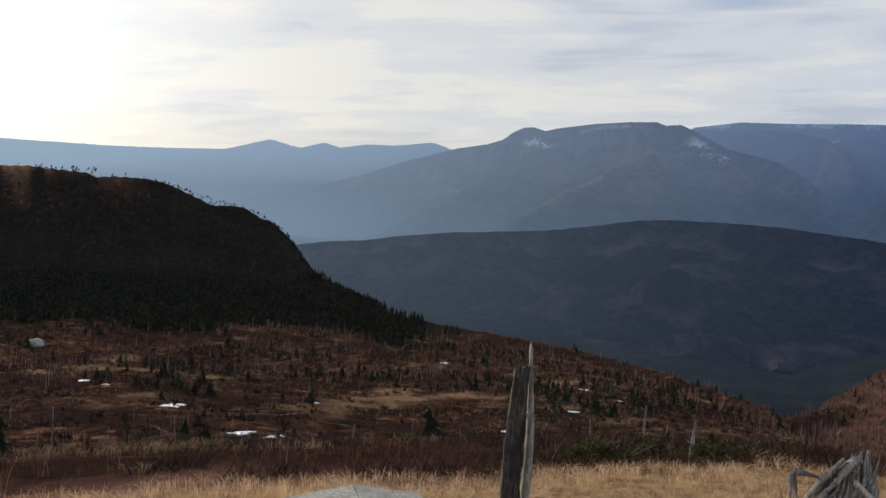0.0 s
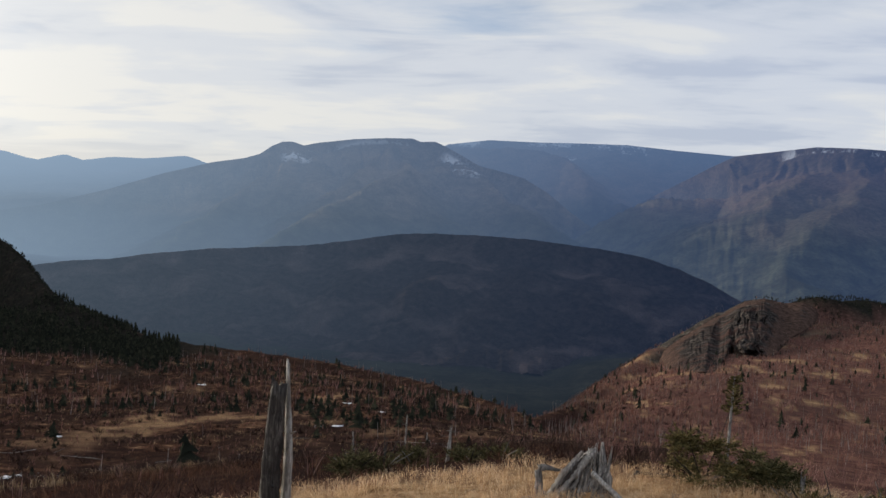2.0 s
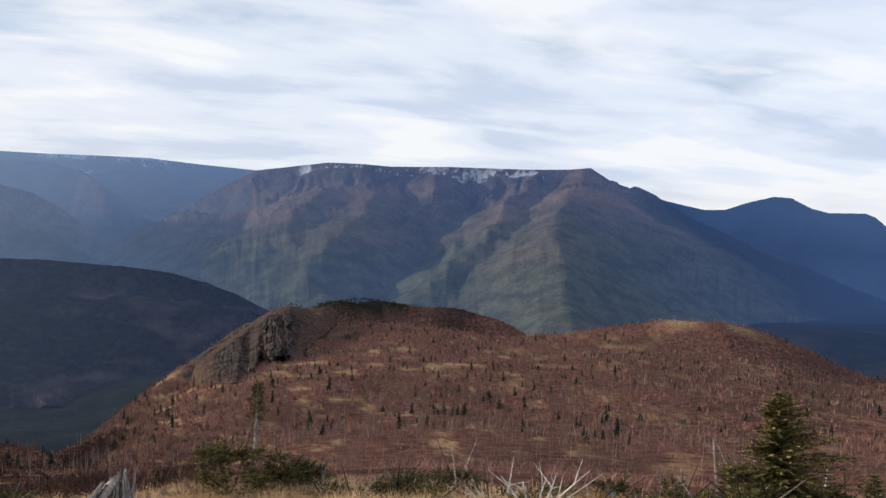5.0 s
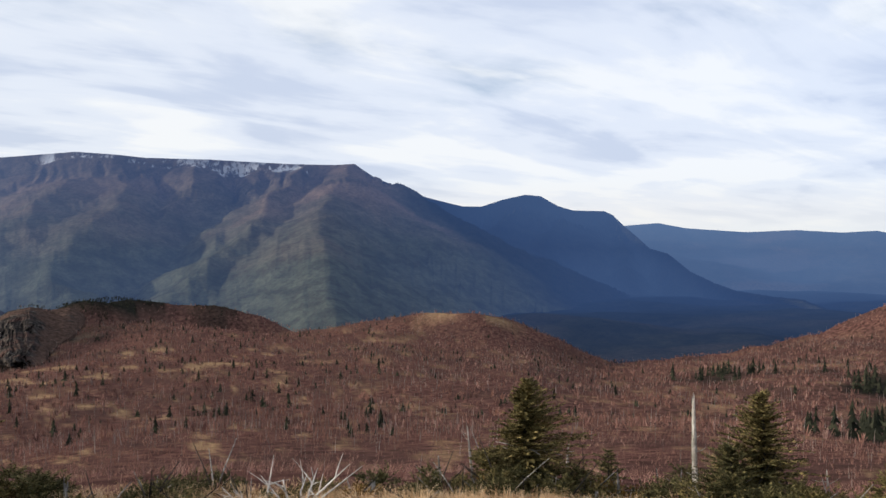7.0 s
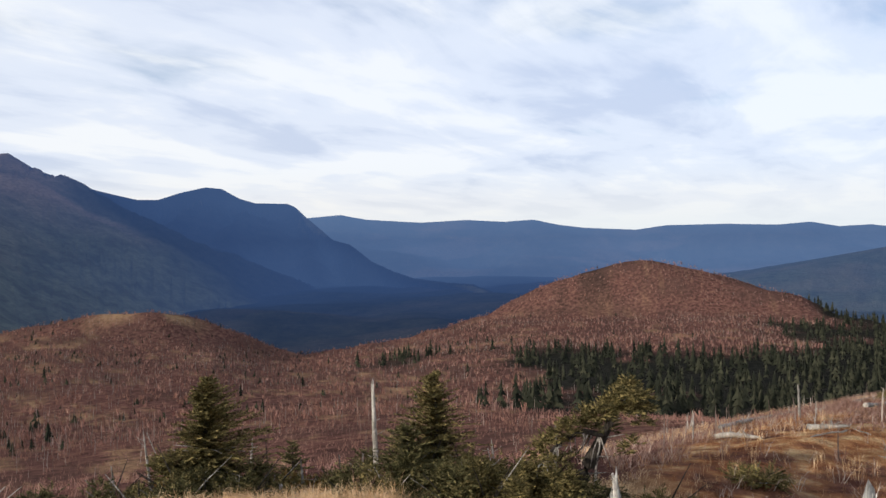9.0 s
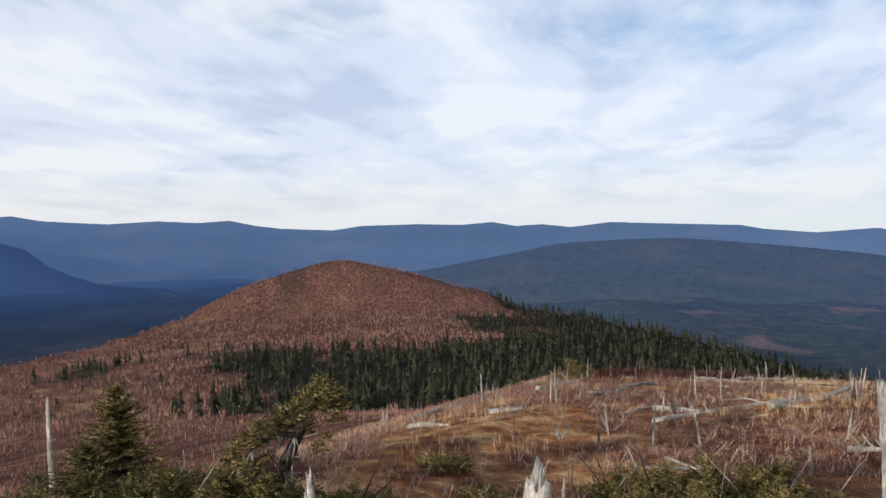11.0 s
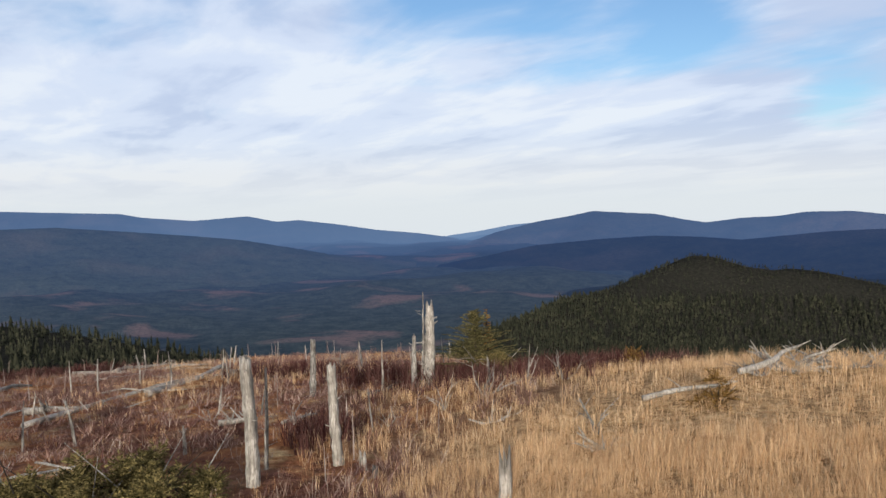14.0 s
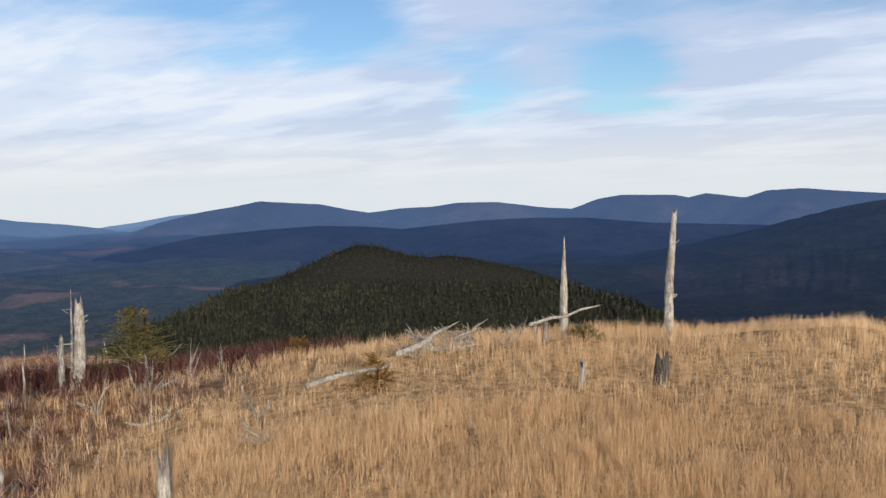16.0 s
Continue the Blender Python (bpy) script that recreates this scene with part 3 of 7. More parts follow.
# ---- mountains and ridges round the horizon ----
def ridge(name, label, crests, slope, mat, gully=10.0, scale=120.0, crest=1.5, deep=900.0, behind=350.0, seed=1, fine=0.12, concave=450.0, foot=0.12, warp=55.0):
    """A mountain under its crest lines (bearing, metres, degrees above the eye): the first is its skyline, the others its spurs."""
    pts = [crest_line(c, 9.0)[0] for c in crests]
    c0 = np.array(crests[0])
    az = np.arange(c0[0, 0] - 4.5, c0[-1, 0] + 4.5, fine)
    mid = np.interp(az, c0[:, 0], c0[:, 1])
    rows = np.r_[-np.linspace(deep, 12, int(deep / 27)), 0, np.linspace(14, behind, 12)]
    R, A = np.meshgrid(rows, az, indexing="ij")
    x, y = polar(A, mid[None, :] + R)

    def lift(px, py):
        h, near = np.full(px.shape, -1e9), np.full(px.shape, 1e9)
        for n, line in enumerate(pts):
            for qx, qy, qz in line:
                d = np.sqrt((px - qx) ** 2 + (py - qy) ** 2 + 144.0) - 12.0
                if n == 0:
                    near = np.minimum(near, d)
                h = np.maximum(h, qz - (slope - foot) * concave * (1 - np.exp(-d / concave)) - foot * d)
        return h, near

    _, near = lift(x, y)
    away = step01(10, 260, near)
    wx = warp * fbm(x / (2.2 * scale), y / (2.2 * scale), 3, seed) * away
    wy = warp * fbm(x / (2.2 * scale) + 40, y / (2.2 * scale), 3, seed + 1) * away
    z, _ = lift(x + wx, y + wy)
    # rills run down the flanks; broad swells lie across them
    arc = np.radians(A) * mid[None, :]
    rill = 1 - 2 * np.abs(fbm((arc + 0.7 * wx) / (scale * 0.55), R / (scale * 3.2) + 5.0, 4, seed + 3, 0.5))
    swell = fbm(x / (scale * 1.7), y / (scale * 1.7), 3, seed + 11)
    z = z - 0.5 * np.maximum(-R - 0.74 * deep, 0)
    ends = np.minimum(A - az[0], az[-1] - A)
    z = z - 160 * (1 - step01(0, 4.5, ends))
    z = z + away * gully * (0.2 * rill + 0.8 * swell - 0.1)
    z = z + crest * fbm(x / 20, y / 20, 3, seed + 5) * step01(0, 60, np.abs(near) + 25)
    me = make_mesh(name, np.stack([x, y, z], -1).reshape(-1, 3), grid_faces(len(rows), len(az))[:, ::-1], mat)
    return tagged(new(name, me), label, "mountain", kind="structure")


# woods, leafless stands and heath of the far ranges, each with haze painted over it
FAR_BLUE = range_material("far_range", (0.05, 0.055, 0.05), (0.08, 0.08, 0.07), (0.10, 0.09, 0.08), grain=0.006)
# pale base colour stands in for the thicker haze before this farther hill
HAZED_HILL = range_material("hazed_hill", (0.20, 0.19, 0.17), (0.26, 0.25, 0.22), (0.30, 0.28, 0.25), grain=0.008)
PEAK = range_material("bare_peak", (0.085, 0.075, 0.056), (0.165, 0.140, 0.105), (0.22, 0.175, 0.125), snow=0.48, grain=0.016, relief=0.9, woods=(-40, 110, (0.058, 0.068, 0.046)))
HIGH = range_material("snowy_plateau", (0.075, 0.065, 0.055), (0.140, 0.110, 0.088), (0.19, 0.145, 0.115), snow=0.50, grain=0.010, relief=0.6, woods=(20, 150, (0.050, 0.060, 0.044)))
PLATEAU = range_material("flat_topped_mountain", (0.078, 0.066, 0.054), (0.140, 0.113, 0.092), (0.195, 0.142, 0.112), snow=0.50, grain=0.012, relief=0.6, patchy=(0.50, 0.66), woods=(-30, 170, (0.088, 0.098, 0.072)), east_shade=(1800, 2050, (0.020, 0.024, 0.020)))
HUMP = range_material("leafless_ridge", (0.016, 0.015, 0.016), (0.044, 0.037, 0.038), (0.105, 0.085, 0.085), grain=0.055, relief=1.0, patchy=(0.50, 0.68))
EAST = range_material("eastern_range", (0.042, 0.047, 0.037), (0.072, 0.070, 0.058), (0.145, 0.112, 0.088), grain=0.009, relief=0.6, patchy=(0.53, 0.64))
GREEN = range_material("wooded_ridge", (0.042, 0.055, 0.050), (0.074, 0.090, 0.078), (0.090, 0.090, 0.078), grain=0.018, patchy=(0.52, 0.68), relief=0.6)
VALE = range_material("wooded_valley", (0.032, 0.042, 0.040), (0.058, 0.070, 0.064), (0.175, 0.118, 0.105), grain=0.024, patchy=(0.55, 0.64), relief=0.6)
# Cloud shade over these ridges and floors is put into dark base colours.
SHADED_WOODS = range_material("shaded_woods", (0.011, 0.013, 0.010), (0.022, 0.024, 0.018), (0.036, 0.033, 0.028), grain=0.012)


def make_valley(a0, a1, mat, label, wave0=0.0, wave1=0.0):
    """The wooded valley floor, far below the knoll, in sectors with winding edges."""
    u = np.linspace(0, 1, int(a1 - a0) + 2)
    r = np.geomspace(660, 4850, 84)
    rr, uu = np.meshgrid(r, u, indexing="ij")
    bend = fbm(np.log(rr) * 6, 0 * rr + 3.5, 3, 7)
    aa = (a0 + wave0 * bend) * (1 - uu) + (a1 + wave1 * bend) * uu
    x, y = polar(aa, rr)
    low = VALLEY + 6 * fbm(x / 260, y / 260, 3, 5)
    z = np.maximum(low + 5, VALLEY + 12 + 34 * fbm(x / 340, y / 340, 4, 6)) - 14 * (1 - step01(660, 780, rr))
    me = make_mesh("valley_floor", np.stack([x, y, z], -1).reshape(-1, 3), grid_faces(len(r), len(u))[:, ::-1], mat)
    return tagged(new("valley_floor", me), label, "valley", kind="structure")


make_valley(82, 140, VALE, "wooded valley floor with reddish clearings")
make_valley(140, 314, SHADED_WOODS, "wooded valley floor with cloud shade put into its dark colour")
make_valley(314, 386, SHADED_WOODS, "dark wooded valley floor below the long ridge")
make_valley(386, 442, SHADED_WOODS, "dark wooded valley floor under the flat-topped mountain")
ridge("far_range", "pale blue hazy mountain range on the horizon",
      [[(-60, 4700, 1.9), (-48, 4700, 1.8), (-40.2, 4650, 1.87), (-34, 4600, 1.86), (-30.7, 4600, 1.96), (-26.4, 4600, 2.17), (-25.5, 4600, 2.59), (-24.5, 4600, 2.91), (-23.4, 4600, 2.62), (-22.3, 4600, 2.47), (-21.1, 4600, 2.91), (-20.1, 4600, 2.64), (-18.3, 4600, 2.97), (-16.5, 4600, 3.0), (-14.1, 4600, 3.32), (-13, 4600, 2.98), (-9, 4600, 2.2)]],
      0.34, FAR_BLUE, gully=20, scale=220, crest=3, deep=1900, behind=250, concave=500, foot=0.10, fine=0.12, seed=3)


def near_line(x, y, line):
    """Distance to a line of places in the plan, and the line's height where it is nearest."""
    best, height = np.full(x.shape, 1e9), np.zeros(x.shape)
    for (ax, ay, az), (bx, by, bz) in zip(line[:-1], line[1:]):
        ux, uy = bx - ax, by - ay
        u = np.clip(((x - ax) * ux + (y - ay) * uy) / (ux * ux + uy * uy + 1e-9), 0, 1)
        d = np.hypot(x - ax - u * ux, y - ay - u * uy)
        height = np.where(d < best, az + u * (bz - az), height)
        best = np.minimum(best, d)
    return best, height


def soft_max(a, b, k):
    return 0.5 * (a + b + np.sqrt((a - b) ** 2 + k * k))


def massif(name, label, crest, mat, fall, cliff=25.0, spurs=(), ravines=(), back=0.5, flat=0.0, deep=1500.0, fine=0.08, scale=140.0, rough=16.0, seed=1, snow=(), flutes=0.0, warp=40.0, floor=VALLEY, ends=4.0):
    """A mountain under its skyline (bearing, metres, degrees above the eye). fall is the slope of its flank. Spurs and ravines run
    over the flank: bearing, degrees, and metres by which they stand out from it or lie back in it; then their side slope."""
    c = np.array(crest, float)
    az = np.arange(c[0, 0] - ends, c[-1, 0] + ends, fine)
    dc = np.interp(az, c[:, 0], c[:, 1])
    zc = np.interp(az, c[:, 0], c[:, 1] * np.tan(np.radians(c[:, 2])))
    depth = np.r_[-np.geomspace(500, 6, 12), 0, np.geomspace(5, deep, 84)][::-1]
    D, A = np.meshgrid(depth, az, indexing="ij")
    x, y = polar(A, dc[None] - D)

    def on_flank(points):
        out = []
        for a, e, stand in points:
            d0, z0 = np.interp(a, az, dc), np.interp(a, az, zc) - cliff
            t = math.tan(radians(e))
            d = min((z0 - fall * (d0 - stand)) / (t - fall), d0 - 6.0)
            out.append((*polar(a, d), d * t))
        fineline = np.array(out, float)
        s = np.r_[0, np.cumsum(np.hypot(*np.diff(fineline[:, :2], axis=0).T))]
        u = np.linspace(0, s[-1], 3 * len(s))
        return np.stack([np.interp(u, s, fineline[:, i]) for i in range(3)], 1)

    calm = step01(10, 200, D)
    wx = warp * calm * fbm(x / (1.6 * scale), y / (1.6 * scale), 4, seed)
    wy = warp * calm * fbm(x / (1.6 * scale) + 31, y / (1.6 * scale), 4, seed + 1)
    over = np.maximum(-D, 0)
    z = zc[None] - cliff * (1 - np.exp(-np.maximum(D, 0) / 34)) - fall * np.maximum(D, 0)
    z = z - np.where(over < flat, over * 0.02, flat * 0.02 + back * (over - flat))
    for points, side in spurs:
        d, h = near_line(x + wx, y + wy, on_flank(points))
        z = np.where(D > 0, soft_max(z, h - side * (np.sqrt(d * d + 64) - 8), 7.0) - 3.0 * np.exp(-np.abs(z - h) / 20), z)
    for points, side in ravines:
        d, h = near_line(x + wx, y + wy, on_flank(points))
        z = np.where(D > 0, -soft_max(-z, -(h + side * (np.sqrt(d * d + 36) - 6)), 6.0), z)
    if flutes:
        # buttresses and chutes under the rim
        arc = np.radians(A) * dc[None]
        cut = np.abs(fbm((arc + 0.8 * wx) / 70.0, D / 520.0, 4, seed + 21, 0.55))
        z = z - flutes * (1 - step01(0.0, 0.26, cut)) * step01(8, 45, D) * (1 - step01(120, 330, D))
    lumps = 1 - 2 * np.abs(fbm((x + wx) / scale, (y + wy) / scale, 5, seed + 3, 0.55))
    z = z + calm * rough * (0.55 * lumps + 0.7 * fbm(x / (scale * 0.4), y / (scale * 0.4), 4, seed + 7, 0.6))
    z = z + 1.4 * fbm(x / 16, y / 16, 3, seed + 9) * (1 - 0.6 * (np.abs(D) < 8))
    z = z - 220 * (1 - step01(0, ends, np.minimum(A - az[0], az[-1] - A)))
    z = np.maximum(z, floor - 25 + 0 * z)
    white = np.zeros_like(z)
    for a, back_by, wide, thick, much in snow:
        white = np.maximum(white, much * np.exp(-(((A - a) / wide) ** 4)) * np.exp(-(((D - back_by) / thick) ** 2)))
    me = make_mesh(name, np.stack([x, y, z], -1).reshape(-1, 3), grid_faces(len(depth), len(az))[:, ::-1], mat, attrs={"rim": white})
    return tagged(new(name, me), label, "mountain", kind="structure")


massif("mountain", "broad olive mountain with snow dusted on its bare summit",
       [(-30, 3000, -1.8), (-26.1, 3050, -0.91), (-22.2, 3100, -0.15), (-18.6, 3150, 0.97), (-15.4, 3200, 2.15), (-12.4, 3200, 3.05), (-10.5, 3200, 3.42), (-9.55, 3200, 3.74), (-8.8, 3200, 4.3), (-8.15, 3200, 4.62), (-7.5, 3200, 4.66), (-6.8, 3200, 4.45), (-6, 3200, 4.66), (-3.6, 3200, 5.05), (-1.5, 3200, 5.24), (0.25, 3200, 5.3), (0.8, 3200, 5.1), (1.7, 3200, 5.18), (2.4, 3190, 4.9), (3.17, 3170, 4.52), (4.66, 3140, 3.75), (6.15, 3100, 3.42), (7.65, 3060, 3.05), (9.15, 3020, 2.22), (10.7, 2980, 1.02), (12.25, 2940, 0.0), (13.75, 2900, -0.3), (16, 2850, -0.55), (18, 2800, -1.6)],
       PEAK, 0.44, cliff=30, back=0.6, seed=11, rough=12, scale=150, deep=1300, flutes=16,
       spurs=[([(0.99, 4.89, 20), (0.34, 3.23, 90), (-2.09, 2.28, 120), (-3.11, 1.57, 140), (-4.79, 0.58, 170), (-7.75, -1.16, 200)], 0.55),
              ([(2.62, 4.64, 20), (4.31, 3.39, 60), (6.58, 2.13, 110), (8.52, 0.19, 160)], 0.50),
              ([(-8.13, 4.39, 20), (-9.2, 2.58, 60), (-10.75, 1.1, 90), (-12.58, -0.37, 120)], 0.50),
              ([(-1.0, 4.8, 20), (-2.6, 3.5, 60), (-4.0, 2.9, 70)], 0.6)],
       ravines=[([(-5.77, 3.81, -30), (-4.51, 2.2, -60), (-5.82, 0.7, -60), (-9.07, -1.05, -40)], 0.6),
                ([(1.43, 2.93, -30), (3.3, 1.58, -50), (3.77, -0.6, -60)], 0.55),
                ([(5.6, 2.7, -20), (7.2, 1.4, -40), (8.0, 0.4, -40)], 0.6)],
       snow=[(-7.2, 45, 1.1, 60, 0.8), (3.6, 60, 1.6, 60, 0.85), (-2.5, 8, 3.5, 10, 0.5)])
massif("mountain", "snow-streaked high plateau behind the main peak",
       [(1.5, 4300, 4.5), (2.6, 4300, 5.05), (5.3, 4300, 5.44), (8.3, 4300, 5.42), (11.6, 4300, 5.46), (14.2, 4300, 5.44), (17.5, 4300, 5.15), (20.1, 4300, 4.96), (25, 4300, 4.6)],
       HIGH, 0.36, cliff=18, back=0.2, flat=60, seed=17, rough=14, scale=170, deep=1500, fine=0.1, flutes=12,
       spurs=[([(2.9, 4.86, 130), (5.34, 4.95, 150), (7.92, 4.88, 160), (9.4, 4.8, 170), (10.54, 4.37, 200), (12.08, 3.15, 210), (14.37, 1.9, 200), (15.8, 0.8, 180)], 0.62),
              ([(20.4, 4.7, 10), (18.4, 3.4, 60), (16.2, 2.0, 90)], 0.5)],
       ravines=[([(10.9, 4.9, -20), (12.04, 4.07, -30), (13.95, 2.88, -40), (15.11, 1.9, -60), (15.6, 0.6, -60)], 0.5)],
       snow=[(6.5, 150, 3.4, 26, 1.0), (14.3, 50, 1.4, 26, 1.0), (10.2, 190, 0.8, 36, 0.9), (9, 10, 8, 26, 1.0)])
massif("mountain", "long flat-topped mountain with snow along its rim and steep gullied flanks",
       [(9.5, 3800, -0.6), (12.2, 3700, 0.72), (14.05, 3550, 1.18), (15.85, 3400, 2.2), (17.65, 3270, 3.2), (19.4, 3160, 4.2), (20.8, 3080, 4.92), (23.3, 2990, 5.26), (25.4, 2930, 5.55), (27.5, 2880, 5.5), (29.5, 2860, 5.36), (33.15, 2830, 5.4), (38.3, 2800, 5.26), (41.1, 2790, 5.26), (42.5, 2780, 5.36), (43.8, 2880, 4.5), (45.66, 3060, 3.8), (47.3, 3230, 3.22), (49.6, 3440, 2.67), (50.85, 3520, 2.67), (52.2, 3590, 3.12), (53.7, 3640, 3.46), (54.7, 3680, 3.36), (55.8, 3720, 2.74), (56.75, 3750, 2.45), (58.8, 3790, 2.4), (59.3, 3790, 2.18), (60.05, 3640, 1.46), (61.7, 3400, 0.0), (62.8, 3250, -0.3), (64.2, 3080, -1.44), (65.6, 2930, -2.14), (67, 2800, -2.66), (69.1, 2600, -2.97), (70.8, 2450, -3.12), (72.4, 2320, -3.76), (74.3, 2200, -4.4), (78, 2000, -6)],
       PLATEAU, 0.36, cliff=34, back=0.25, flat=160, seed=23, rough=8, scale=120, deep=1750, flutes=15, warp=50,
       spurs=[([(26.5, 4.48, 0), (25.3, 3.98, 60), (22.8, 2.36, 150), (19.6, 0.82, 200), (17.1, -0.12, 220)], 0.42),
              ([(20.8, 4.8, 0), (18.4, 3.3, 30), (16.2, 2.0, 60), (14.2, 0.7, 80)], 0.5),
              ([(28.4, 4.8, 0), (27.8, 3.0, 70), (26.5, 0.8, 130), (25.0, -2.0, 170), (24.5, -4.0, 180)], 0.34),
              ([(32.4, 5.1, 0), (32.2, 3.3, 60), (32.2, 1.2, 70), (31.1, -0.64, 40)], 0.6),
              ([(42.0, 5.3, 0), (41.2, 3.8, 150), (40.0, 2.0, 250), (40.3, 0.5, 320), (40.8, -1.6, 390), (41.4, -4.4, 450), (42.2, -7.0, 480)], 0.46),
              ([(39.3, 5.2, 0), (37.6, 3.5, 110), (36.4, 1.7, 120), (33.5, -0.6, 140), (31.0, -3.2, 160)], 0.5),
              ([(53.8, 3.25, 0), (52.5, 1.8, 90), (51.0, 0.3, 140), (49.5, -1.55, 170)], 0.5),
              ([(59.1, 2.2, 0), (59.8, 0.4, 60), (60.4, -1.4, 90), (61, -3.0, 110)], 0.45)],
       ravines=[([(23.3, 4.6, -30), (22.9, 3.3, -50), (21.0, 2.1, -60), (18.1, 0.68, -40), (16.0, -0.06, -20)], 0.6),
                ([(29.5, 5.0, -20), (30.0, 4.2, -50), (30.45, 2.15, -60), (29.8, 0.0, -80), (29.1, -2.7, -110), (28.6, -4.5, -130)], 0.65),
                ([(33.8, 4.7, -20), (34.6, 3.7, -90), (35.3, 2.0, -140), (31.6, -0.27, -150), (29.0, -3.2, -150), (27.9, -4.4, -150)], 0.62),
                ([(55.8, 2.3, -20), (55.0, 0.8, -40), (54.0, -1.0, -60)], 0.5)],
       snow=[(33.0, 3, 9.5, 5, 0.75), (25.0, 5, 1.7, 7, 1.0), (37.0, 9, 2.4, 10, 1.0), (33.2, 12, 1.4, 14, 0.75), (29.2, 6, 1.8, 7, 0.6), (39.0, 30, 0.7, 20, 0.8), (42.1, 36, 0.5, 22, 0.5)])
massif("wooded_hill", "long dark leafless ridge across the valley",
       [(-32, 1300, -5.5), (-26, 1330, -4.5), (-22.7, 1350, -3.86), (-20.7, 1360, -3.54), (-18.4, 1370, -3.34), (-15.5, 1380, -2.86), (-12.2, 1390, -2.46), (-9.1, 1400, -2.24), (-5.7, 1400, -1.93), (-2.3, 1400, -1.34), (-0.5, 1400, -1.0), (2, 1400, -0.83), (5.6, 1400, -0.83), (8.6, 1395, -0.94), (10.8, 1385, -1.16), (13, 1380, -1.33), (15.5, 1360, -1.7), (17.9, 1340, -2.4), (19.9, 1320, -3.21), (21.3, 1310, -4.0), (24, 1290, -5.3), (28, 1260, -7)],
       HUMP, 0.40, cliff=6, back=0.3, flat=30, seed=37, rough=8, scale=42, deep=420, warp=22,
       spurs=[([(-2 + 5 * k, -2.4 - 0.07 * abs(k) ** 2, 3), (-3.2 + 5 * k, -4.0, 12), (-5 + 5 * k, -6.0, 20), (-6 + 5 * k, -7.8, 24)], 0.25) for k in range(-3, 4)])
ridge("far_range", "blue wooded range with a long level skyline",
      [[(57, 4640, 1.1), (60.5, 4580, 1.5), (62.2, 4580, 1.64), (63.8, 4580, 1.33), (67.5, 4520, 1.08), (70.4, 4520, 1.22), (72.9, 4520, 1.07), (74.8, 4520, 1.18), (76.4, 4520, 0.82), (78.1, 4520, 0.6), (81.4, 4520, 0.42), (83.3, 4520, 0.68), (87, 4520, 0.71), (89.9, 4520, 0.6), (91.8, 4520, 0.75), (93.3, 4520, 0.45), (95.1, 4520, 0.52), (96.9, 4520, 0.29), (99.5, 4520, 0.56), (103.7, 4520, 0.35), (107.4, 4520, 0.18), (108.7, 4520, -0.09), (111.8, 4520, -0.38), (115.1, 4500, -0.18), (116.9, 4480, -0.58), (118.4, 4450, -0.52), (120.9, 4410, -0.87), (123.3, 4360, -1.28), (126.1, 4290, -1.58), (128.4, 4150, -1.95), (129.7, 3850, -2.72), (131.2, 3350, -4.4)],
       [(71, 4500, 0.9), (72.0, 4220, -0.40), (72.8, 3950, -1.80)],
       [(79, 4500, 0.2), (81.0, 4120, -1.2), (82.5, 3650, -3.0)],
       [(86, 4500, 0.4), (88.0, 4120, -1.00), (89.5, 3650, -2.80)],
       [(93, 4500, 0.1), (95.0, 4120, -1.30), (96.5, 3650, -3.1)],
       [(100, 4500, 0.1), (102.0, 4120, -1.30), (103.5, 3650, -3.1)],
       [(108, 4500, -0.3), (110.0, 4120, -1.7), (111.5, 3650, -3.5)],
       [(115.5, 4500, -0.6), (117.5, 4120, -2.0), (119.0, 3650, -3.80)],
       [(121, 4500, -1.3), (123.0, 4120, -2.7), (124.5, 3650, -4.5)]],
      0.40, EAST, gully=22, scale=180, crest=2.5, deep=1500, concave=420, foot=0.12, fine=0.18, seed=41)
ridge("wooded_hill", "broad grey-green wooded ridge below the blue range",
      [[(80, 2500, -4.2), (84, 2550, -3.4), (87.4, 2600, -2.62), (90.4, 2620, -2.3), (93.4, 2640, -1.3), (96.4, 2650, -0.74), (100, 2650, -0.58), (103.8, 2650, -0.55), (107.4, 2640, -0.9), (110.8, 2600, -1.25), (114.3, 2560, -1.65), (115.8, 2540, -1.98), (117.7, 2500, -2.76), (119.5, 2450, -3.72), (121, 2400, -4.87), (122.4, 2370, -5.82), (125, 2300, -6.9), (127.5, 2200, -8.0)]],
      0.20, GREEN, gully=15, scale=150, crest=1.6, deep=1600, concave=700, foot=0.13, warp=80, seed=43)
ridge("far_range", "pale hill seen through a notch",
      [[(126, 4850, -2.2), (128.4, 4850, -1.76), (130, 4850, -1.58), (132.2, 4850, -1.21), (136, 4850, -0.9)]],
      0.3, HAZED_HILL, gully=12, scale=180, crest=2, deep=900, behind=180, fine=0.15, seed=47)
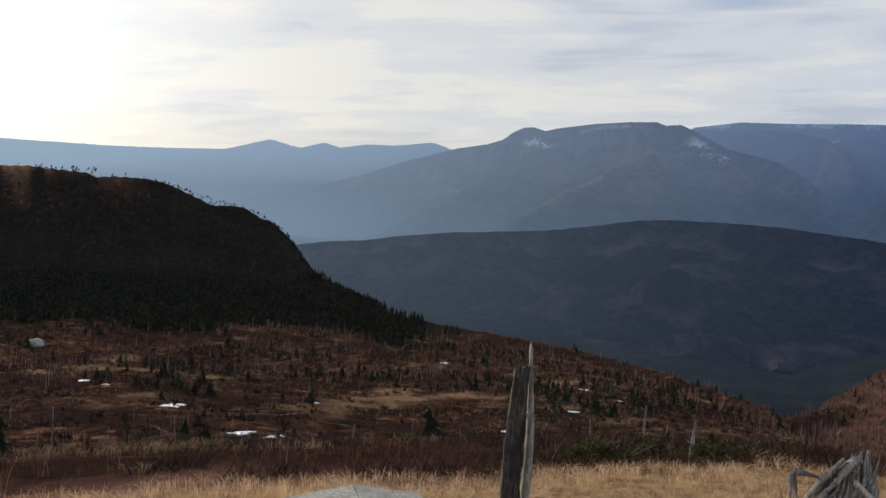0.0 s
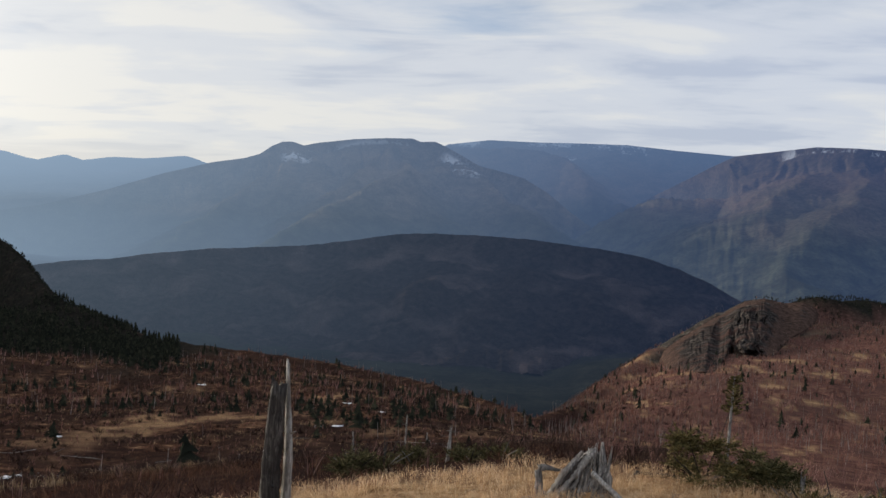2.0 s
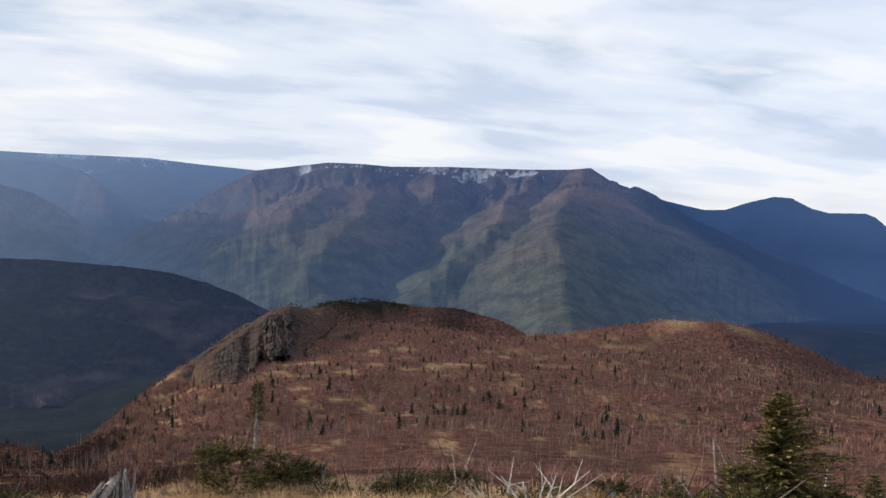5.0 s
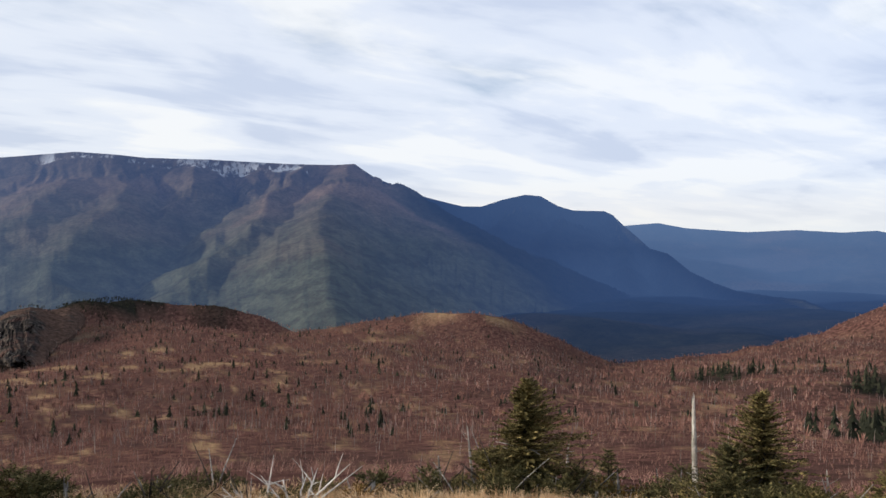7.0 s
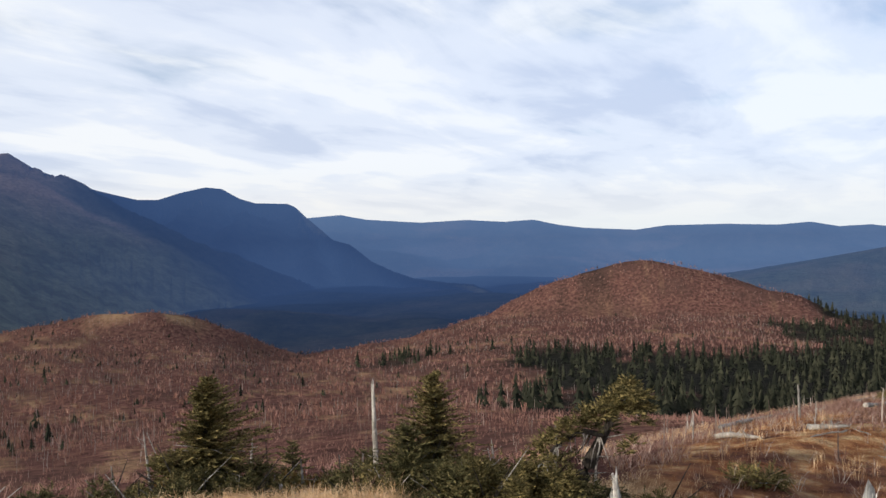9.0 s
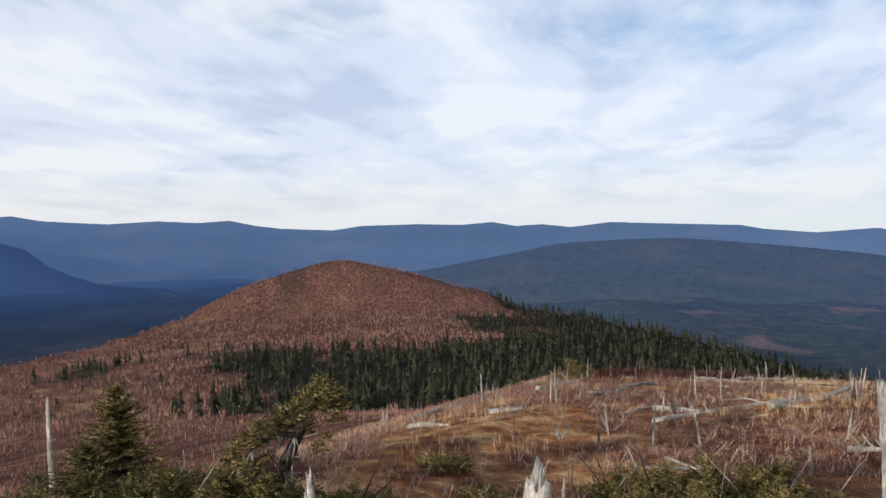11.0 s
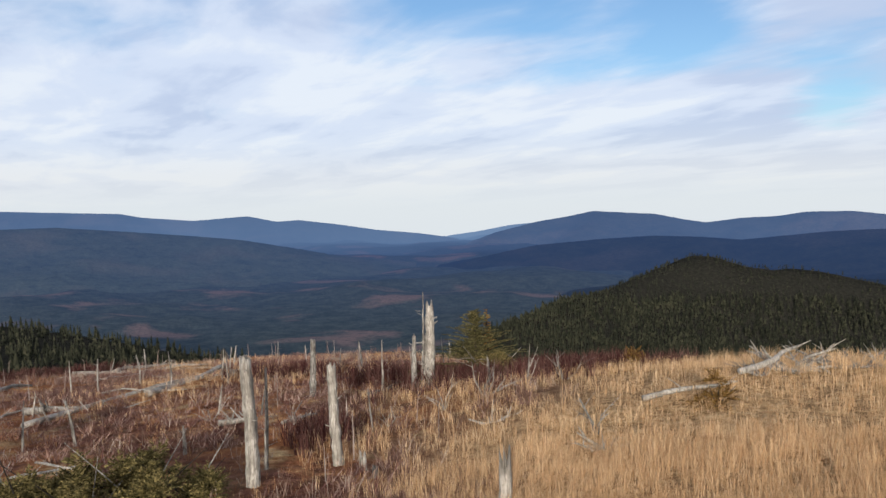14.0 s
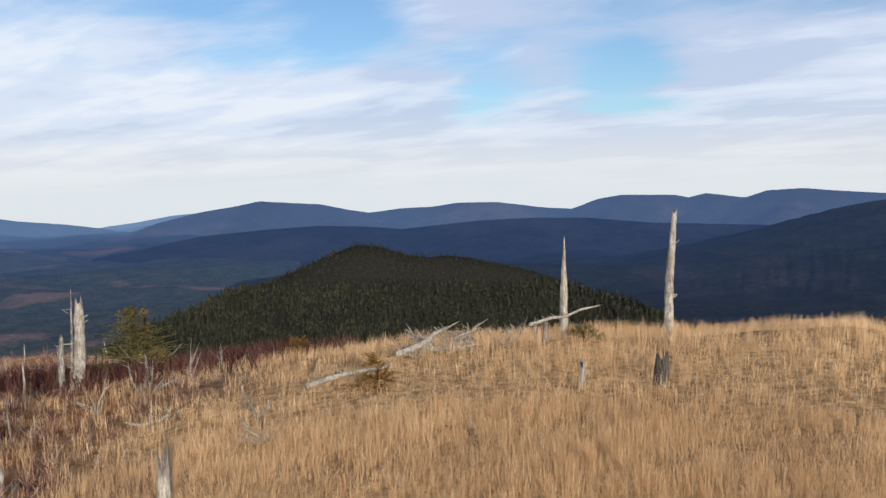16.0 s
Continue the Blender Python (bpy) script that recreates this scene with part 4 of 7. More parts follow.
ridge("far_range", "dark blue range with rounded wooded tops",
      [[(127.0, 2700, -4.9), (129.8, 3200, -2.72), (131.5, 3520, -1.6), (134.1, 3650, -1), (135.9, 3700, -0.75), (137.6, 3700, -0.43), (139.6, 3700, -0.59), (141.4, 3700, -0.71), (143.2, 3700, -1.11), (144.6, 3700, -1.33), (146.7, 3700, -1.08), (148.8, 3700, -1.02), (150.4, 3700, -0.79), (153, 3700, -0.8), (155.9, 3700, -1.2), (158.1, 3700, -1.34), (159.6, 3700, -0.71), (161, 3700, -0.48), (164.2, 3700, -0.54), (165.2, 3700, -0.74), (166.2, 3700, -0.47), (168.6, 3700, -0.8), (169.9, 3700, -0.37), (171.8, 3700, -0.27), (174, 3700, -0.48), (180, 3700, -0.9), (190, 3700, -0.6)],
       [(137.6, 3680, -0.7), (136.1, 3300, -2.3), (135.1, 2900, -4.1)],
       [(147, 3680, -1.3), (145.5, 3300, -2.90), (144.5, 2900, -4.7)],
       [(153, 3680, -1.0), (151.5, 3300, -2.6), (150.5, 2900, -4.4)],
       [(161, 3680, -0.8), (159.5, 3300, -2.40), (158.5, 2900, -4.2)],
       [(171.5, 3680, -0.5), (170.0, 3300, -2.1), (169.0, 2900, -3.9)]],
      0.42, EAST, gully=24, scale=170, crest=2.5, deep=1250, concave=420, foot=0.12, fine=0.18, seed=53)
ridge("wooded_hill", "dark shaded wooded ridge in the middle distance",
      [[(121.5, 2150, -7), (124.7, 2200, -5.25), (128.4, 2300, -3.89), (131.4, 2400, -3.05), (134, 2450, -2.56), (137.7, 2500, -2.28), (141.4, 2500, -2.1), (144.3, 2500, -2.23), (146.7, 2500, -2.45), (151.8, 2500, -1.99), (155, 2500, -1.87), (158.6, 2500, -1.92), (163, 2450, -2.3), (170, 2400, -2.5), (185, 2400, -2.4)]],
      0.24, SHADED_WOODS, gully=15, scale=140, crest=1.8, deep=1200, concave=600, foot=0.13, warp=80, seed=59)
# Added rise: hides the paler floor behind it and carries on the painted shade.
ridge("wooded_hill", "added low rise in shade-coloured woods, hiding the paler valley floor",
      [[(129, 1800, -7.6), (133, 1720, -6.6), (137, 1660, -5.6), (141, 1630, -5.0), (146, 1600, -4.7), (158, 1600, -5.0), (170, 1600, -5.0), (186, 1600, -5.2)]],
      0.16, SHADED_WOODS, gully=10, scale=130, crest=1.8, deep=560, behind=500, foot=0.08, seed=77)
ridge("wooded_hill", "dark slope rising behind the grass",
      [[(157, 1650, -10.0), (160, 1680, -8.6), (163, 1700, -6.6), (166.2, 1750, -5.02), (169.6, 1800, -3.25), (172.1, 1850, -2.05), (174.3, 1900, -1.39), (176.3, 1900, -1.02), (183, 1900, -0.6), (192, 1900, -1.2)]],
      0.30, SHADED_WOODS, gully=12, scale=110, crest=1.6, deep=800, foot=0.14, seed=61)
ridge("far_range", "wooded hills closing the horizon behind the knoll",
      [[(186, 3600, -0.8), (205, 3500, -0.4), (225, 3500, -0.9), (245, 3600, -0.2), (265, 3600, -0.6), (285, 3700, 0.3), (303, 3800, 0.8)]],
      0.4, EAST, gully=22, scale=200, crest=2.5, deep=1400, fine=0.6, seed=67)

# ---- plants that nobody could count ----
rng = np.random.default_rng(7)


def repeat(verts, faces, place, yaw, size, tilt=None):
    """One template set out many times: arrays of its verts and faces. size is (n, 3)."""
    n, k = len(place), len(verts)
    v = verts[None] * size[:, None, :]
    if tilt is not None:
        v = v.copy()
        v[..., 0] += v[..., 2] * tilt[:, None, 0]
        v[..., 1] += v[..., 2] * tilt[:, None, 1]
    c, s = np.cos(yaw)[:, None], np.sin(yaw)[:, None]
    out = np.stack([v[..., 0] * c - v[..., 1] * s, v[..., 0] * s + v[..., 1] * c, v[..., 2]], -1) + place[:, None, :]
    f = faces[None] + (np.arange(n) * k)[:, None, None]
    return out.reshape(-1, 3), f.reshape(-1, faces.shape[1])


def heap(sets):
    """Several (verts, faces) put together."""
    vs, fs, at = [], [], 0
    for v, f in sets:
        vs.append(v), fs.append(f + at)
        at += len(v)
    return np.concatenate(vs), np.concatenate(fs)


def scatter(count, a0, a1, r0, r1, even=1.0):
    """Places in a sector; even=1 spreads them evenly over the area, 0 evenly over the distance."""
    az = rng.uniform(a0, a1, count)
    u = rng.uniform(0, 1, count)
    p = 1 + even
    r = (r0**p + u * (r1**p - r0**p)) ** (1 / p)
    x, y = polar(az, r)
    return x, y, az, r


def stuff(name, label, sets, mat, category, smooth=False):
    v, f = heap(sets)
    return tagged(new(name, make_mesh(name, v, f, mat, smooth)), label, category, kind="stuff")


def twig_bush(stems, width, seed, thick=0.02, forks=True):
    """A leafless bush of thin upright stems."""
    g = np.random.default_rng(seed)
    v, f = [], []
    for _ in range(stems):
        a, lean, h = g.uniform(0, 6.28), g.uniform(0.1, 1.0) * width, g.uniform(0.55, 1.0)
        b = np.array([g.uniform(-0.3, 0.3) * width, g.uniform(-0.3, 0.3) * width, -0.05])
        tip = b + [lean * np.cos(a), lean * np.sin(a), h]
        side = np.array([-np.sin(a + 0.7), np.cos(a + 0.7), 0]) * thick
        k = len(v)
        midp = b * 0.45 + tip * 0.55 + [0, 0, 0.08]
        if forks:
            fork = midp + [g.uniform(-0.22, 0.22), g.uniform(-0.22, 0.22), g.uniform(0.12, 0.3)]
            v += [b - side, b + side, midp + side * 0.7, tip, midp - side * 0.7, fork]
            f += [(k, k + 1, k + 2), (k, k + 2, k + 4), (k + 4, k + 2, k + 3), (k + 4, k + 2, k + 5)]
        else:
            v += [b - side, b + side, tip]
            f.append((k, k + 1, k + 2))
    return np.array(v), np.array(f)


def bare_pole(seed):
    """A thin dead trunk with the stubs of a few branches."""
    g = np.random.default_rng(seed)
    v, f = [], []
    bend = g.uniform(-0.05, 0.05, 2)
    for h, w in ((-0.05, 1.0), (0.5, 0.75), (1.0, 0.25)):
        for a in (0.3, 2.4, 4.5):
            v.append((w * 0.016 * np.cos(a) + bend[0] * h * h, w * 0.016 * np.sin(a) + bend[1] * h * h, h))
    for i in range(2):
        for j in range(3):
            a, b, c, d = i * 3 + j, i * 3 + (j + 1) % 3, i * 3 + 3 + (j + 1) % 3, i * 3 + 3 + j
            f += [(a, b, c), (a, c, d)]
    for _ in range(3):
        h, a, l = g.uniform(0.3, 0.92), g.uniform(0, 6.28), g.uniform(0.05, 0.16)
        k = len(v)
        p = np.array([bend[0] * h * h, bend[1] * h * h, h])
        v += [p - [0, 0, 0.008], p + [0, 0, 0.008], p + [l * np.cos(a), l * np.sin(a), l * 0.5]]
        f.append((k, k + 1, k + 2))
    return np.array(v, float), np.array(f)


def far_pole(seed):
    """A thin dead trunk far off: two crossed blades."""
    g = np.random.default_rng(seed)
    b, w = g.uniform(-0.06, 0.06, 2), 0.021
    return np.array([(-w, 0, -0.05), (w, 0, -0.05), (b[0], b[1], 1), (0, -w, -0.05), (0, w, -0.05), (b[0], b[1], 0.97)], float), np.array([(0, 1, 2), (3, 4, 5)])


def far_conifer(seed, tiers=6, sides=4):
    """A slim spruce seen from afar: ragged tiers round a spire."""
    g = np.random.default_rng(seed)
    v, f = [], []
    for t in range(tiers):
        base, top = 0.06 + 0.88 * t / tiers, 0.06 + 0.88 * (t + 1.55) / tiers
        w = 0.185 * (1 - t / tiers) ** 0.85 + 0.012
        k, turn = len(v), g.uniform(0, 6.28)
        v.append((0, 0, min(top, 1.0)))
        for s in range(sides):
            a, q = turn + 6.283 * s / sides, w * g.uniform(0.6, 1.25)
            v.append((q * np.cos(a), q * np.sin(a), base - g.uniform(0, 0.05)))
            a += 3.1416 / sides
            v.append((q * 0.45 * np.cos(a), q * 0.45 * np.sin(a), base + 0.05))
        m = 2 * sides
        f += [(k, k + 1 + s, k + 1 + (s + 1) % m) for s in range(m)]
    return np.array(v, float), np.array(f)


def plant_material(name, dark, mid, light, through_light=0.0):
    n = Nodes(name)
    c = n.ramp(n.island(), (0.0, dark), (0.5, mid), (1.0, light))
    c = n.mix(n.ramp(n.noise(0.05, 4), (0.38, 0.0), (0.64, 0.45)), c, dark)
    c = n.mix(n.ramp(n.noise(1.1, 4, 0.6), (0.42, 0.0), (0.62, 0.35)), c, dark)
    mat = n.done(c, 1.0, spec=0.0)
    if through_light:
        # thin dry blades let the low sun through
        leaf, both = n.nt.nodes.new("ShaderNodeBsdfTranslucent"), n.nt.nodes.new("ShaderNodeMixShader")
        n.set(leaf.inputs["Color"], c)
        both.inputs[0].default_value = through_light
        n.nt.links.new(n.bsdf.outputs[0], both.inputs[1]), n.nt.links.new(leaf.outputs[0], both.inputs[2])
        n.nt.links.new(both.outputs[0], n.out.inputs["Surface"])
    return mat


def twig_material():
    n = Nodes("red_brown_twigs")
    c = n.ramp(n.island(), (0.0, (0.080, 0.040, 0.036)), (0.5, (0.225, 0.112, 0.094)), (1.0, (0.40, 0.26, 0.215)))
    c = n.mix(n.ramp(n.noise(0.028, 5, 0.6), (0.40, 0.0), (0.60, 0.65)), c, (0.215, 0.112, 0.084))
    c = n.mix(n.ramp(n.noise(0.06, 4, 0.6), (0.50, 0.0), (0.66, 0.6)), c, (0.070, 0.036, 0.036))
    return n.done(c, 1.0, spec=0.0)


TWIGS = twig_material()
RED_TWIGS = plant_material("dark_red_twigs", (0.030, 0.012, 0.012), (0.085, 0.035, 0.032), (0.20, 0.12, 0.10))
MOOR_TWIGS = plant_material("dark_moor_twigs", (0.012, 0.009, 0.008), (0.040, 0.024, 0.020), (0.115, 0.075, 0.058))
MAT_TWIGS = plant_material("purple_brown_twigs", (0.075, 0.036, 0.032), (0.21, 0.110, 0.090), (0.46, 0.34, 0.285))
RUSTY = plant_material("rusty_sedge", (0.12, 0.048, 0.022), (0.36, 0.165, 0.075), (0.64, 0.45, 0.26), 0.2)
HEATH_TWIGS = plant_material("grey_heath_twigs", (0.11, 0.062, 0.048), (0.29, 0.19, 0.145), (0.58, 0.50, 0.43))
GREY_WOOD = plant_material("bleached_wood_far", (0.12, 0.085, 0.075), (0.25, 0.20, 0.18), (0.42, 0.37, 0.34))
SPRUCE = plant_material("spruce_far", (0.012, 0.014, 0.011), (0.027, 0.029, 0.020), (0.052, 0.052, 0.034))
GRASS = plant_material("dry_grass", (0.38, 0.225, 0.115), (0.74, 0.50, 0.29), (0.95, 0.76, 0.52), 0.3)


def spread(templates, x, y, size, sink=0.0, lean=0.0):
    z = land(x, y) - sink
    place, n = np.stack([x, y, z], -1), len(x)
    which, yaw = rng.integers(0, len(templates), n), rng.uniform(0, 6.283, n)
    tilt = rng.normal(0, lean, (n, 2)) if lean else None
    return [repeat(*t, place[which == i], yaw[which == i], size[which == i], None if tilt is None else tilt[which == i]) for i, t in enumerate(templates) if (which == i).any()]


def make_shrubs():
    near = [twig_bush(9, 0.42, s, 0.008) for s in range(5)]
    mid = [twig_bush(9, 0.25, s, 0.017, False) for s in range(5)]
    far = [twig_bush(8, 0.35, s, 0.050, False) for s in range(5)]
    sets = []
    for tmpl, count, r0, r1, h0, h1, even in ((near, 5200, 9, 46, 0.4, 1.1, 0.8), (mid, 30000, 36, 200, 0.5, 1.1, 0.5), (far, 36000, 150, 690, 0.9, 2.4, 0.8)):
        x, y, az, r = scatter(count, -46, 132, r0, r1, even)
        grass, wood, rock = zones(x, y)
        thin = np.where((az < 12) & (r < 46), 0.8, np.where((az > 76) & (r < 62), 0.9, np.where(az < 12, 0.6, 0.0)))
        keep = (rng.uniform(0, 1, count) > np.maximum(grass * 0.93, thin)) & (wood < 0.5) & (rng.uniform(0, 1, count) > rock * 0.8)
        x, y, r = x[keep], y[keep], r[keep]
        h = rng.uniform(h0, h1, len(x))
        h = h * (0.45 + 0.55 * step01(40, 160, r))
        w = h * rng.uniform(0.8, 1.5, len(x))
        sets += spread(tmpl, x, y, np.stack([w, w, h], -1))
    return stuff("heath_shrubs", "leafless red-brown shrubs covering the slopes", sets, TWIGS, "shrubs")


def make_heath_twigs():
    """Low grey twigs of the heath between bearings 80 and 134."""
    tm = [twig_bush(7, 0.55, 20 + s, 0.010) for s in range(6)]
    x, y, az, r = scatter(4600, 78, 137, 7, 40, 0.8)
    grass, wood, rock = zones(x, y)
    keep = rng.uniform(0, 1, len(x)) < np.where(grass > 0.6, 0.12, 0.55 + 0.6 * fbm(x / 2.5, y / 2.5, 3, 71))
    x, y = x[keep], y[keep]
    h = rng.uniform(0.10, 0.36, len(x))
    w = h * rng.uniform(1.0, 2.2, len(x))
    stuff("heath_twigs", "low grey twigs of leafless heath", spread(tm, x, y, np.stack([w, w, h], -1)), HEATH_TWIGS, "shrubs")
    # low purple-brown mats, and rust-coloured grass between them
    mats = [twig_bush(10, 0.8, 90 + s, 0.026, False) for s in range(6)]
    x, y, az, r = scatter(15000, 80, 134, 8.5, 38, 0.8)
    grass, wood, rock = zones(x, y)
    lay = fbm(x / 2.8, y / 2.8, 4, 74)
    keep = (lay > 0.0) & (grass < 0.5)
    h = rng.uniform(0.08, 0.26, len(x))[keep]
    stuff("heath_mats", "low purple-brown mats of leafless heath", spread(mats, x[keep], y[keep], np.stack([h * 1.5, h * 1.5, h], -1)), MAT_TWIGS, "shrubs")
    blades = [grass_tuft(70 + s, 8, 0.007, 0.16, 0.5) for s in range(5)]
    keep = (lay < 0.10) & (grass < 0.5) & (rng.uniform(0, 1, len(x)) < 0.85)
    h = rng.uniform(0.07, 0.20, len(x))[keep]
    stuff("rusty_grass", "short rust-coloured sedge between the heath", spread(blades, x[keep], y[keep], np.stack([h * 1.6, h * 1.6, h], -1)), RUSTY, "grass")
    # dark red thickets on the rim of the heath
    thick = [twig_bush(13, 0.35, 60 + s, 0.014) for s in range(5)]
    sets = []
    for a0, r0, wide, n in ((99.5, 33, 1.8, 60), (102.5, 33, 1.8, 60), (105.5, 32, 1.2, 35), (128.0, 17.5, 1.2, 60), (131.5, 17.2, 1.5, 90), (134.5, 17.0, 1.4, 80), (137.3, 17.5, 1.0, 50), (123.5, 19.0, 1.2, 50), (117.5, 22.0, 1.5, 50), (119.8, 13.6, 0.7, 30), (141.2, 17.5, 0.8, 30)):
        cx, cy = by_eye(a0, r0)
        n *= 2
        x, y = cx + rng.normal(0, wide * 0.5, n), cy + rng.normal(0, wide * 0.5, n)
        h = rng.uniform(0.22, 0.6, n)
        sets += spread(thick, x, y, np.stack([h * 1.2, h * 1.2, h], -1))
    stuff("twig_thickets", "dark red leafless thickets on the rim of the heath", sets, RED_TWIGS, "shrubs")
    gt = [grass_tuft(40 + s, 8, 0.006, 0.14) for s in range(5)]
    x, y, az, r = scatter(5500, 78, 136, 8, 40, 0.8)
    keep = fbm(x / 3.0, y / 3.0, 3, 72) > 0.08
    x, y = x[keep], y[keep]
    h = rng.uniform(0.10, 0.30, len(x))
    stuff("heath_grass", "short tufts of straw in the heath", spread(gt, x, y, np.stack([h * 1.5, h * 1.5, h], -1)), GRASS, "grass")


def make_poles():
    tm = [bare_pole(s) for s in range(6)]
    sets = []
    thin = [far_pole(s) for s in range(8)]
    for tm, count, r0, r1, a0, a1, even in ((tm, 1700, 26, 150, -46, 75, 0.7), (thin, 42000, 120, 680, 10, 100, 0.8), (thin, 4500, 120, 420, -46, 12, 0.8), (tm, 170, 9, 38, 82, 136, 0.8)):
        x, y, az, r = scatter(count, a0, a1, r0, r1, even)
        grass, wood, rock = zones(x, y)
        keep = (wood < 0.6) & (grass < 0.6) & (rng.uniform(0, 1, count) < 0.45 + 0.8 * fbm(x / 50, y / 50, 3, 51))
        x, y, r = x[keep], y[keep], r[keep]
        h = rng.uniform(1.0, 3.4, len(x)) * np.where(r < 45, 0.22, np.where(r < 150, 0.34 + 0.5 * step01(50, 150, r), 1.0))
        w = h * rng.uniform(0.8, 1.3, len(x)) * np.where(r < 45, 1.3, 1.0)
        sets += spread(tm, x, y, np.stack([w, w, h], -1), lean=0.05)
    return stuff("dead_trunks", "thin bleached dead trunks standing over the shrubs", sets, GREY_WOOD, "dead trees")


def make_wood():
    tm = [far_conifer(s, 5, 3) for s in range(8)]
    x, y, az, r = scatter(28000, -46, 178, 45, 760, 0.95)
    grass, wood, rock = zones(x, y)
    keep = (rock < 0.1) & ((wood > 0.4) | (r > 150)) & (rng.uniform(0, 1, len(x)) < np.where(wood > 0.4, wood * np.where((az < 0), 0.9, np.where(az > 126, np.clip(0.5 + 1.1 * fbm(x / 28, y / 28, 3, 55), 0.12, 1.0), 0.85)), 0.020 + 0.075 * (az > 14) * (az < 45) * (r > 150) + 0.04 * step01(0.1, 0.5, fbm(x / 60, y / 60, 3, 53)) + 0.05 * (az < 14) * (r > 50)))
    el = np.degrees(np.arctan2(land(x, y), r)) + 0.5 * fbm(x / 40, y / 40, 3, 56)
    knob = (az > 126) & (r > 470)
    keep = np.where(knob, (wood > 0.4) & (rng.uniform(0, 1, len(x)) < np.where(el < -6.3, 1.0, 0.6)), keep)
    x, y, r, wood, az, knob, el = x[keep], y[keep], r[keep], wood[keep], az[keep], knob[keep], el[keep]
    h = np.where(wood > 0.4, rng.uniform(3.8, 7.8, len(x)), rng.uniform(1.2, 4.0, len(x)))
    h = np.where((az < 0) & (wood > 0.4), h * np.where(r > 400, 0.2, 0.45), h)
    h = np.where((az > 126) & (wood > 0.4), h * np.where(knob, np.where(el < -6.3, 1.1, 0.5), 0.85), h)
    h = np.where((az < 12) & (wood <= 0.4), h * np.where(r < 130, 0.5, 0.8), h)
    h = np.where((az > 20) & (az < 84) & (r > 560) & (wood > 0.4), h * 0.32, h)
    w = h * rng.uniform(0.8, 1.25, len(x)) * np.where(wood > 0.4, 1.3, np.where(az < 12, 2.3, 1.6))
    sets = spread(tm, x, y, np.stack([w, w, h], -1), 0.2)
    # the dense wood on the near side of the round hill
    small = [far_conifer(20 + s, 3, 3) for s in range(6)]
    x, y, az, r = scatter(18000, 128, 166, 300, 715, 1.0)
    grass, wood, rock = zones(x, y)
    el = np.degrees(np.arctan2(land(x, y), r)) + 0.5 * fbm(x / 40, y / 40, 3, 56)
    keep = (wood > 0.4) & (rng.uniform(0, 1, len(x)) < np.where(el < -6.0, 1.0, 0.5))
    x, y, el = x[keep], y[keep], el[keep]
    h = rng.uniform(2.6, 6.4, len(x)) * np.where(el < -6.0, 1.0, 0.55)
    w = h * rng.uniform(1.0, 1.5, len(x))
    sets += spread(small, x, y, np.stack([w, w, h], -1), 0.2)
    x, y, az, r = scatter(9000, 22, 38, 560, 660, 1.0)
    grass, wood, rock = zones(x, y)
    keep = (wood > 0.4) & (rng.uniform(0, 1, len(x)) < np.where(az > 31, 0.35, 0.8))
    x, y, az = x[keep], y[keep], az[keep]
    h = rng.uniform(0.7, 2.0, len(x)) * np.where(az > 31, 0.75, 1.0)
    sets += spread(small, x, y, np.stack([h * 1.5, h * 1.5, h], -1), 0.2)
    return stuff("conifer_wood", "dark green spruce wood on the lower slopes", sets, SPRUCE, "forest")


def grass_blade(seed, wide=0.006, most=0.26):
    g = np.random.default_rng(seed)
    bend, side = g.uniform(0.02, most), g.uniform(-0.06, 0.06)
    m = np.array([bend * 0.35, side * 0.5, 0.62])
    v = [(0, 0, -0.04), m - [0, wide, 0], m + [0, wide, 0], (bend, side, 1.0 - bend * 0.35)]
    return np.array(v, float), np.array([(0, 2, 1), (1, 2, 3)])


def grass_tuft(seed, blades, wide, spreadout, most=0.26):
    g = np.random.default_rng(seed)
    sets = []
    for b in range(blades):
        v, f = grass_blade(seed * 100 + b, wide, most)
        a, h, q = g.uniform(0, 6.28), g.uniform(0.55, 1.0), g.uniform(0, spreadout)
        c, s = np.cos(a), np.sin(a)
        v = np.stack([v[:, 0] * c - v[:, 1] * s, v[:, 0] * s + v[:, 1] * c, v[:, 2] * h], -1)
        a2 = g.uniform(0, 6.28)
        sets.append((v + [q * np.cos(a2), q * np.sin(a2), 0], f))
    return heap(sets)


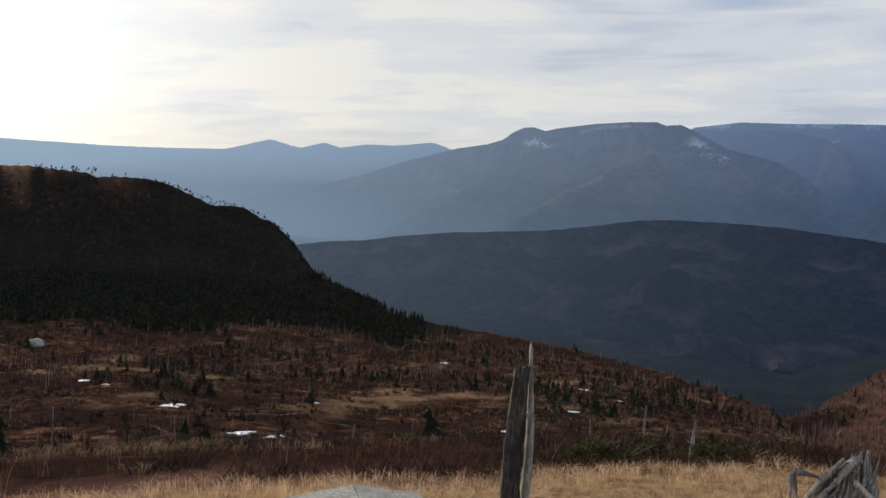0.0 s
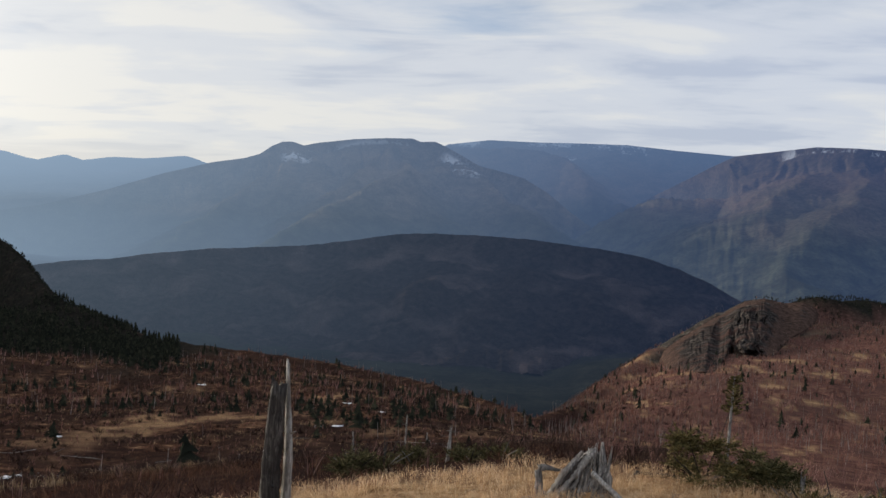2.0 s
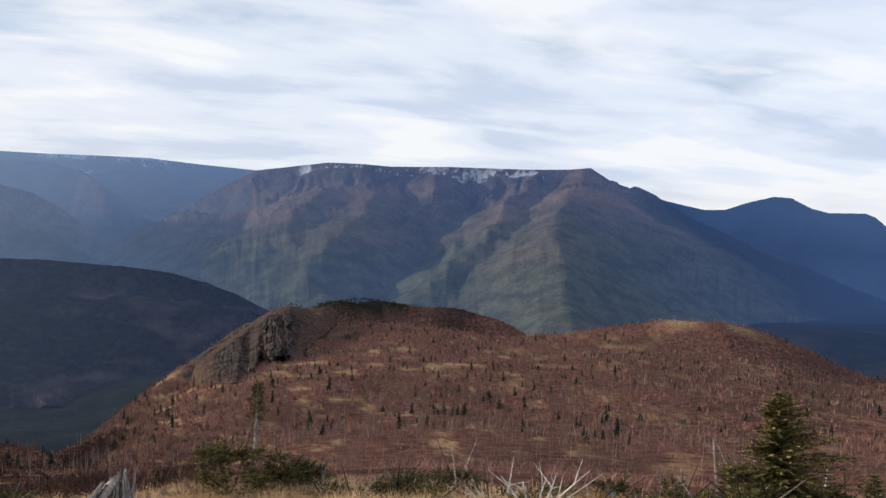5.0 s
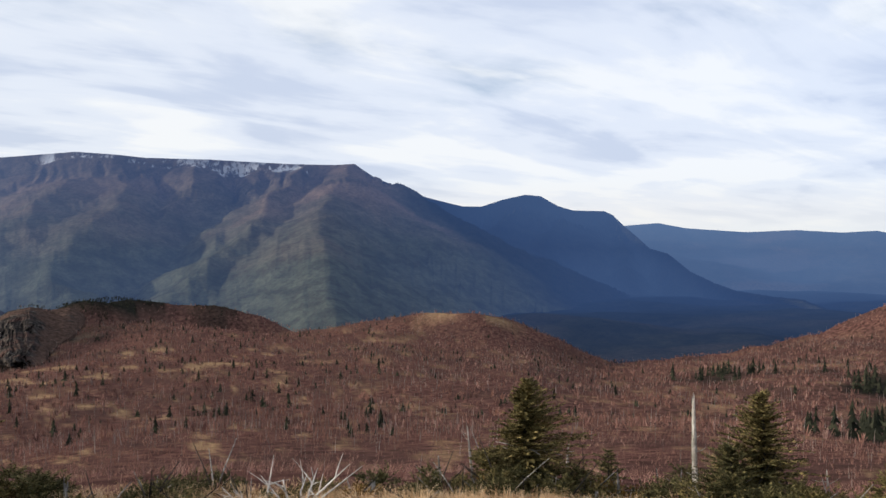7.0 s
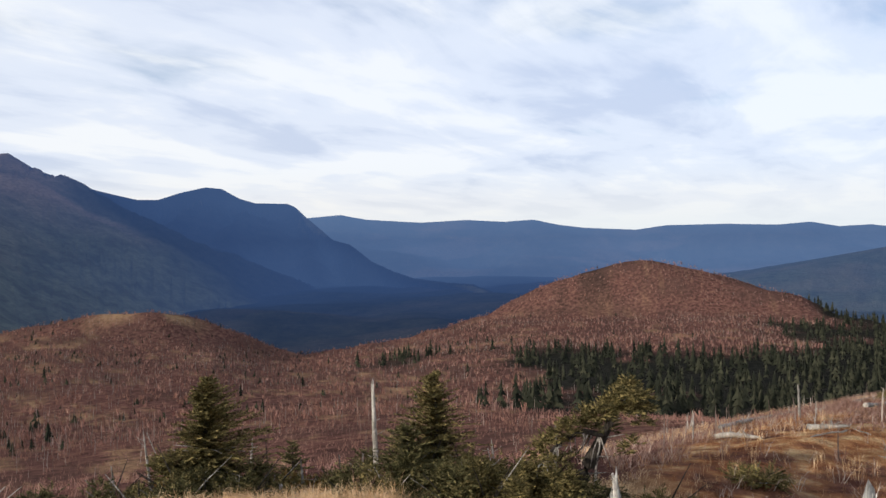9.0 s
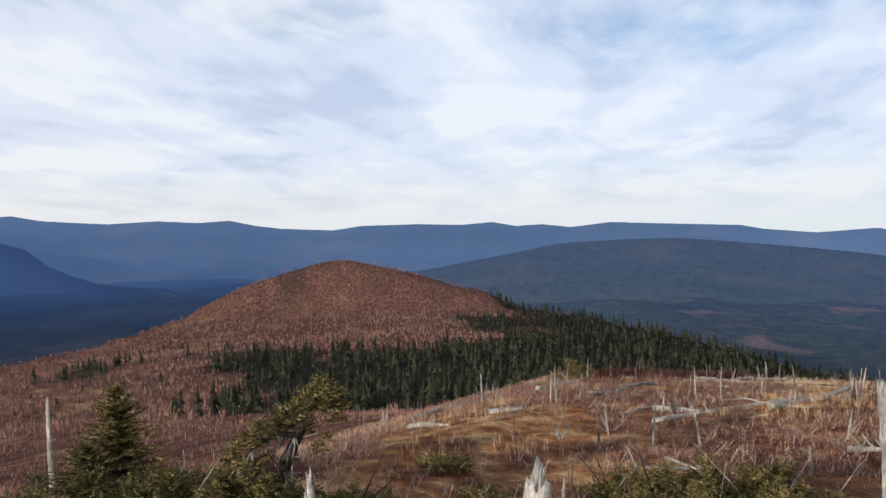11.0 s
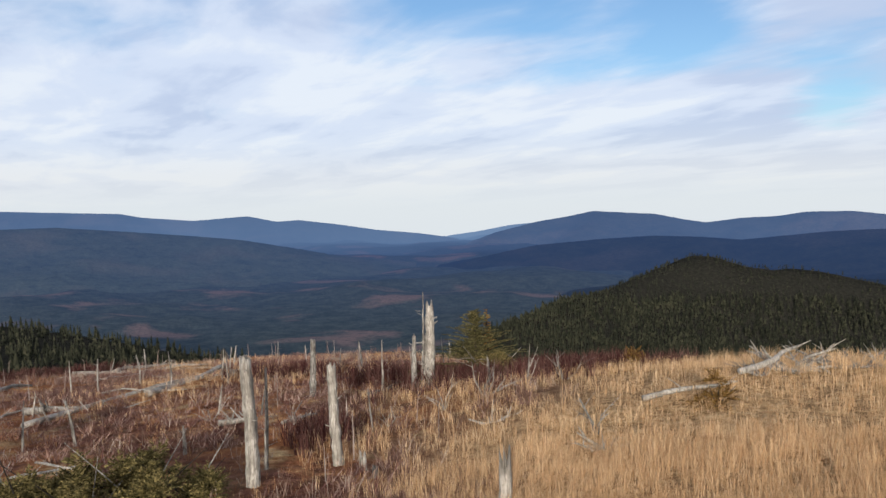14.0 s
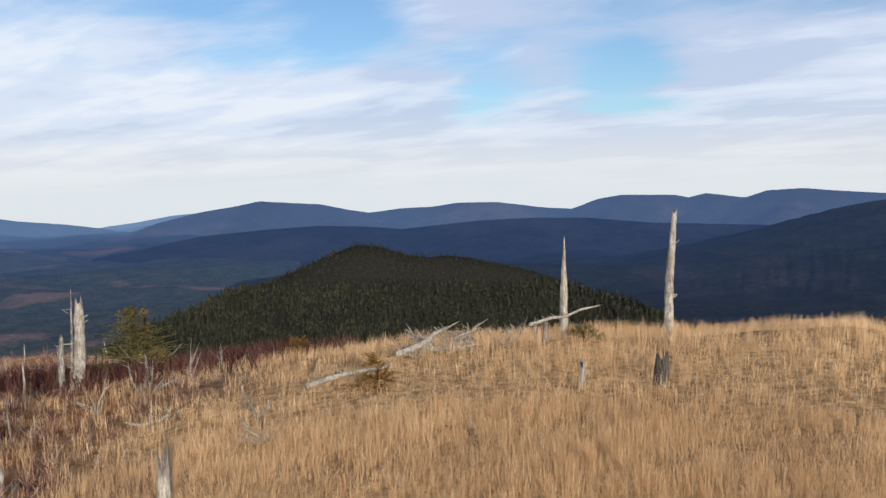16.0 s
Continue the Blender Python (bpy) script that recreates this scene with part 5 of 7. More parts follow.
def make_grass():
    sets = []
    for count, a0, a1, r0, r1, blades, wide, sprd, h0, h1, most in ((20000, 100, 185, 3.0, 11, 11, 0.0032, 0.15, 0.15, 0.37, 0.40), (30000, 105, 185, 8, 30, 9, 0.0054, 0.24, 0.16, 0.38, 0.36),
                                                                  (19000, -48, 100, 6, 12.5, 12, 0.0038, 0.16, 0.12, 0.27, 0.7)):
        tm = [grass_tuft(s, blades, wide, sprd, most) for s in range(7)]
        x, y, az, r = scatter(count, a0, a1, r0, r1, 0.75)
        grass, wood, rock = zones(x, y)
        clump = fbm(x / 1.6, y / 1.6, 3, 61)
        keep = (rng.uniform(0, 1, count) < grass * (0.85 + 0.4 * clump))
        x, y, clump, az = x[keep], y[keep], clump[keep], az[keep]
        h = rng.uniform(h0, h1, len(x)) * (0.95 + 0.3 * clump)
        w = rng.uniform(0.8, 1.3, len(x)) * np.where(az > 100, 0.36, 0.36)
        sets += spread(tm, x, y, np.stack([w, w, h], -1))
    # drooping plumes along the edge of the knoll
    tm = [grass_tuft(90 + s, 16, 0.0045, 0.16, 0.9) for s in range(6)]
    x, y, az, r = scatter(4600, 26, 67, 8.9, 10.35, 1.0)
    keep = rng.uniform(0, 1, len(x)) < 0.62 + 0.7 * fbm(x / 1.2, y / 1.2, 3, 63)
    x, y = x[keep], y[keep]
    h = rng.uniform(0.24, 0.46, len(x))
    sets += spread(tm, x, y, np.stack([h * 1.1, h * 1.1, h], -1))
    return stuff("dry_grass", "tall straw-coloured dry grass on the knoll", sets, GRASS, "grass")


make_shrubs()
make_heath_twigs()
make_poles()
make_wood()
make_grass()


def make_moor():
    """Low growth of the moor between bearings -46 and 20: dark heath, straw, rust-coloured sedge and small spruces."""
    heath = [twig_bush(16, 0.9, 80 + s, 0.016, False) for s in range(8)]
    coarse = [twig_bush(12, 0.8, 400 + s, 0.045, False) for s in range(6)]
    sets = []
    for tmpl, count, r0, r1, h0, h1 in ((heath, 11000, 10.0, 60, 0.12, 0.38), (coarse, 12000, 50, 300, 0.25, 0.80)):
        x, y, az, r = scatter(count, -46, 19, r0, r1, 0.6)
        grass, wood, rock = zones(x, y)
        keep = (fbm(x / 7, y / 7, 4, 73) > -0.12) & (grass < 0.5) & (wood < 0.4)
        x, y = x[keep], y[keep]
        h = rng.uniform(h0, h1, len(x))
        sets += spread(tmpl, x, y, np.stack([h * 1.4, h * 1.4, h], -1))
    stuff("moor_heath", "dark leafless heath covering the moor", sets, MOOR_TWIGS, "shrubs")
    tufts = [grass_tuft(500 + s, 9, 0.010, 0.30, 0.6) for s in range(6)]
    wide = [grass_tuft(520 + s, 7, 0.030, 0.45, 0.5) for s in range(6)]
    straw, rust = [], []
    for tmpl, count, r0, r1, h0, h1 in ((tufts, 15000, 10.0, 55, 0.10, 0.30), (wide, 14000, 50, 290, 0.18, 0.5)):
        x, y, az, r = scatter(count, -46, 19, r0, r1, 0.6)
        grass, wood, rock = zones(x, y)
        lay = fbm(x / 9 + 50, y / 9, 5, 75, 0.6)
        h = rng.uniform(h0, h1, len(x))
        pick = (lay > np.where(r < 45, 0.26, 0.10)) & (wood < 0.4)
        straw += spread(tmpl, x[pick], y[pick], np.stack([h * 1.6, h * 1.6, h], -1)[pick])
        pick = (lay < np.where(r < 45, 0.16, -0.02)) & (lay > -0.30) & (wood < 0.4)
        rust += spread(tmpl, x[pick], y[pick], np.stack([h * 1.4, h * 1.4, h * 0.7], -1)[pick])
    stuff("moor_straw", "tufts of straw-coloured grass on the moor", straw, MOOR_STRAW, "grass")
    stuff("moor_sedge", "rust-coloured sedge on the moor", rust, MOOR_SEDGE, "grass")
    # small dark spruces on the moor, thicker towards the headland
    tm = [far_conifer(40 + s, 4, 3) for s in range(8)]
    sets = []
    for count, r0, r1, h0, h1, fat, dense in ((260, 26, 130, 0.4, 1.3, 2.6, 0.0), (1500, 100, 260, 0.7, 2.2, 2.2, 0.0)):
        x, y, az, r = scatter(count, -46, 13, r0, r1, 0.9)
        grass, wood, rock = zones(x, y)
        keep = fbm(x / 22, y / 22, 4, 76) > 0.02 - dense
        x, y = x[keep], y[keep]
        h = rng.uniform(h0, h1, len(x))
        w = h * fat * rng.uniform(0.7, 1.3, len(x))
        sets += spread(tm, x, y, np.stack([w, w, h], -1), 0.05)
    for count, r0, r1, h0, h1, fat in ((5500, 225, 400, 1.6, 3.8, 1.7), (8500, 370, 500, 0.6, 1.5, 2.6)):
        x, y, az, r = scatter(count, -46, -14, r0, r1, 1.0)
        grass, wood, rock = zones(x, y)
        keep = (wood > 0.35) & (rng.uniform(0, 1, len(x)) < 0.85)
        x, y = x[keep], y[keep]
        h = rng.uniform(h0, h1, len(x))
        w = h * fat * rng.uniform(0.7, 1.3, len(x))
        sets += spread(tm, x, y, np.stack([w, w, h], -1), 0.1)
    # and on the hills across the dip
    x, y, az, r = scatter(2600, 12, 78, 130, 640, 0.9)
    grass, wood, rock = zones(x, y)
    keep = (fbm(x / 30, y / 30, 4, 77) > np.where(az < 46, 0.05, 0.22)) & (wood < 0.4) & (rock < 0.1)
    x, y = x[keep], y[keep]
    h = rng.uniform(0.6, 2.2, len(x))
    w = h * rng.uniform(1.3, 2.6, len(x))
    sets += spread(tm, x, y, np.stack([w, w, h], -1), 0.05)
    stuff("small_spruces", "small dark spruces scattered over moor and headland", sets, SPRUCE, "trees")


MOOR_STRAW = plant_material("moor_straw", (0.115, 0.072, 0.040), (0.30, 0.20, 0.115), (0.56, 0.42, 0.27), 0.06)
MOOR_SEDGE = plant_material("moor_sedge", (0.030, 0.014, 0.011), (0.095, 0.042, 0.027), (0.23, 0.135, 0.080), 0.06)
make_moor()

# ---- dead wood and young trees on the knoll ----
def wood_material(name, dark, mid, light, scale=9.0):
    n = Nodes(name)
    grain = n.noise(scale, 6, 0.65, 0.6, (6, 6, 0.6))
    blotch = n.noise(3.0, 4)
    c = n.ramp(grain, (0.32, dark), (0.50, mid), (0.66, light))
    c = n.mix(n.ramp(blotch, (0.46, 0.0), (0.64, 0.7)), c, dark)
    c = n.mix(n.ramp(n.noise(26, 4, 0.7, 0.3, (1, 1, 0.35)), (0.52, 0.0), (0.60, 0.75)), c, dark)
    return n.done(c, 0.85, grain, 0.8, 0.02)


SILVER = wood_material("silvered_wood", (0.055, 0.050, 0.046), (0.24, 0.222, 0.205), (0.46, 0.44, 0.41))
PALE = wood_material("pale_wood", (0.13, 0.115, 0.100), (0.33, 0.305, 0.275), (0.54, 0.51, 0.47))
BLEACHED = wood_material("sun_bleached_wood", (0.22, 0.205, 0.19), (0.50, 0.475, 0.44), (0.72, 0.69, 0.65))
DARK_WOOD = wood_material("dark_grey_wood", (0.020, 0.017, 0.015), (0.070, 0.060, 0.053), (0.16, 0.14, 0.125))
BARK = wood_material("spruce_bark", (0.010, 0.008, 0.007), (0.027, 0.022, 0.018), (0.062, 0.052, 0.044))


def needle_material(name, dark, mid, light):
    n = Nodes(name)
    c = n.ramp(n.island(), (0.0, dark), (0.55, mid), (1.0, light))
    c = n.mix(n.ramp(n.noise(4.0, 3), (0.40, 0.0), (0.65, 0.5)), c, dark)
    return n.done(c, 0.9, spec=0.04)


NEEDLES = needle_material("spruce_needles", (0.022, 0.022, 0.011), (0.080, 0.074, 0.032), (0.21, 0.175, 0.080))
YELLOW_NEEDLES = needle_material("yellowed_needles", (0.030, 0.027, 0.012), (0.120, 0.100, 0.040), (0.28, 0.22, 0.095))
RUST_NEEDLES = needle_material("rusty_needles", (0.05, 0.028, 0.010), (0.16, 0.085, 0.026), (0.30, 0.19, 0.06))


def part(name, verts, faces, mat, parent, label="", smooth=True):
    ob = new(name, make_mesh(name, verts, faces, mat, smooth))
    ob.parent = parent
    return tagged(ob, label)


def thing(name, label, category, az, r, group="", sink=0.03, turn=0.0):
    x, y = by_eye(az, r)
    ob = new(name)
    ob.empty_display_size = 0.2
    ob.matrix_world = pose(float(x), float(y), float(land(np.array([x]), np.array([y]))[0]) - sink, 0, 0, turn)
    return tagged(ob, label, category, group)


def limb(points, radii, sides=9, rough=0.12, seed=0, jagged=0.0):
    """A trunk or branch along points, uneven in section; jagged: the broken end's spikes, in metres."""
    g = np.random.default_rng(seed)
    p, rad = np.asarray(points, float), np.asarray(radii, float)
    s = np.r_[0, np.cumsum(np.linalg.norm(np.diff(p, axis=0), axis=1))]
    n = max(4, min(26, int(s[-1] / max(rad.max() * 0.8, 0.015))))
    u = np.linspace(0, s[-1], n)
    p = np.stack([np.interp(u, s, p[:, i]) for i in range(3)], 1)
    rad = np.interp(u, s, rad)
    t = np.gradient(p, axis=0)
    t /= np.linalg.norm(t, axis=1, keepdims=True)
    up = np.where(np.abs(t[:, 2:3]) > 0.9, [[1.0, 0, 0]], [[0, 0, 1.0]])
    a = np.cross(t, up)
    a /= np.linalg.norm(a, axis=1, keepdims=True)
    b = np.cross(t, a)
    ang = np.linspace(0, 2 * np.pi, sides, endpoint=False)
    flute = 1 + rough * g.normal(0, 1, sides)
    k = rad[:, None] * flute[None] * (1 + rough * 0.5 * g.normal(0, 1, (n, sides)))
    v = p[:, None] + k[..., None] * (np.cos(ang)[None, :, None] * a[:, None] + np.sin(ang)[None, :, None] * b[:, None])
    if jagged:
        spike = g.uniform(0, 1, sides) ** 2 * jagged
        v[-1] += t[-1] * spike[:, None]
        v[-2] += t[-1] * spike[:, None] * 0.3
    v = v.reshape(-1, 3)
    q = grid_faces(n, sides, True)
    f = np.concatenate([q[:, [0, 1, 2]], q[:, [0, 2, 3]]])
    caps = [(0, i + 1, i) for i in range(1, sides - 1)]
    e = len(v)
    v = np.r_[v, [p[-1] - t[-1] * rad[-1] * 0.8]]
    caps += [(e, (n - 1) * sides + i, (n - 1) * sides + (i + 1) % sides) for i in range(sides)]
    return v, np.concatenate([f, np.array(caps)])


def snag(label, az, r, height, thick, lean=(0.0, 0.0), mat=SILVER, taper=0.72, jagged=0.12, stubs=4, seed=0, turn=0.0, stub_len=0.12):
    """A dead standing trunk with a broken top and the stubs of its branches."""
    g = np.random.default_rng(seed)
    ob = thing("dead_tree", label, "dead tree", az, r, "dead trees standing on the knoll", 0.08, turn - az)
    mid = np.array([lean[0] * 0.45 + g.uniform(-0.02, 0.02), lean[1] * 0.45, 0.5]) * height
    top = np.array([lean[0], lean[1], 1.0]) * height
    part("trunk", *limb([(0, 0, -0.1), (0, 0, 0.02), mid, top], [thick * 0.72, thick * 0.56, thick * 0.48, thick * 0.5 * taper], 13, 0.16, seed, jagged), mat, ob)
    for i in range(stubs):
        h = g.uniform(0.25, 0.95)
        p = np.array([lean[0] * h, lean[1] * h, h]) * height
        a, l = g.uniform(0, 6.28), stub_len * g.uniform(0.6, 1.5)
        d = np.array([np.cos(a), np.sin(a), g.uniform(-0.2, 0.5)])
        part("branch_stub", *limb([p, p + d * l * 0.6, p + d * l + [0, 0, 0.02]], [thick * 0.10, thick * 0.08, thick * 0.03], 6, 0.1, seed + i), mat, ob)
    return ob


def spray(p, d, length, n, g, wide=0.018, needle=0.07, droop=0.15):
    """Needled twigs along one branch, as small pointed blades."""
    side = np.cross(d, [0, 0, 1.0])
    side /= np.linalg.norm(side) + 1e-9
    t = (np.arange(n) + g.uniform(0, 1, n)) / n
    base = p[None] + d[None] * (t * length)[:, None]
    base[:, 2] -= droop * length * t**2
    s = g.choice([-1.0, 1.0], n)
    out = d[None] * g.uniform(0.4, 0.9, (n, 1)) + side[None] * (s * g.uniform(0.5, 1.0, n))[:, None]
    out[:, 2] += g.uniform(-0.25, 0.35, n)
    out /= np.linalg.norm(out, axis=1, keepdims=True)
    l = needle * g.uniform(0.7, 1.5, n) * (1.15 - 0.5 * t)
    tip = base + out * l[:, None]
    w = np.cross(out, g.normal(0, 1, (n, 3)))
    w /= np.linalg.norm(w, axis=1, keepdims=True)
    w *= wide
    m = base + out * (l * 0.45)[:, None]
    v = np.stack([base, m + w, tip, m - w], 1).reshape(-1, 3)
    k = np.arange(n)[:, None] * 4
    return v, np.concatenate([k + [0, 1, 2], k + [0, 2, 3]])


def conifer_parts(ob, height, width, seed, mat, base=0.05, density=1.0, path=None, ragged=0.3, dead=6, power=0.9, flag=0.0):
    """Trunk, crown and bare lower twigs of a small spruce, under ob. path bends the stem."""
    g = np.random.default_rng(seed)
    path = np.array(path if path is not None else [(0, 0, 0), (0.02, 0, 0.5), (0, 0.01, 1.0)], float) * [height, height, height]
    s = np.r_[0, np.cumsum(np.linalg.norm(np.diff(path, axis=0), axis=1))] / np.sum(np.linalg.norm(np.diff(path, axis=0), axis=1))
    at = lambda u: np.array([np.interp(u, s, path[:, i]) for i in range(3)])
    part("trunk", *limb(path - [0, 0, 0.04], np.linspace(height * 0.034, height * 0.006, len(path)), 8, 0.08, seed), BARK, ob)
    gaps = g.choice([0.25, 0.8, 1.0, 1.15], (8, 9))
    sets, levels = [], max(9, int(height * 17 * density))
    for i in range(levels):
        u = base + (1 - base) * ((i + g.uniform(0, 0.8)) / levels)
        p = at(min(u, 1.0))
        reach = width * 0.5 * ((1 - u) ** power * 0.96 + 0.06) * 1.2
        for b in range(int(7 * density) + 2):
            a = g.uniform(0, 6.283)
            l = reach * g.uniform(1 - ragged * 1.6, 1 + ragged * 0.6) * (1 + flag * math.cos(a)) * gaps[int(a * 1.2732) % 8, i % 9]
            if l < 0.02:
                continue
            d = np.array([np.cos(a), np.sin(a), 0.16 + 0.55 * u + g.uniform(-0.15, 0.15)])
            d /= np.linalg.norm(d)
            sets.append(spray(p, d, l, max(7, int(l * 138)), g, 0.0080, 0.057))
    part("crown", *heap(sets), mat, ob, smooth=False)
    for i in range(dead):
        u = base + g.uniform(0, 0.35)
        p, a, l = at(u), g.uniform(0, 6.28), width * g.uniform(0.2, 0.5)
        d = np.array([np.cos(a), np.sin(a), g.uniform(-0.2, 0.3)])
        part("bare_twig", *limb([p, p + d * l * 0.5, p + d * l + [0, 0, -0.05]], [0.010, 0.007, 0.003], 5, 0.1, seed + i), SILVER, ob)


def conifer(label, az, r, height, width, seed, mat=NEEDLES, name="spruce", **more):
    ob = thing(name, label, "tree", az, r, "stunted spruces on the knoll", 0.03, -az)
    conifer_parts(ob, height, width, seed, mat, **more)
    return ob


def clump(c, rad, g, n=34, flat=0.75, size=1.0):
    """A rounded mass of needled sprays round a centre."""
    sets = []
    for _ in range(n):
        d = g.normal(0, 1, 3)
        d[2] = abs(d[2]) * flat - 0.15
        d /= np.linalg.norm(d)
        q = np.asarray(c) + d * [1, 1, flat] * rad * g.uniform(0.1, 0.45)
        l = rad * g.uniform(0.45, 0.85)
        sets.append(spray(q, d, l, max(8, int(l * 118)), g, 0.0072 * size, 0.050 * size, 0.10))
    return sets


def cushion(label, az, r, wide, high, seed, mat=YELLOW_NEEDLES, name="juniper_bush", twigs=5):
    """A low spreading evergreen bush."""
    g = np.random.default_rng(seed)
    ob = thing(name, label, "bush", az, r, "low evergreen bushes on the knoll", 0.03, seed * 31.0)
    sets = []
    for k in range(max(4, int(wide * 8))):
        a, q = g.uniform(0, 6.28), np.sqrt(g.uniform(0, 1)) * wide * 0.46
        top = high * g.uniform(0.35, 1.15) * (1 - 0.5 * (q / (wide * 0.5)) ** 2)
        rad = g.uniform(0.16, 0.30)
        sets += clump((q * np.cos(a), q * np.sin(a) * 0.8, max(0.06, top - rad * 0.7)), rad, g, 30)
        if top > 0.35:
            sets += clump((q * np.cos(a), q * np.sin(a) * 0.8, top * 0.35), rad, g, 20)
        if top > 0.55:
            sets += clump((q * np.cos(a), q * np.sin(a) * 0.8, top * 0.62), rad, g, 24)
    part("foliage", *heap(sets), mat, ob, smooth=False)
    for i in range(twigs):
        a, l = g.uniform(0, 6.28), max(wide * 0.5, 0.3) * g.uniform(0.6, 1.1)
        d = np.array([np.cos(a), np.sin(a), g.uniform(0.3, 1.3)])
        part("bare_twig", *limb([(0, 0, 0), d * l * 0.5 + [0, 0, 0.02], d * l], [0.014, 0.009, 0.004], 6, 0.1, seed + i), SILVER if i % 2 else BARK, ob)
    return ob


def bent_spruce(az, r, seed):
    """A spruce whose stem leans with the wind, its crown trailing back over bare hanging twigs."""
    g = np.random.default_rng(seed)
    ob = thing("bent_spruce", "leaning wind-bent spruce with a yellowed trailing crown and bare hanging twigs", "tree", az, r, "stunted spruces on the knoll", 0.03, -az)
    part("trunk", *limb([(0, 0, -0.05), (0.08, 0, 0.22), (0.2, 0.02, 0.48), (0.36, 0.02, 0.80), (0.52, 0, 1.10), (0.68, 0, 1.42)], [0.11, 0.095, 0.082, 0.066, 0.04, 0.012], 9, 0.10, seed), BARK, ob)
    bough = [(0.42, -0.04, 0.92), (0.18, -0.10, 0.98), (-0.08, -0.12, 0.84), (-0.26, -0.10, 0.62)]
    part("bough", *limb(bough, [0.036, 0.030, 0.022, 0.010], 7, 0.1, seed + 1), BARK, ob)
    sets, inner = [], []
    for x, z, rad, n in ((0.70, 1.50, 0.13, 26), (0.76, 1.36, 0.18, 36), (0.62, 1.34, 0.18, 36), (0.80, 1.20, 0.18, 34), (0.66, 1.20, 0.22, 40), (0.50, 1.22, 0.19, 36), (0.38, 1.15, 0.18, 34), (0.26, 1.10, 0.17, 32), (0.12, 1.03, 0.17, 32), (0.0, 0.96, 0.17, 32), (-0.12, 0.88, 0.17, 30), (-0.22, 0.78, 0.17, 30), (-0.30, 0.66, 0.16, 28), (-0.36, 0.52, 0.16, 28), (-0.38, 0.38, 0.15, 26), (-0.34, 0.24, 0.16, 26), (0.86, 1.04, 0.14, 18), (0.72, 0.84, 0.14, 16), (0.66, 0.72, 0.12, 12)):
        sets += clump((x, g.uniform(-0.14, 0.10), z), rad * 1.15, g, int(n * 1.3), 0.8)
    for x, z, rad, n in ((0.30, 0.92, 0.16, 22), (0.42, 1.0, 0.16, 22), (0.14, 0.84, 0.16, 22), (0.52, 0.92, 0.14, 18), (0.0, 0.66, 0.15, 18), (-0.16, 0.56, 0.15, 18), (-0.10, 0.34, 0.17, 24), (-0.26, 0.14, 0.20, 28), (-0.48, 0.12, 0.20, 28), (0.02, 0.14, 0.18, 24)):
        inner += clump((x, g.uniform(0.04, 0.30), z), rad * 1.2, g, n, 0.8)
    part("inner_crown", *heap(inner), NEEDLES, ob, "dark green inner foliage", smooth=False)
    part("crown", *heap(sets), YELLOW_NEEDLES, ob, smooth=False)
    for i in range(26):
        u = g.uniform(0.05, 1.0)
        p = np.array([np.interp(u, (0, 0.33, 0.66, 1), [b[k] for b in bough]) for k in range(3)])
        l = g.uniform(0.12, 0.30) * (1.2 - 0.5 * u)
        e = p + np.array([g.uniform(-0.5, 0.35), g.uniform(-0.4, 0.2), -1.0]) * l
        part("hanging_twig", *limb([p, (p + e) / 2 + [g.uniform(-0.04, 0.04), 0, 0.02], e], [0.009, 0.006, 0.003], 5, 0.1, seed + i), SILVER, ob)
    for i in range(5):
        p = np.array([0.2 + 0.1 * i, 0, 0.48 + 0.2 * i])
        e = p + [g.uniform(0.12, 0.3), g.uniform(-0.2, 0.2), g.uniform(-0.1, 0.1)]
        part("bare_twig", *limb([p, (p + e) / 2, e], [0.012, 0.008, 0.003], 5, 0.1, seed + 40 + i), SILVER, ob)
    return ob


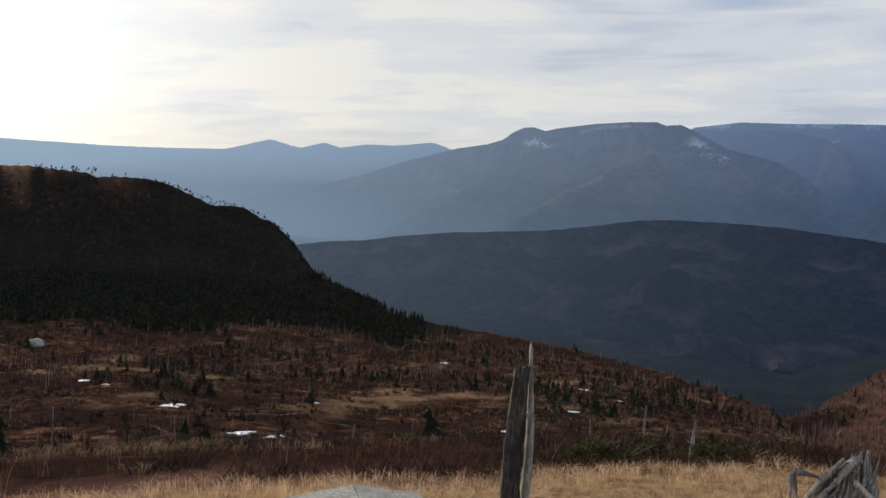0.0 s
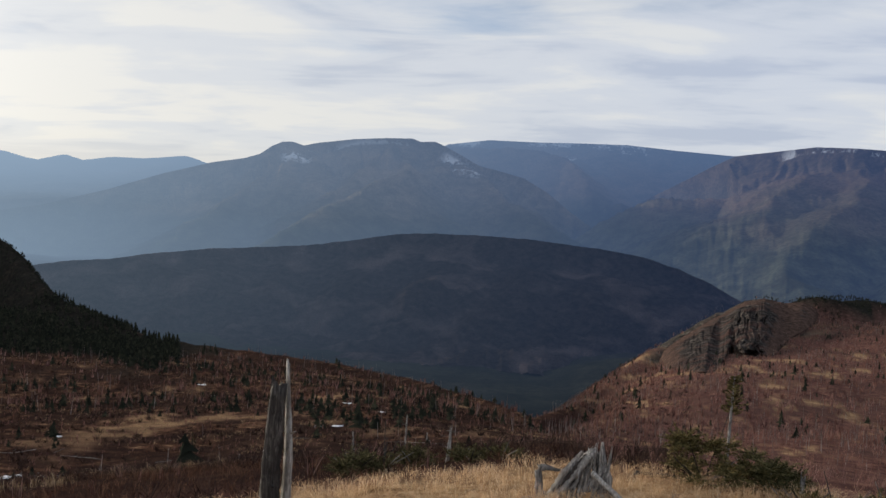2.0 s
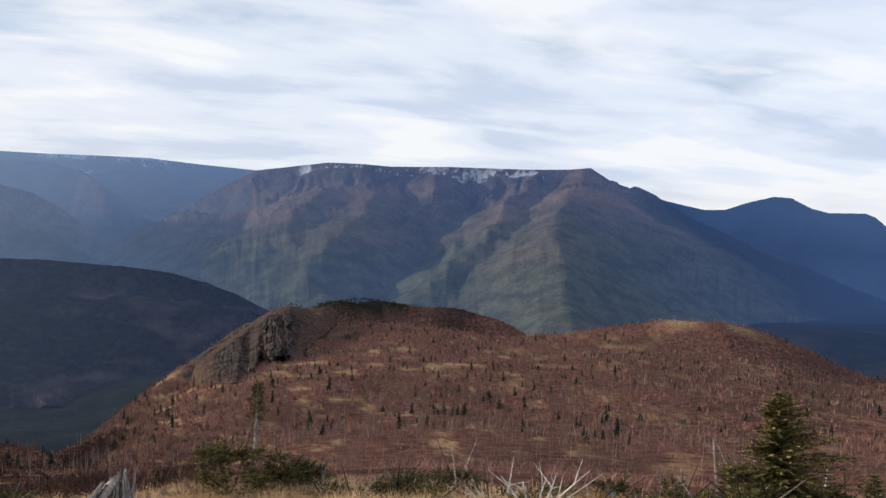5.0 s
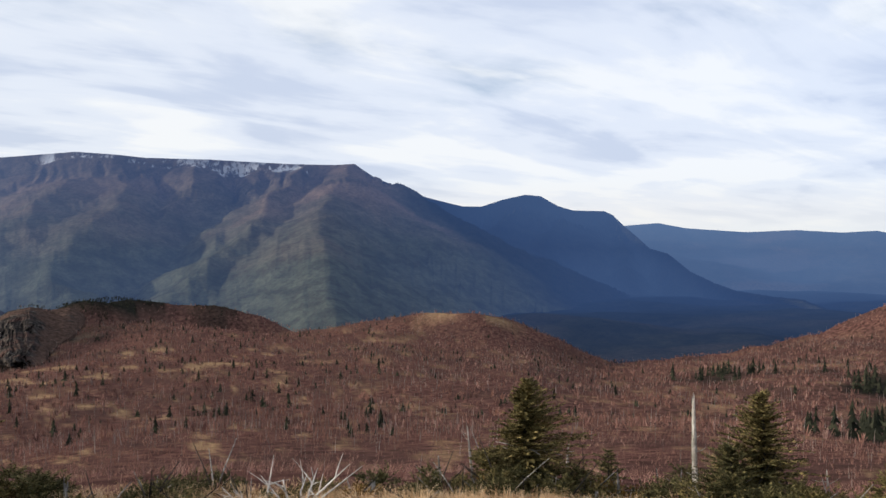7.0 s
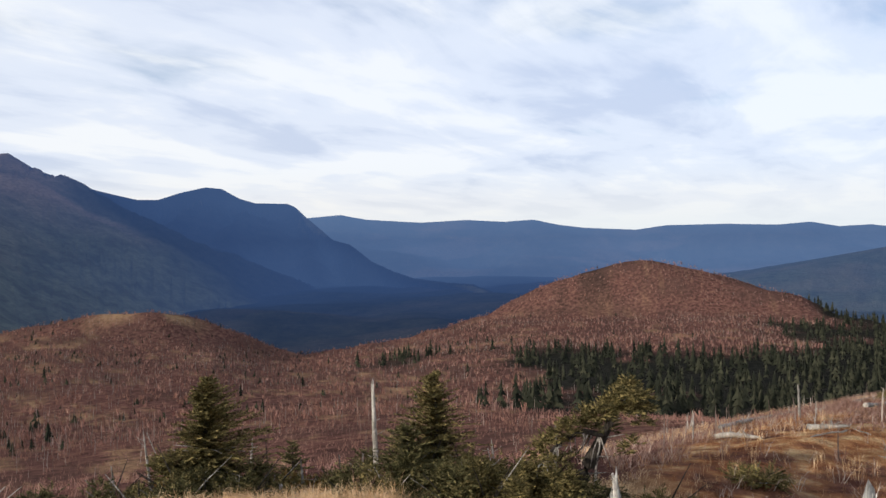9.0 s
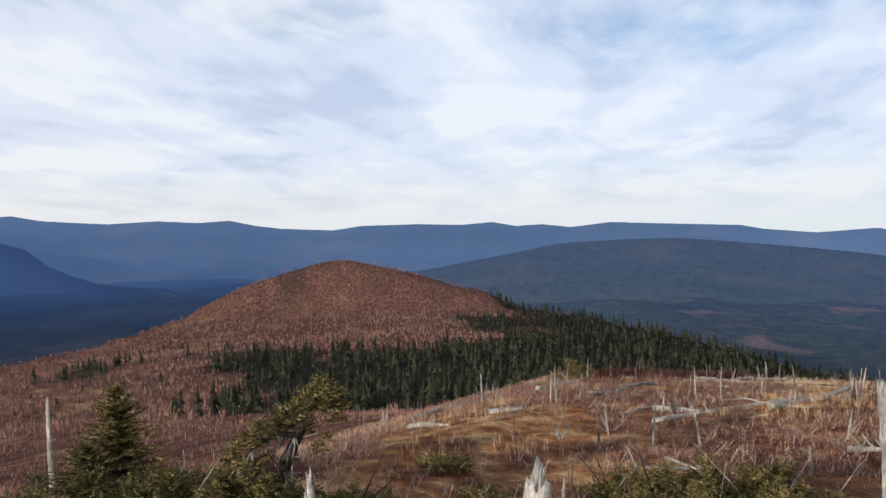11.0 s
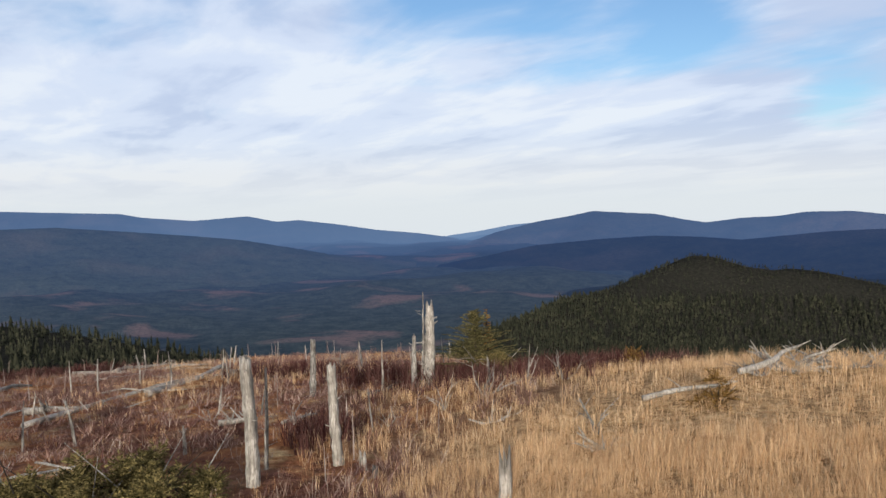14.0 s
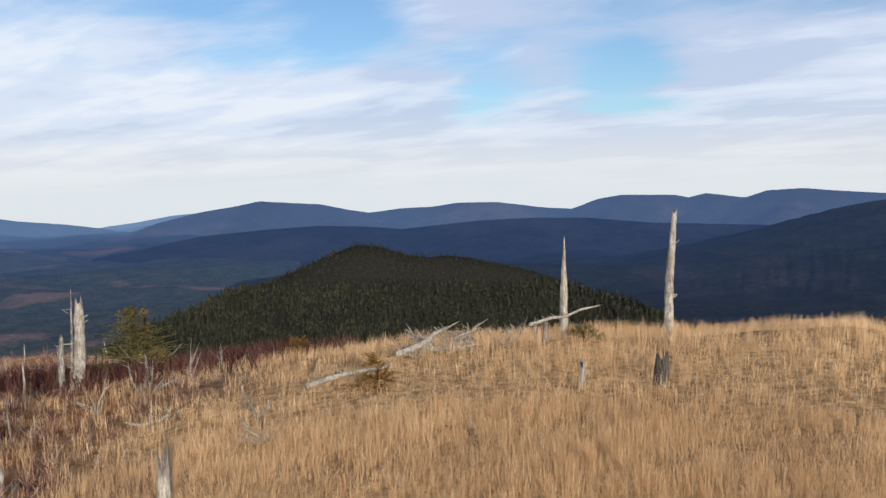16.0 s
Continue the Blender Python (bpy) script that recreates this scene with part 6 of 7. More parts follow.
def broken_stump(az, r):
    """A hollow uprooted stump: a fissured log leaning up to a jagged crown, with a crooked root and a pole."""
    ob = thing("uprooted_stump", "silvery fissured stump with a jagged broken crown and a crooked root", "stump", az, r, "", 0.04, -az)
    part("leaning_log", *limb([(-0.36, -0.15, -0.06), (-0.30, -0.12, 0.08), (-0.02, -0.05, 0.38), (0.08, -0.02, 0.50)], [0.085, 0.095, 0.085, 0.055], 19, 0.30, 3, 0.12), PALE, ob)
    part("stump", *limb([(0.26, 0.06, -0.05), (0.25, 0.06, 0.06), (0.20, 0.05, 0.34), (0.18, 0.05, 0.48)], [0.13, 0.10, 0.075, 0.05], 17, 0.27, 5, 0.16), SILVER, ob)
    # loose strips lie along the log, and splinters stand up from its broken end
    for i in range(9):
        side, u0 = -0.10 + 0.025 * i, 0.04 * (i % 4)
        a, b = np.array([-0.36 + side * 0.7 + 0.4 * u0, -0.20 + 0.01 * i, -0.02 - side * 0.6 + 0.4 * u0]), np.array([0.05 + side * 0.8, -0.10 + 0.012 * i, 0.47 - side * 0.7])
        part("strip", *limb([a, (a + b) / 2 + [0.0, -0.025, 0.012], b], [0.020, 0.026, 0.007], 7, 0.3, 30 + i), (PALE, SILVER, DARK_WOOD)[i % 3], ob)
    for i, (x, z, lean, h) in enumerate(((0.00, 0.40, 0.05, 0.17), (0.06, 0.42, 0.08, 0.20), (0.11, 0.42, 0.05, 0.23), (0.17, 0.38, 0.03, 0.26), (0.23, 0.34, -0.02, 0.24), (0.28, 0.22, 0.0, 0.22))):
        part("splinter", *limb([(x, -0.05, z - 0.12), (x + lean * 0.4, -0.04, z), (x + lean, -0.02, z + h)], [0.026, 0.020, 0.003], 8, 0.3, 6 + i), (PALE, SILVER)[i % 2], ob)
    chips = np.random.default_rng(64)
    for i in range(14):
        x, z = -0.14 + 0.034 * i, 0.16 + 0.02 * min(i, 7) + chips.uniform(-0.04, 0.04)
        part("splinter", *limb([(x - 0.05, -0.14, z - 0.2), (x, -0.12, z), (x + chips.uniform(-0.02, 0.10), -0.10, z + chips.uniform(0.12, 0.30))], [0.022, 0.020, 0.003], 7, 0.3, 80 + i), (PALE, SILVER)[i % 2], ob)
    part("root", *limb([(-0.42, -0.18, 0.02), (-0.52, -0.2, 0.08), (-0.53, -0.2, 0.22), (-0.55, -0.2, 0.34), (-0.48, -0.2, 0.36), (-0.28, -0.16, 0.33)], [0.05, 0.05, 0.042, 0.038, 0.03, 0.012], 8, 0.12, 11), SILVER, ob)
    part("root_foot", *limb([(-0.40, -0.2, 0.0), (-0.6, -0.25, 0.03), (-0.85, -0.3, 0.0)], [0.05, 0.04, 0.02], 7, 0.15, 12), SILVER, ob)
    part("pole", *limb([(0.10, -0.2, 0.34), (0.38, -0.35, 0.18), (0.62, -0.5, 0.05)], [0.03, 0.034, 0.03], 8, 0.1, 13), PALE, ob)
    return ob


def driftwood(name, label, az, r, size, seed, arms=7, mat=SILVER, category="dead wood", flat=0.55, thick=0.05):
    """Bleached roots or branches: crooked arms out of one base."""
    g = np.random.default_rng(seed)
    ob = thing(name, label, category, az, r, "", 0.04, g.uniform(0, 360))
    for i in range(arms):
        a, l = g.uniform(0, 6.28), size * g.uniform(0.45, 1.0)
        d = np.array([np.cos(a), np.sin(a), g.uniform(0.15, 1.0) / max(flat, 0.1) * 0.5])
        d /= np.linalg.norm(d)
        k1 = d * l * 0.45 + g.normal(0, 0.05, 3) * size
        k2 = d * l + g.normal(0, 0.12, 3) * size
        k1[2], k2[2] = abs(k1[2]), abs(k2[2])
        w = thick * g.uniform(0.5, 1.1) * size
        arm = part("branch", *limb([(0, 0, 0), k1 * 0.5, k1, k2], [w, w * 0.8, w * 0.55, w * 0.15], 7, 0.12, seed + i), mat, ob)
        for j in range(2):
            q = k1 + (k2 - k1) * g.uniform(0.1, 0.7)
            e = q + (d + g.normal(0, 0.6, 3)) * l * 0.25
            part("twig", *limb([q, (q + e) / 2 + [0, 0, 0.01], e], [w * 0.3, w * 0.2, w * 0.07], 5, 0.1, seed + j), mat, arm)
    return ob


def fallen_log(label, az0, r0, az1, r1, thick, seed, mat=SILVER, lift=0.05, stubs=5):
    """A fallen trunk lying from one place to another."""
    g = np.random.default_rng(seed)
    ends = []
    lift, lift1 = lift if isinstance(lift, tuple) else (lift, lift)
    for az, r, up in ((az0, r0, lift), (az1, r1, lift1)):
        x, y = by_eye(az, r)
        ends.append(np.array([x, y, land(np.array([x]), np.array([y]))[0] + up]))
    mid = (ends[0] + ends[1]) / 2
    mid[2] = max(mid[2], land(mid[:1], mid[1:2])[0] + lift * 0.8)
    ob = new("fallen_log")
    ob.location = ends[0]
    tagged(ob, label, "log", "fallen logs on the heath")
    span = ends[1] - ends[0]
    crook = np.linalg.norm(span) * 0.035
    p = [np.zeros(3), span * 0.3 + g.normal(0, crook, 3) * [1, 1, 0.3], mid - ends[0] + g.normal(0, crook, 3) * [1, 1, 0.3], span * 0.75 + g.normal(0, crook, 3) * [1, 1, 0.3], span]
    part("trunk", *limb(p, [thick * 0.5, thick * 0.46, thick * 0.40, thick * 0.33, thick * 0.18], 9, 0.13, seed, thick * 0.8), mat, ob)
    for i in range(stubs):
        u, a = g.uniform(0.2, 0.95), g.uniform(0, 6.28)
        q = (ends[1] - ends[0]) * u
        d = np.array([np.cos(a), np.sin(a), g.uniform(0.3, 1.2)]) * g.uniform(0.12, 0.30) * min(1.0, thick / 0.08)
        part("branch_stub", *limb([q, q + d * 0.6, q + d], [thick * 0.13, thick * 0.09, thick * 0.03], 5, 0.1, seed + i), mat, ob)
    return ob


def splintered_stump(label, az, r, height, thick, seed, mat=PALE, lean=(0, 0)):
    """A snapped trunk with long upright splinters."""
    g = np.random.default_rng(seed)
    ob = thing("stump", label, "stump", az, r, "broken stumps on the knoll", 0.05, g.uniform(0, 360))
    top = np.array([lean[0], lean[1], 1.0]) * height * 0.62
    part("trunk", *limb([(0, 0, -0.08), (0, 0, 0.03), top], [thick * 0.75, thick * 0.56, thick * 0.42], 11, 0.14, seed, height * 0.35), mat, ob)
    for i in range(4):
        a = g.uniform(0, 6.28)
        q = top * g.uniform(0.8, 1.0) + np.array([np.cos(a), np.sin(a), 0]) * thick * 0.3
        e = q + np.array([lean[0] + g.uniform(-0.1, 0.1), lean[1] + g.uniform(-0.1, 0.1), 1.0]) * height * g.uniform(0.15, 0.42)
        part("splinter", *limb([q - [0, 0, height * 0.1], q, e], [thick * 0.16, thick * 0.12, thick * 0.015], 5, 0.15, seed + i), mat, ob)
    return ob


# in order of bearing round the knoll
W1 = snag("thick weathered dead trunk, dark and fissured, on the grassy lip", -7.9, 8.6, 1.60, 0.165, (0.03, 0.0), DARK_WOOD, 0.8, 0.16, 2, 3)
snag("slim grey dead stem close beside a thicker trunk", -6.85, 8.75, 1.80, 0.085, (-0.01, 0.0), PALE, 0.35, 0.10, 3, 4)
snag("small bleached snag with side arms below the lip", 3.5, 14.0, 0.62, 0.05, (0.06, 0.0), PALE, 0.5, 0.05, 5, 5, stub_len=0.16)
broken_stump(12.3, 10.3).scale = (0.95, 0.95, 1.12)
fallen_log("bleached stick on the grass", 12.8, 10.0, 16.0, 9.8, 0.05, 14, SILVER, 0.03, 2)
fallen_log("thin fallen trunk along the lip", 15.5, 11.4, 20.0, 11.5, 0.06, 15, DARK_WOOD, 0.05, 4)
for k, (az, r, w, h) in enumerate(((-2.6, 12.4, 1.0, 0.38), (-0.6, 12.8, 1.0, 0.42), (1.4, 13.0, 0.9, 0.36), (5.0, 12.9, 0.8, 0.38), (7.0, 13.4, 0.7, 0.30), (24.6, 11.9, 0.6, 0.42), (30.5, 11.4, 1.0, 0.22), (34.0, 11.6, 0.9, 0.25), (44.5, 11.3, 1.0, 0.34), (48.0, 11.0, 1.1, 0.36))):
    cushion("low dark evergreen bush on the edge of the knoll", az, r, w * (0.75, 1.15, 0.6)[k % 3], h * (1.1, 0.8, 1.25)[k % 3], 40 + k, NEEDLES, "spruce_bush")
cushion("dense dark spruce bush on the edge of the knoll", 19.7, 11.5, 1.5, 0.78, 60, YELLOW_NEEDLES, "spruce_bush")
cushion("dense dark spruce bush on the edge of the knoll", 23.5, 11.6, 0.75, 0.74, 61, NEEDLES, "spruce_bush")
sap = thing("sapling", "thin bare sapling with a tuft of needles at its tip", "tree", 21.0, 12.2, "", 0.03)
part("trunk", *limb([(0, 0, 0), (0.02, 0, 0.7), (0.05, 0, 1.45)], [0.026, 0.021, 0.008], 7, 0.06, 5), SILVER, sap)
tuft = np.random.default_rng(8)
part("crown", *heap([spray(np.array([0.045, 0, 0.92 + 0.016 * i]), np.array([math.cos(i * 2.4) * 0.8, math.sin(i * 2.4) * 0.8, 0.5]), (0.10 + 0.07 * (i % 3)) * (1.1 - i / 40), 16, tuft, 0.012, 0.07) for i in range(32)]), YELLOW_NEEDLES, sap, smooth=False)
splintered_stump("small pale stub beside a bush", 25.4, 11.4, 0.42, 0.06, 21, SILVER)
driftwood("dead_bush", "bleached antler-like dead bush", 36.8, 10.4, 0.74, 22, 7, BLEACHED, "dead bush", 0.34, 0.042)
driftwood("dead_bush", "bleached antler-like dead bush", 39.4, 10.4, 0.80, 23, 7, BLEACHED, "dead bush", 0.32, 0.042)
driftwood("dead_bush", "low tangle of bleached dead twigs", 41.4, 10.2, 0.62, 24, 14, BLEACHED, "dead bush", 0.8, 0.034)
splintered_stump("short grey stub in the grass", 43.9, 10.9, 0.30, 0.075, 25, SILVER)
splintered_stump("small pale stub among bushes", 48.0, 12.4, 0.34, 0.06, 26, PALE)
conifer("dark wind-shaped young spruce on the edge of the knoll", 54.0, 11.6, 1.5, 1.45, 31, YELLOW_NEEDLES, dead=18, ragged=0.5, flag=0.3, power=0.75, density=1.9, path=[(0, 0, 0), (-0.03, 0, 0.4), (-0.05, 0.01, 0.75), (-0.03, 0.01, 1.0)])
cushion("brownish spruce bush with bare twigs in it", 51.8, 11.4, 1.3, 0.62, 62, YELLOW_NEEDLES, "spruce_bush")
cushion("dark spruce bush at the foot of a young spruce", 55.6, 11.2, 1.0, 0.5, 63, NEEDLES, "spruce_bush")
driftwood("dead_bush", "bleached dead twigs in front of a young spruce", 55.2, 10.2, 0.46, 27, 9, BLEACHED, "dead bush", 0.8, 0.028)
conifer("small flat-topped spruce behind the grass", 59.0, 13.0, 0.62, 0.85, 32, dead=3, ragged=0.5)
splintered_stump("grey stub beside fallen wood", 58.3, 10.9, 0.28, 0.05, 28, SILVER)
fallen_log("bleached fallen trunk behind the grass", 57.2, 10.7, 63.0, 10.9, 0.045, 29, SILVER, 0.03, 6)
snag("slender pale dead trunk with a pointed tip", 64.4, 13.0, 1.40, 0.078, (-0.03, 0.02), PALE, 0.55, 0.20, 5, 33)
cushion("dark evergreen bush behind a dead trunk", 63.6, 13.6, 0.8, 0.5, 64, NEEDLES, "spruce_bush")
conifer("young green spruce with dense branches", 68.2, 11.3, 1.5, 1.3, 34, YELLOW_NEEDLES, dead=8, ragged=0.5, power=0.85, density=1.8)
conifer("young green spruce beside a taller one", 66.4, 11.0, 0.85, 1.2, 35, dead=3, ragged=0.4, power=0.7, density=1.5)
cushion("yellow-green spruce bush on the edge of the knoll", 70.5, 10.9, 1.4, 0.55, 65, YELLOW_NEEDLES, "spruce_bush")
cushion("yellow-green spruce bush on the edge of the knoll", 74.2, 10.4, 1.5, 0.58, 66, YELLOW_NEEDLES, "spruce_bush")
cushion("yellow-green spruce bush on the edge of the knoll", 82.5, 10.6, 1.2, 0.36, 67, YELLOW_NEEDLES, "spruce_bush")
bent_spruce(76.6, 10.3, 36).scale = (1.05, 1.05, 1.06)
cushion("yellow-green spruce bush under a leaning spruce", 75.7, 10.0, 1.3, 0.92, 130, YELLOW_NEEDLES, "spruce_bush")
cushion("dark spruce bush under a leaning spruce", 78.6, 10.6, 0.9, 0.5, 131, NEEDLES, "spruce_bush")
cushion("dark green spruce bush beside young spruces", 67.0, 10.8, 1.2, 0.62, 132, NEEDLES, "spruce_bush")
cushion("dark green spruce bush beside young spruces", 72.3, 10.7, 1.1, 0.75, 133, YELLOW_NEEDLES, "spruce_bush")
cushion("dark spruce bush at the foot of a young spruce", 52.4, 10.9, 1.2, 0.5, 134, NEEDLES, "spruce_bush")
cushion("dark spruce bush under a leaning spruce", 77.3, 10.1, 0.9, 0.72, 135, NEEDLES, "spruce_bush")
for k, (az, r, w, h) in enumerate(((57.6, 11.2, 1.0, 0.42), (62.2, 11.0, 1.0, 0.5), (65.2, 10.6, 1.2, 0.52), (69.2, 10.3, 1.6, 0.62), (71.6, 10.2, 1.3, 0.6))):
    cushion("tangled spruce bush in front of young spruces", az, r, w, h, 136 + k, (YELLOW_NEEDLES, NEEDLES)[k % 2], "spruce_bush")
splintered_stump("pale splintered snag beside a spruce", 79.6, 8.3, 1.25, 0.13, 37, BLEACHED)
splintered_stump("pale splintered stump leaning in the heath", 94.1, 9.8, 1.10, 0.26, 38, BLEACHED, (0.22, 0.05))
snag("thin grey dead trunk at the rim of the heath", 90.9, 25.0, 0.95, 0.07, (-0.03, 0), SILVER, 0.7, 0.06, 2, 39)
for k, (az, r, w, h) in enumerate(((99.0, 12.0, 1.2, 0.36), (102.0, 10.8, 2.0, 0.66), (105.3, 10.6, 2.3, 0.88), (108.4, 11.0, 2.2, 0.88), (111.2, 11.2, 1.4, 0.46), (97.1, 32, 1.6, 0.85), (95.8, 30, 0.8, 0.4), (99.5, 27, 0.6, 0.4), (88, 13, 0.9, 0.4), (91, 11.5, 0.8, 0.35))):
    cushion("low yellow-green juniper spreading over the heath", az, r, w, h, 80 + k, YELLOW_NEEDLES)
driftwood("dead_branch", "bleached curved dead branch in a juniper", 108.6, 8.4, 0.85, 41, 2, PALE, "dead wood", 0.5, 0.06)
snag("grey dead trunk with a broken flat top", 115.1, 11.3, 1.72, 0.150, (-0.03, 0.0), PALE, 0.9, 0.10, 4, 42)
snag("slim grey dead stem leaning by a trunk", 115.9, 12.2, 1.45, 0.055, (0.03, 0.0), SILVER, 0.5, 0.08, 5, 43)
snag("pale dead trunk with a broken slanting top", 120.6, 12.0, 1.45, 0.125, (-0.045, 0.0), PALE, 0.85, 0.14, 5, 44)
snag("grey dead trunk standing in the heath", 119.0, 17.6, 1.20, 0.12, (0.03, 0), SILVER, 0.8, 0.05, 3, 45)
snag("bleached dead trunk with a ragged double top", 126.5, 17.2, 1.68, 0.20, (0.04, 0), PALE, 0.7, 0.16, 7, 46, stub_len=0.22)
snag("slim dead stem beside a bleached trunk", 126.1, 17.2, 1.95, 0.06, (0.035, 0), SILVER, 0.3, 0.1, 6, 47, stub_len=0.2)
snag("short dead stem beside a bleached trunk", 125.6, 17.4, 1.1, 0.09, (0.02, 0), SILVER, 0.7, 0.1, 2, 48)
splintered_stump("short pale stub in the grass", 122.1, 11.6, 0.36, 0.10, 49, PALE)
splintered_stump("short grey stub in the grass", 122.9, 11.2, 0.22, 0.09, 50, SILVER)
conifer("small brownish spruce with a rusty top", 129.6, 17.6, 1.45, 1.8, 51, NEEDLES, dead=7, ragged=0.5, power=0.8, density=1.5)
cushion("brownish evergreen bush at the foot of a small spruce", 130.6, 17.4, 1.7, 0.6, 79, YELLOW_NEEDLES, "spruce_bush")
conifer("tiny rusty spruce behind the heath", 130.4, 19.5, 1.5, 0.5, 52, RUST_NEEDLES, dead=2)
cushion("dark evergreen bush among red twigs", 133.5, 18.0, 1.3, 0.5, 68, NEEDLES, "spruce_bush")
cushion("rusty evergreen bush at the edge of the grass", 139.3, 17.0, 0.9, 0.55, 69, RUST_NEEDLES, "spruce_bush")
splintered_stump("white splintered stump in the grass", 131.4, 8.8, 0.78, 0.15, 53, PALE)
driftwood("dead_roots", "bleached roots lying in the grass", 130.7, 12.8, 0.52, 54, 10, PALE, "dead wood", 0.6, 0.09)
driftwood("dead_roots", "grey twisted roots lying in the grass", 137.9, 10.5, 0.50, 55, 10, PALE, "dead wood", 0.7, 0.09)
driftwood("dead_bush", "bleached dead twigs above the grass", 137.4, 11.2, 0.58, 56, 6, SILVER, "dead bush", 0.16, 0.035)
fallen_log("bleached fallen log in the grass", 140.3, 12.1, 145.9, 12.8, 0.08, 57, PALE, 0.17, 2)
fallen_log("bleached fallen log on the crest of the grass", 146.2, 13.4, 149.6, 14.6, 0.10, 58, PALE, (0.20, 0.36), 5)
driftwood("dead_roots", "pile of silvery roots on the crest", 149.2, 14.4, 0.95, 59, 16, PALE, "dead wood", 0.5, 0.07)
fallen_log("bleached pole propped near a dead trunk", 154.9, 14.6, 159.4, 15.3, 0.055, 70, PALE, (0.30, 0.56), 4)
splintered_stump("grey stubs beside a pointed dead trunk", 155.9, 14.9, 0.52, 0.10, 71, SILVER)
splintered_stump("grey stub beside a pointed dead trunk", 155.3, 15.1, 0.5, 0.06, 72, SILVER)
snag("slim pale dead trunk tapering to a point", 157.1, 15.0, 1.78, 0.125, (0.015, 0), PALE, 0.18, 0.10, 2, 73)
cushion("small olive bush at the foot of a dead trunk", 158.5, 14.8, 0.5, 0.42, 74, YELLOW_NEEDLES, "spruce_bush")
snag("tall pale dead trunk with short stubs up its side", 163.72, 16.0, 2.28, 0.155, (0.048, 0), PALE, 0.55, 0.14, 9, 75, stub_len=0.08)
splintered_stump("small white stub in the grass", 158.25, 11.5, 0.56, 0.09, 76, PALE)
splintered_stump("dark weathered stump in the grass", 163.25, 11.9, 0.62, 0.20, 77, DARK_WOOD)
cushion("brown dried bush in the grass", 144.8, 12.0, 0.5, 0.5, 78, RUST_NEEDLES, "dry_bush")

# clutter along the edge of the knoll
edge = np.random.default_rng(77)
for k in range(15):
    az, r = 24 + 40 * (k + edge.uniform(0, 0.8)) / 15, edge.uniform(10.2, 11.3)
    cushion("low tangled bush of dry twigs on the edge of the knoll", az, r, edge.uniform(0.5, 1.0), edge.uniform(0.18, 0.34), 140 + k, (YELLOW_NEEDLES, RUST_NEEDLES, NEEDLES)[k % 3], "spruce_bush")
for k in range(12):
    az, r = 15 + 52 * (k + edge.uniform(0, 0.8)) / 12, edge.uniform(9.8, 11.2)
    driftwood("dead_twigs", "small tangle of bleached dead twigs in the grass", az, r, edge.uniform(0.25, 0.5), 160 + k, 6, PALE if k % 2 else SILVER, "dead wood", 0.7, 0.03)
for k in range(10):
    az, r = 46 + 34 * (k + edge.uniform(0, 0.8)) / 10, edge.uniform(11.2, 14.0)
    snag("thin bleached dead stem behind the bushes", az, r, edge.uniform(0.45, 0.9), edge.uniform(0.025, 0.045), (edge.uniform(-0.12, 0.12), 0.0), PALE if k % 2 else SILVER, 0.4, 0.05, 4, 260 + k, stub_len=0.14)

for k, (az, r, size) in enumerate(((127.6, 14.6, 0.7), (130.2, 14.8, 0.8), (133.0, 15.2, 0.75), (135.4, 15.6, 0.6), (123.8, 14.4, 0.6), (117.8, 15.2, 0.6), (112.6, 16.5, 0.6), (99.0, 17.0, 0.7), (103.4, 18.0, 0.6), (95.8, 16.0, 0.6))):
    driftwood("dead_bush", "upright grey dead shrub among the heath", az, r, size, 300 + k, 5, SILVER if k % 2 else PALE, "dead bush", 0.16, 0.03)
for k, (az, r, size) in enumerate(((150.6, 14.7, 0.8), (151.8, 15.0, 0.6), (153.2, 15.0, 0.65), (154.2, 15.1, 0.55), (147.6, 14.0, 0.6))):
    driftwood("dead_roots", "crooked bleached branches on the crest of the grass", az, r, size, 340 + k, 7, PALE if k % 2 else SILVER, "dead wood", 0.4, 0.05)
# dead wood lying on the moor
moor = np.random.default_rng(21)
for k in range(22):
    az, r = moor.uniform(-36, 8), moor.uniform(22, 95)
    fallen_log("weathered grey trunk lying on the moor", az, r, az + moor.uniform(-5, 5), r + moor.uniform(-4, 6), moor.uniform(0.06, 0.14), 360 + k, SILVER if k % 2 else DARK_WOOD, 0.10, 5)
for k in range(16):
    az, r = moor.uniform(-38, 6), moor.uniform(26, 72)
    snag("thin grey dead trunk standing on the moor", az, r, moor.uniform(0.9, 2.6), moor.uniform(0.07, 0.12), (moor.uniform(-0.08, 0.08), 0.0), SILVER, 0.5, 0.08, 4, 390 + k, stub_len=0.2)
for k, (az, r, h) in enumerate(((-32.6, 62, 3.2), (-31.4, 66, 2.4), (-24.5, 60, 1.6), (-13.0, 80, 2.2), (-2.5, 74, 2.0))):
    conifer("dark scrubby spruce standing on the moor", az, r, h, h * 0.75, 420 + k, NEEDLES, dead=5, ragged=0.5, density=0.55)
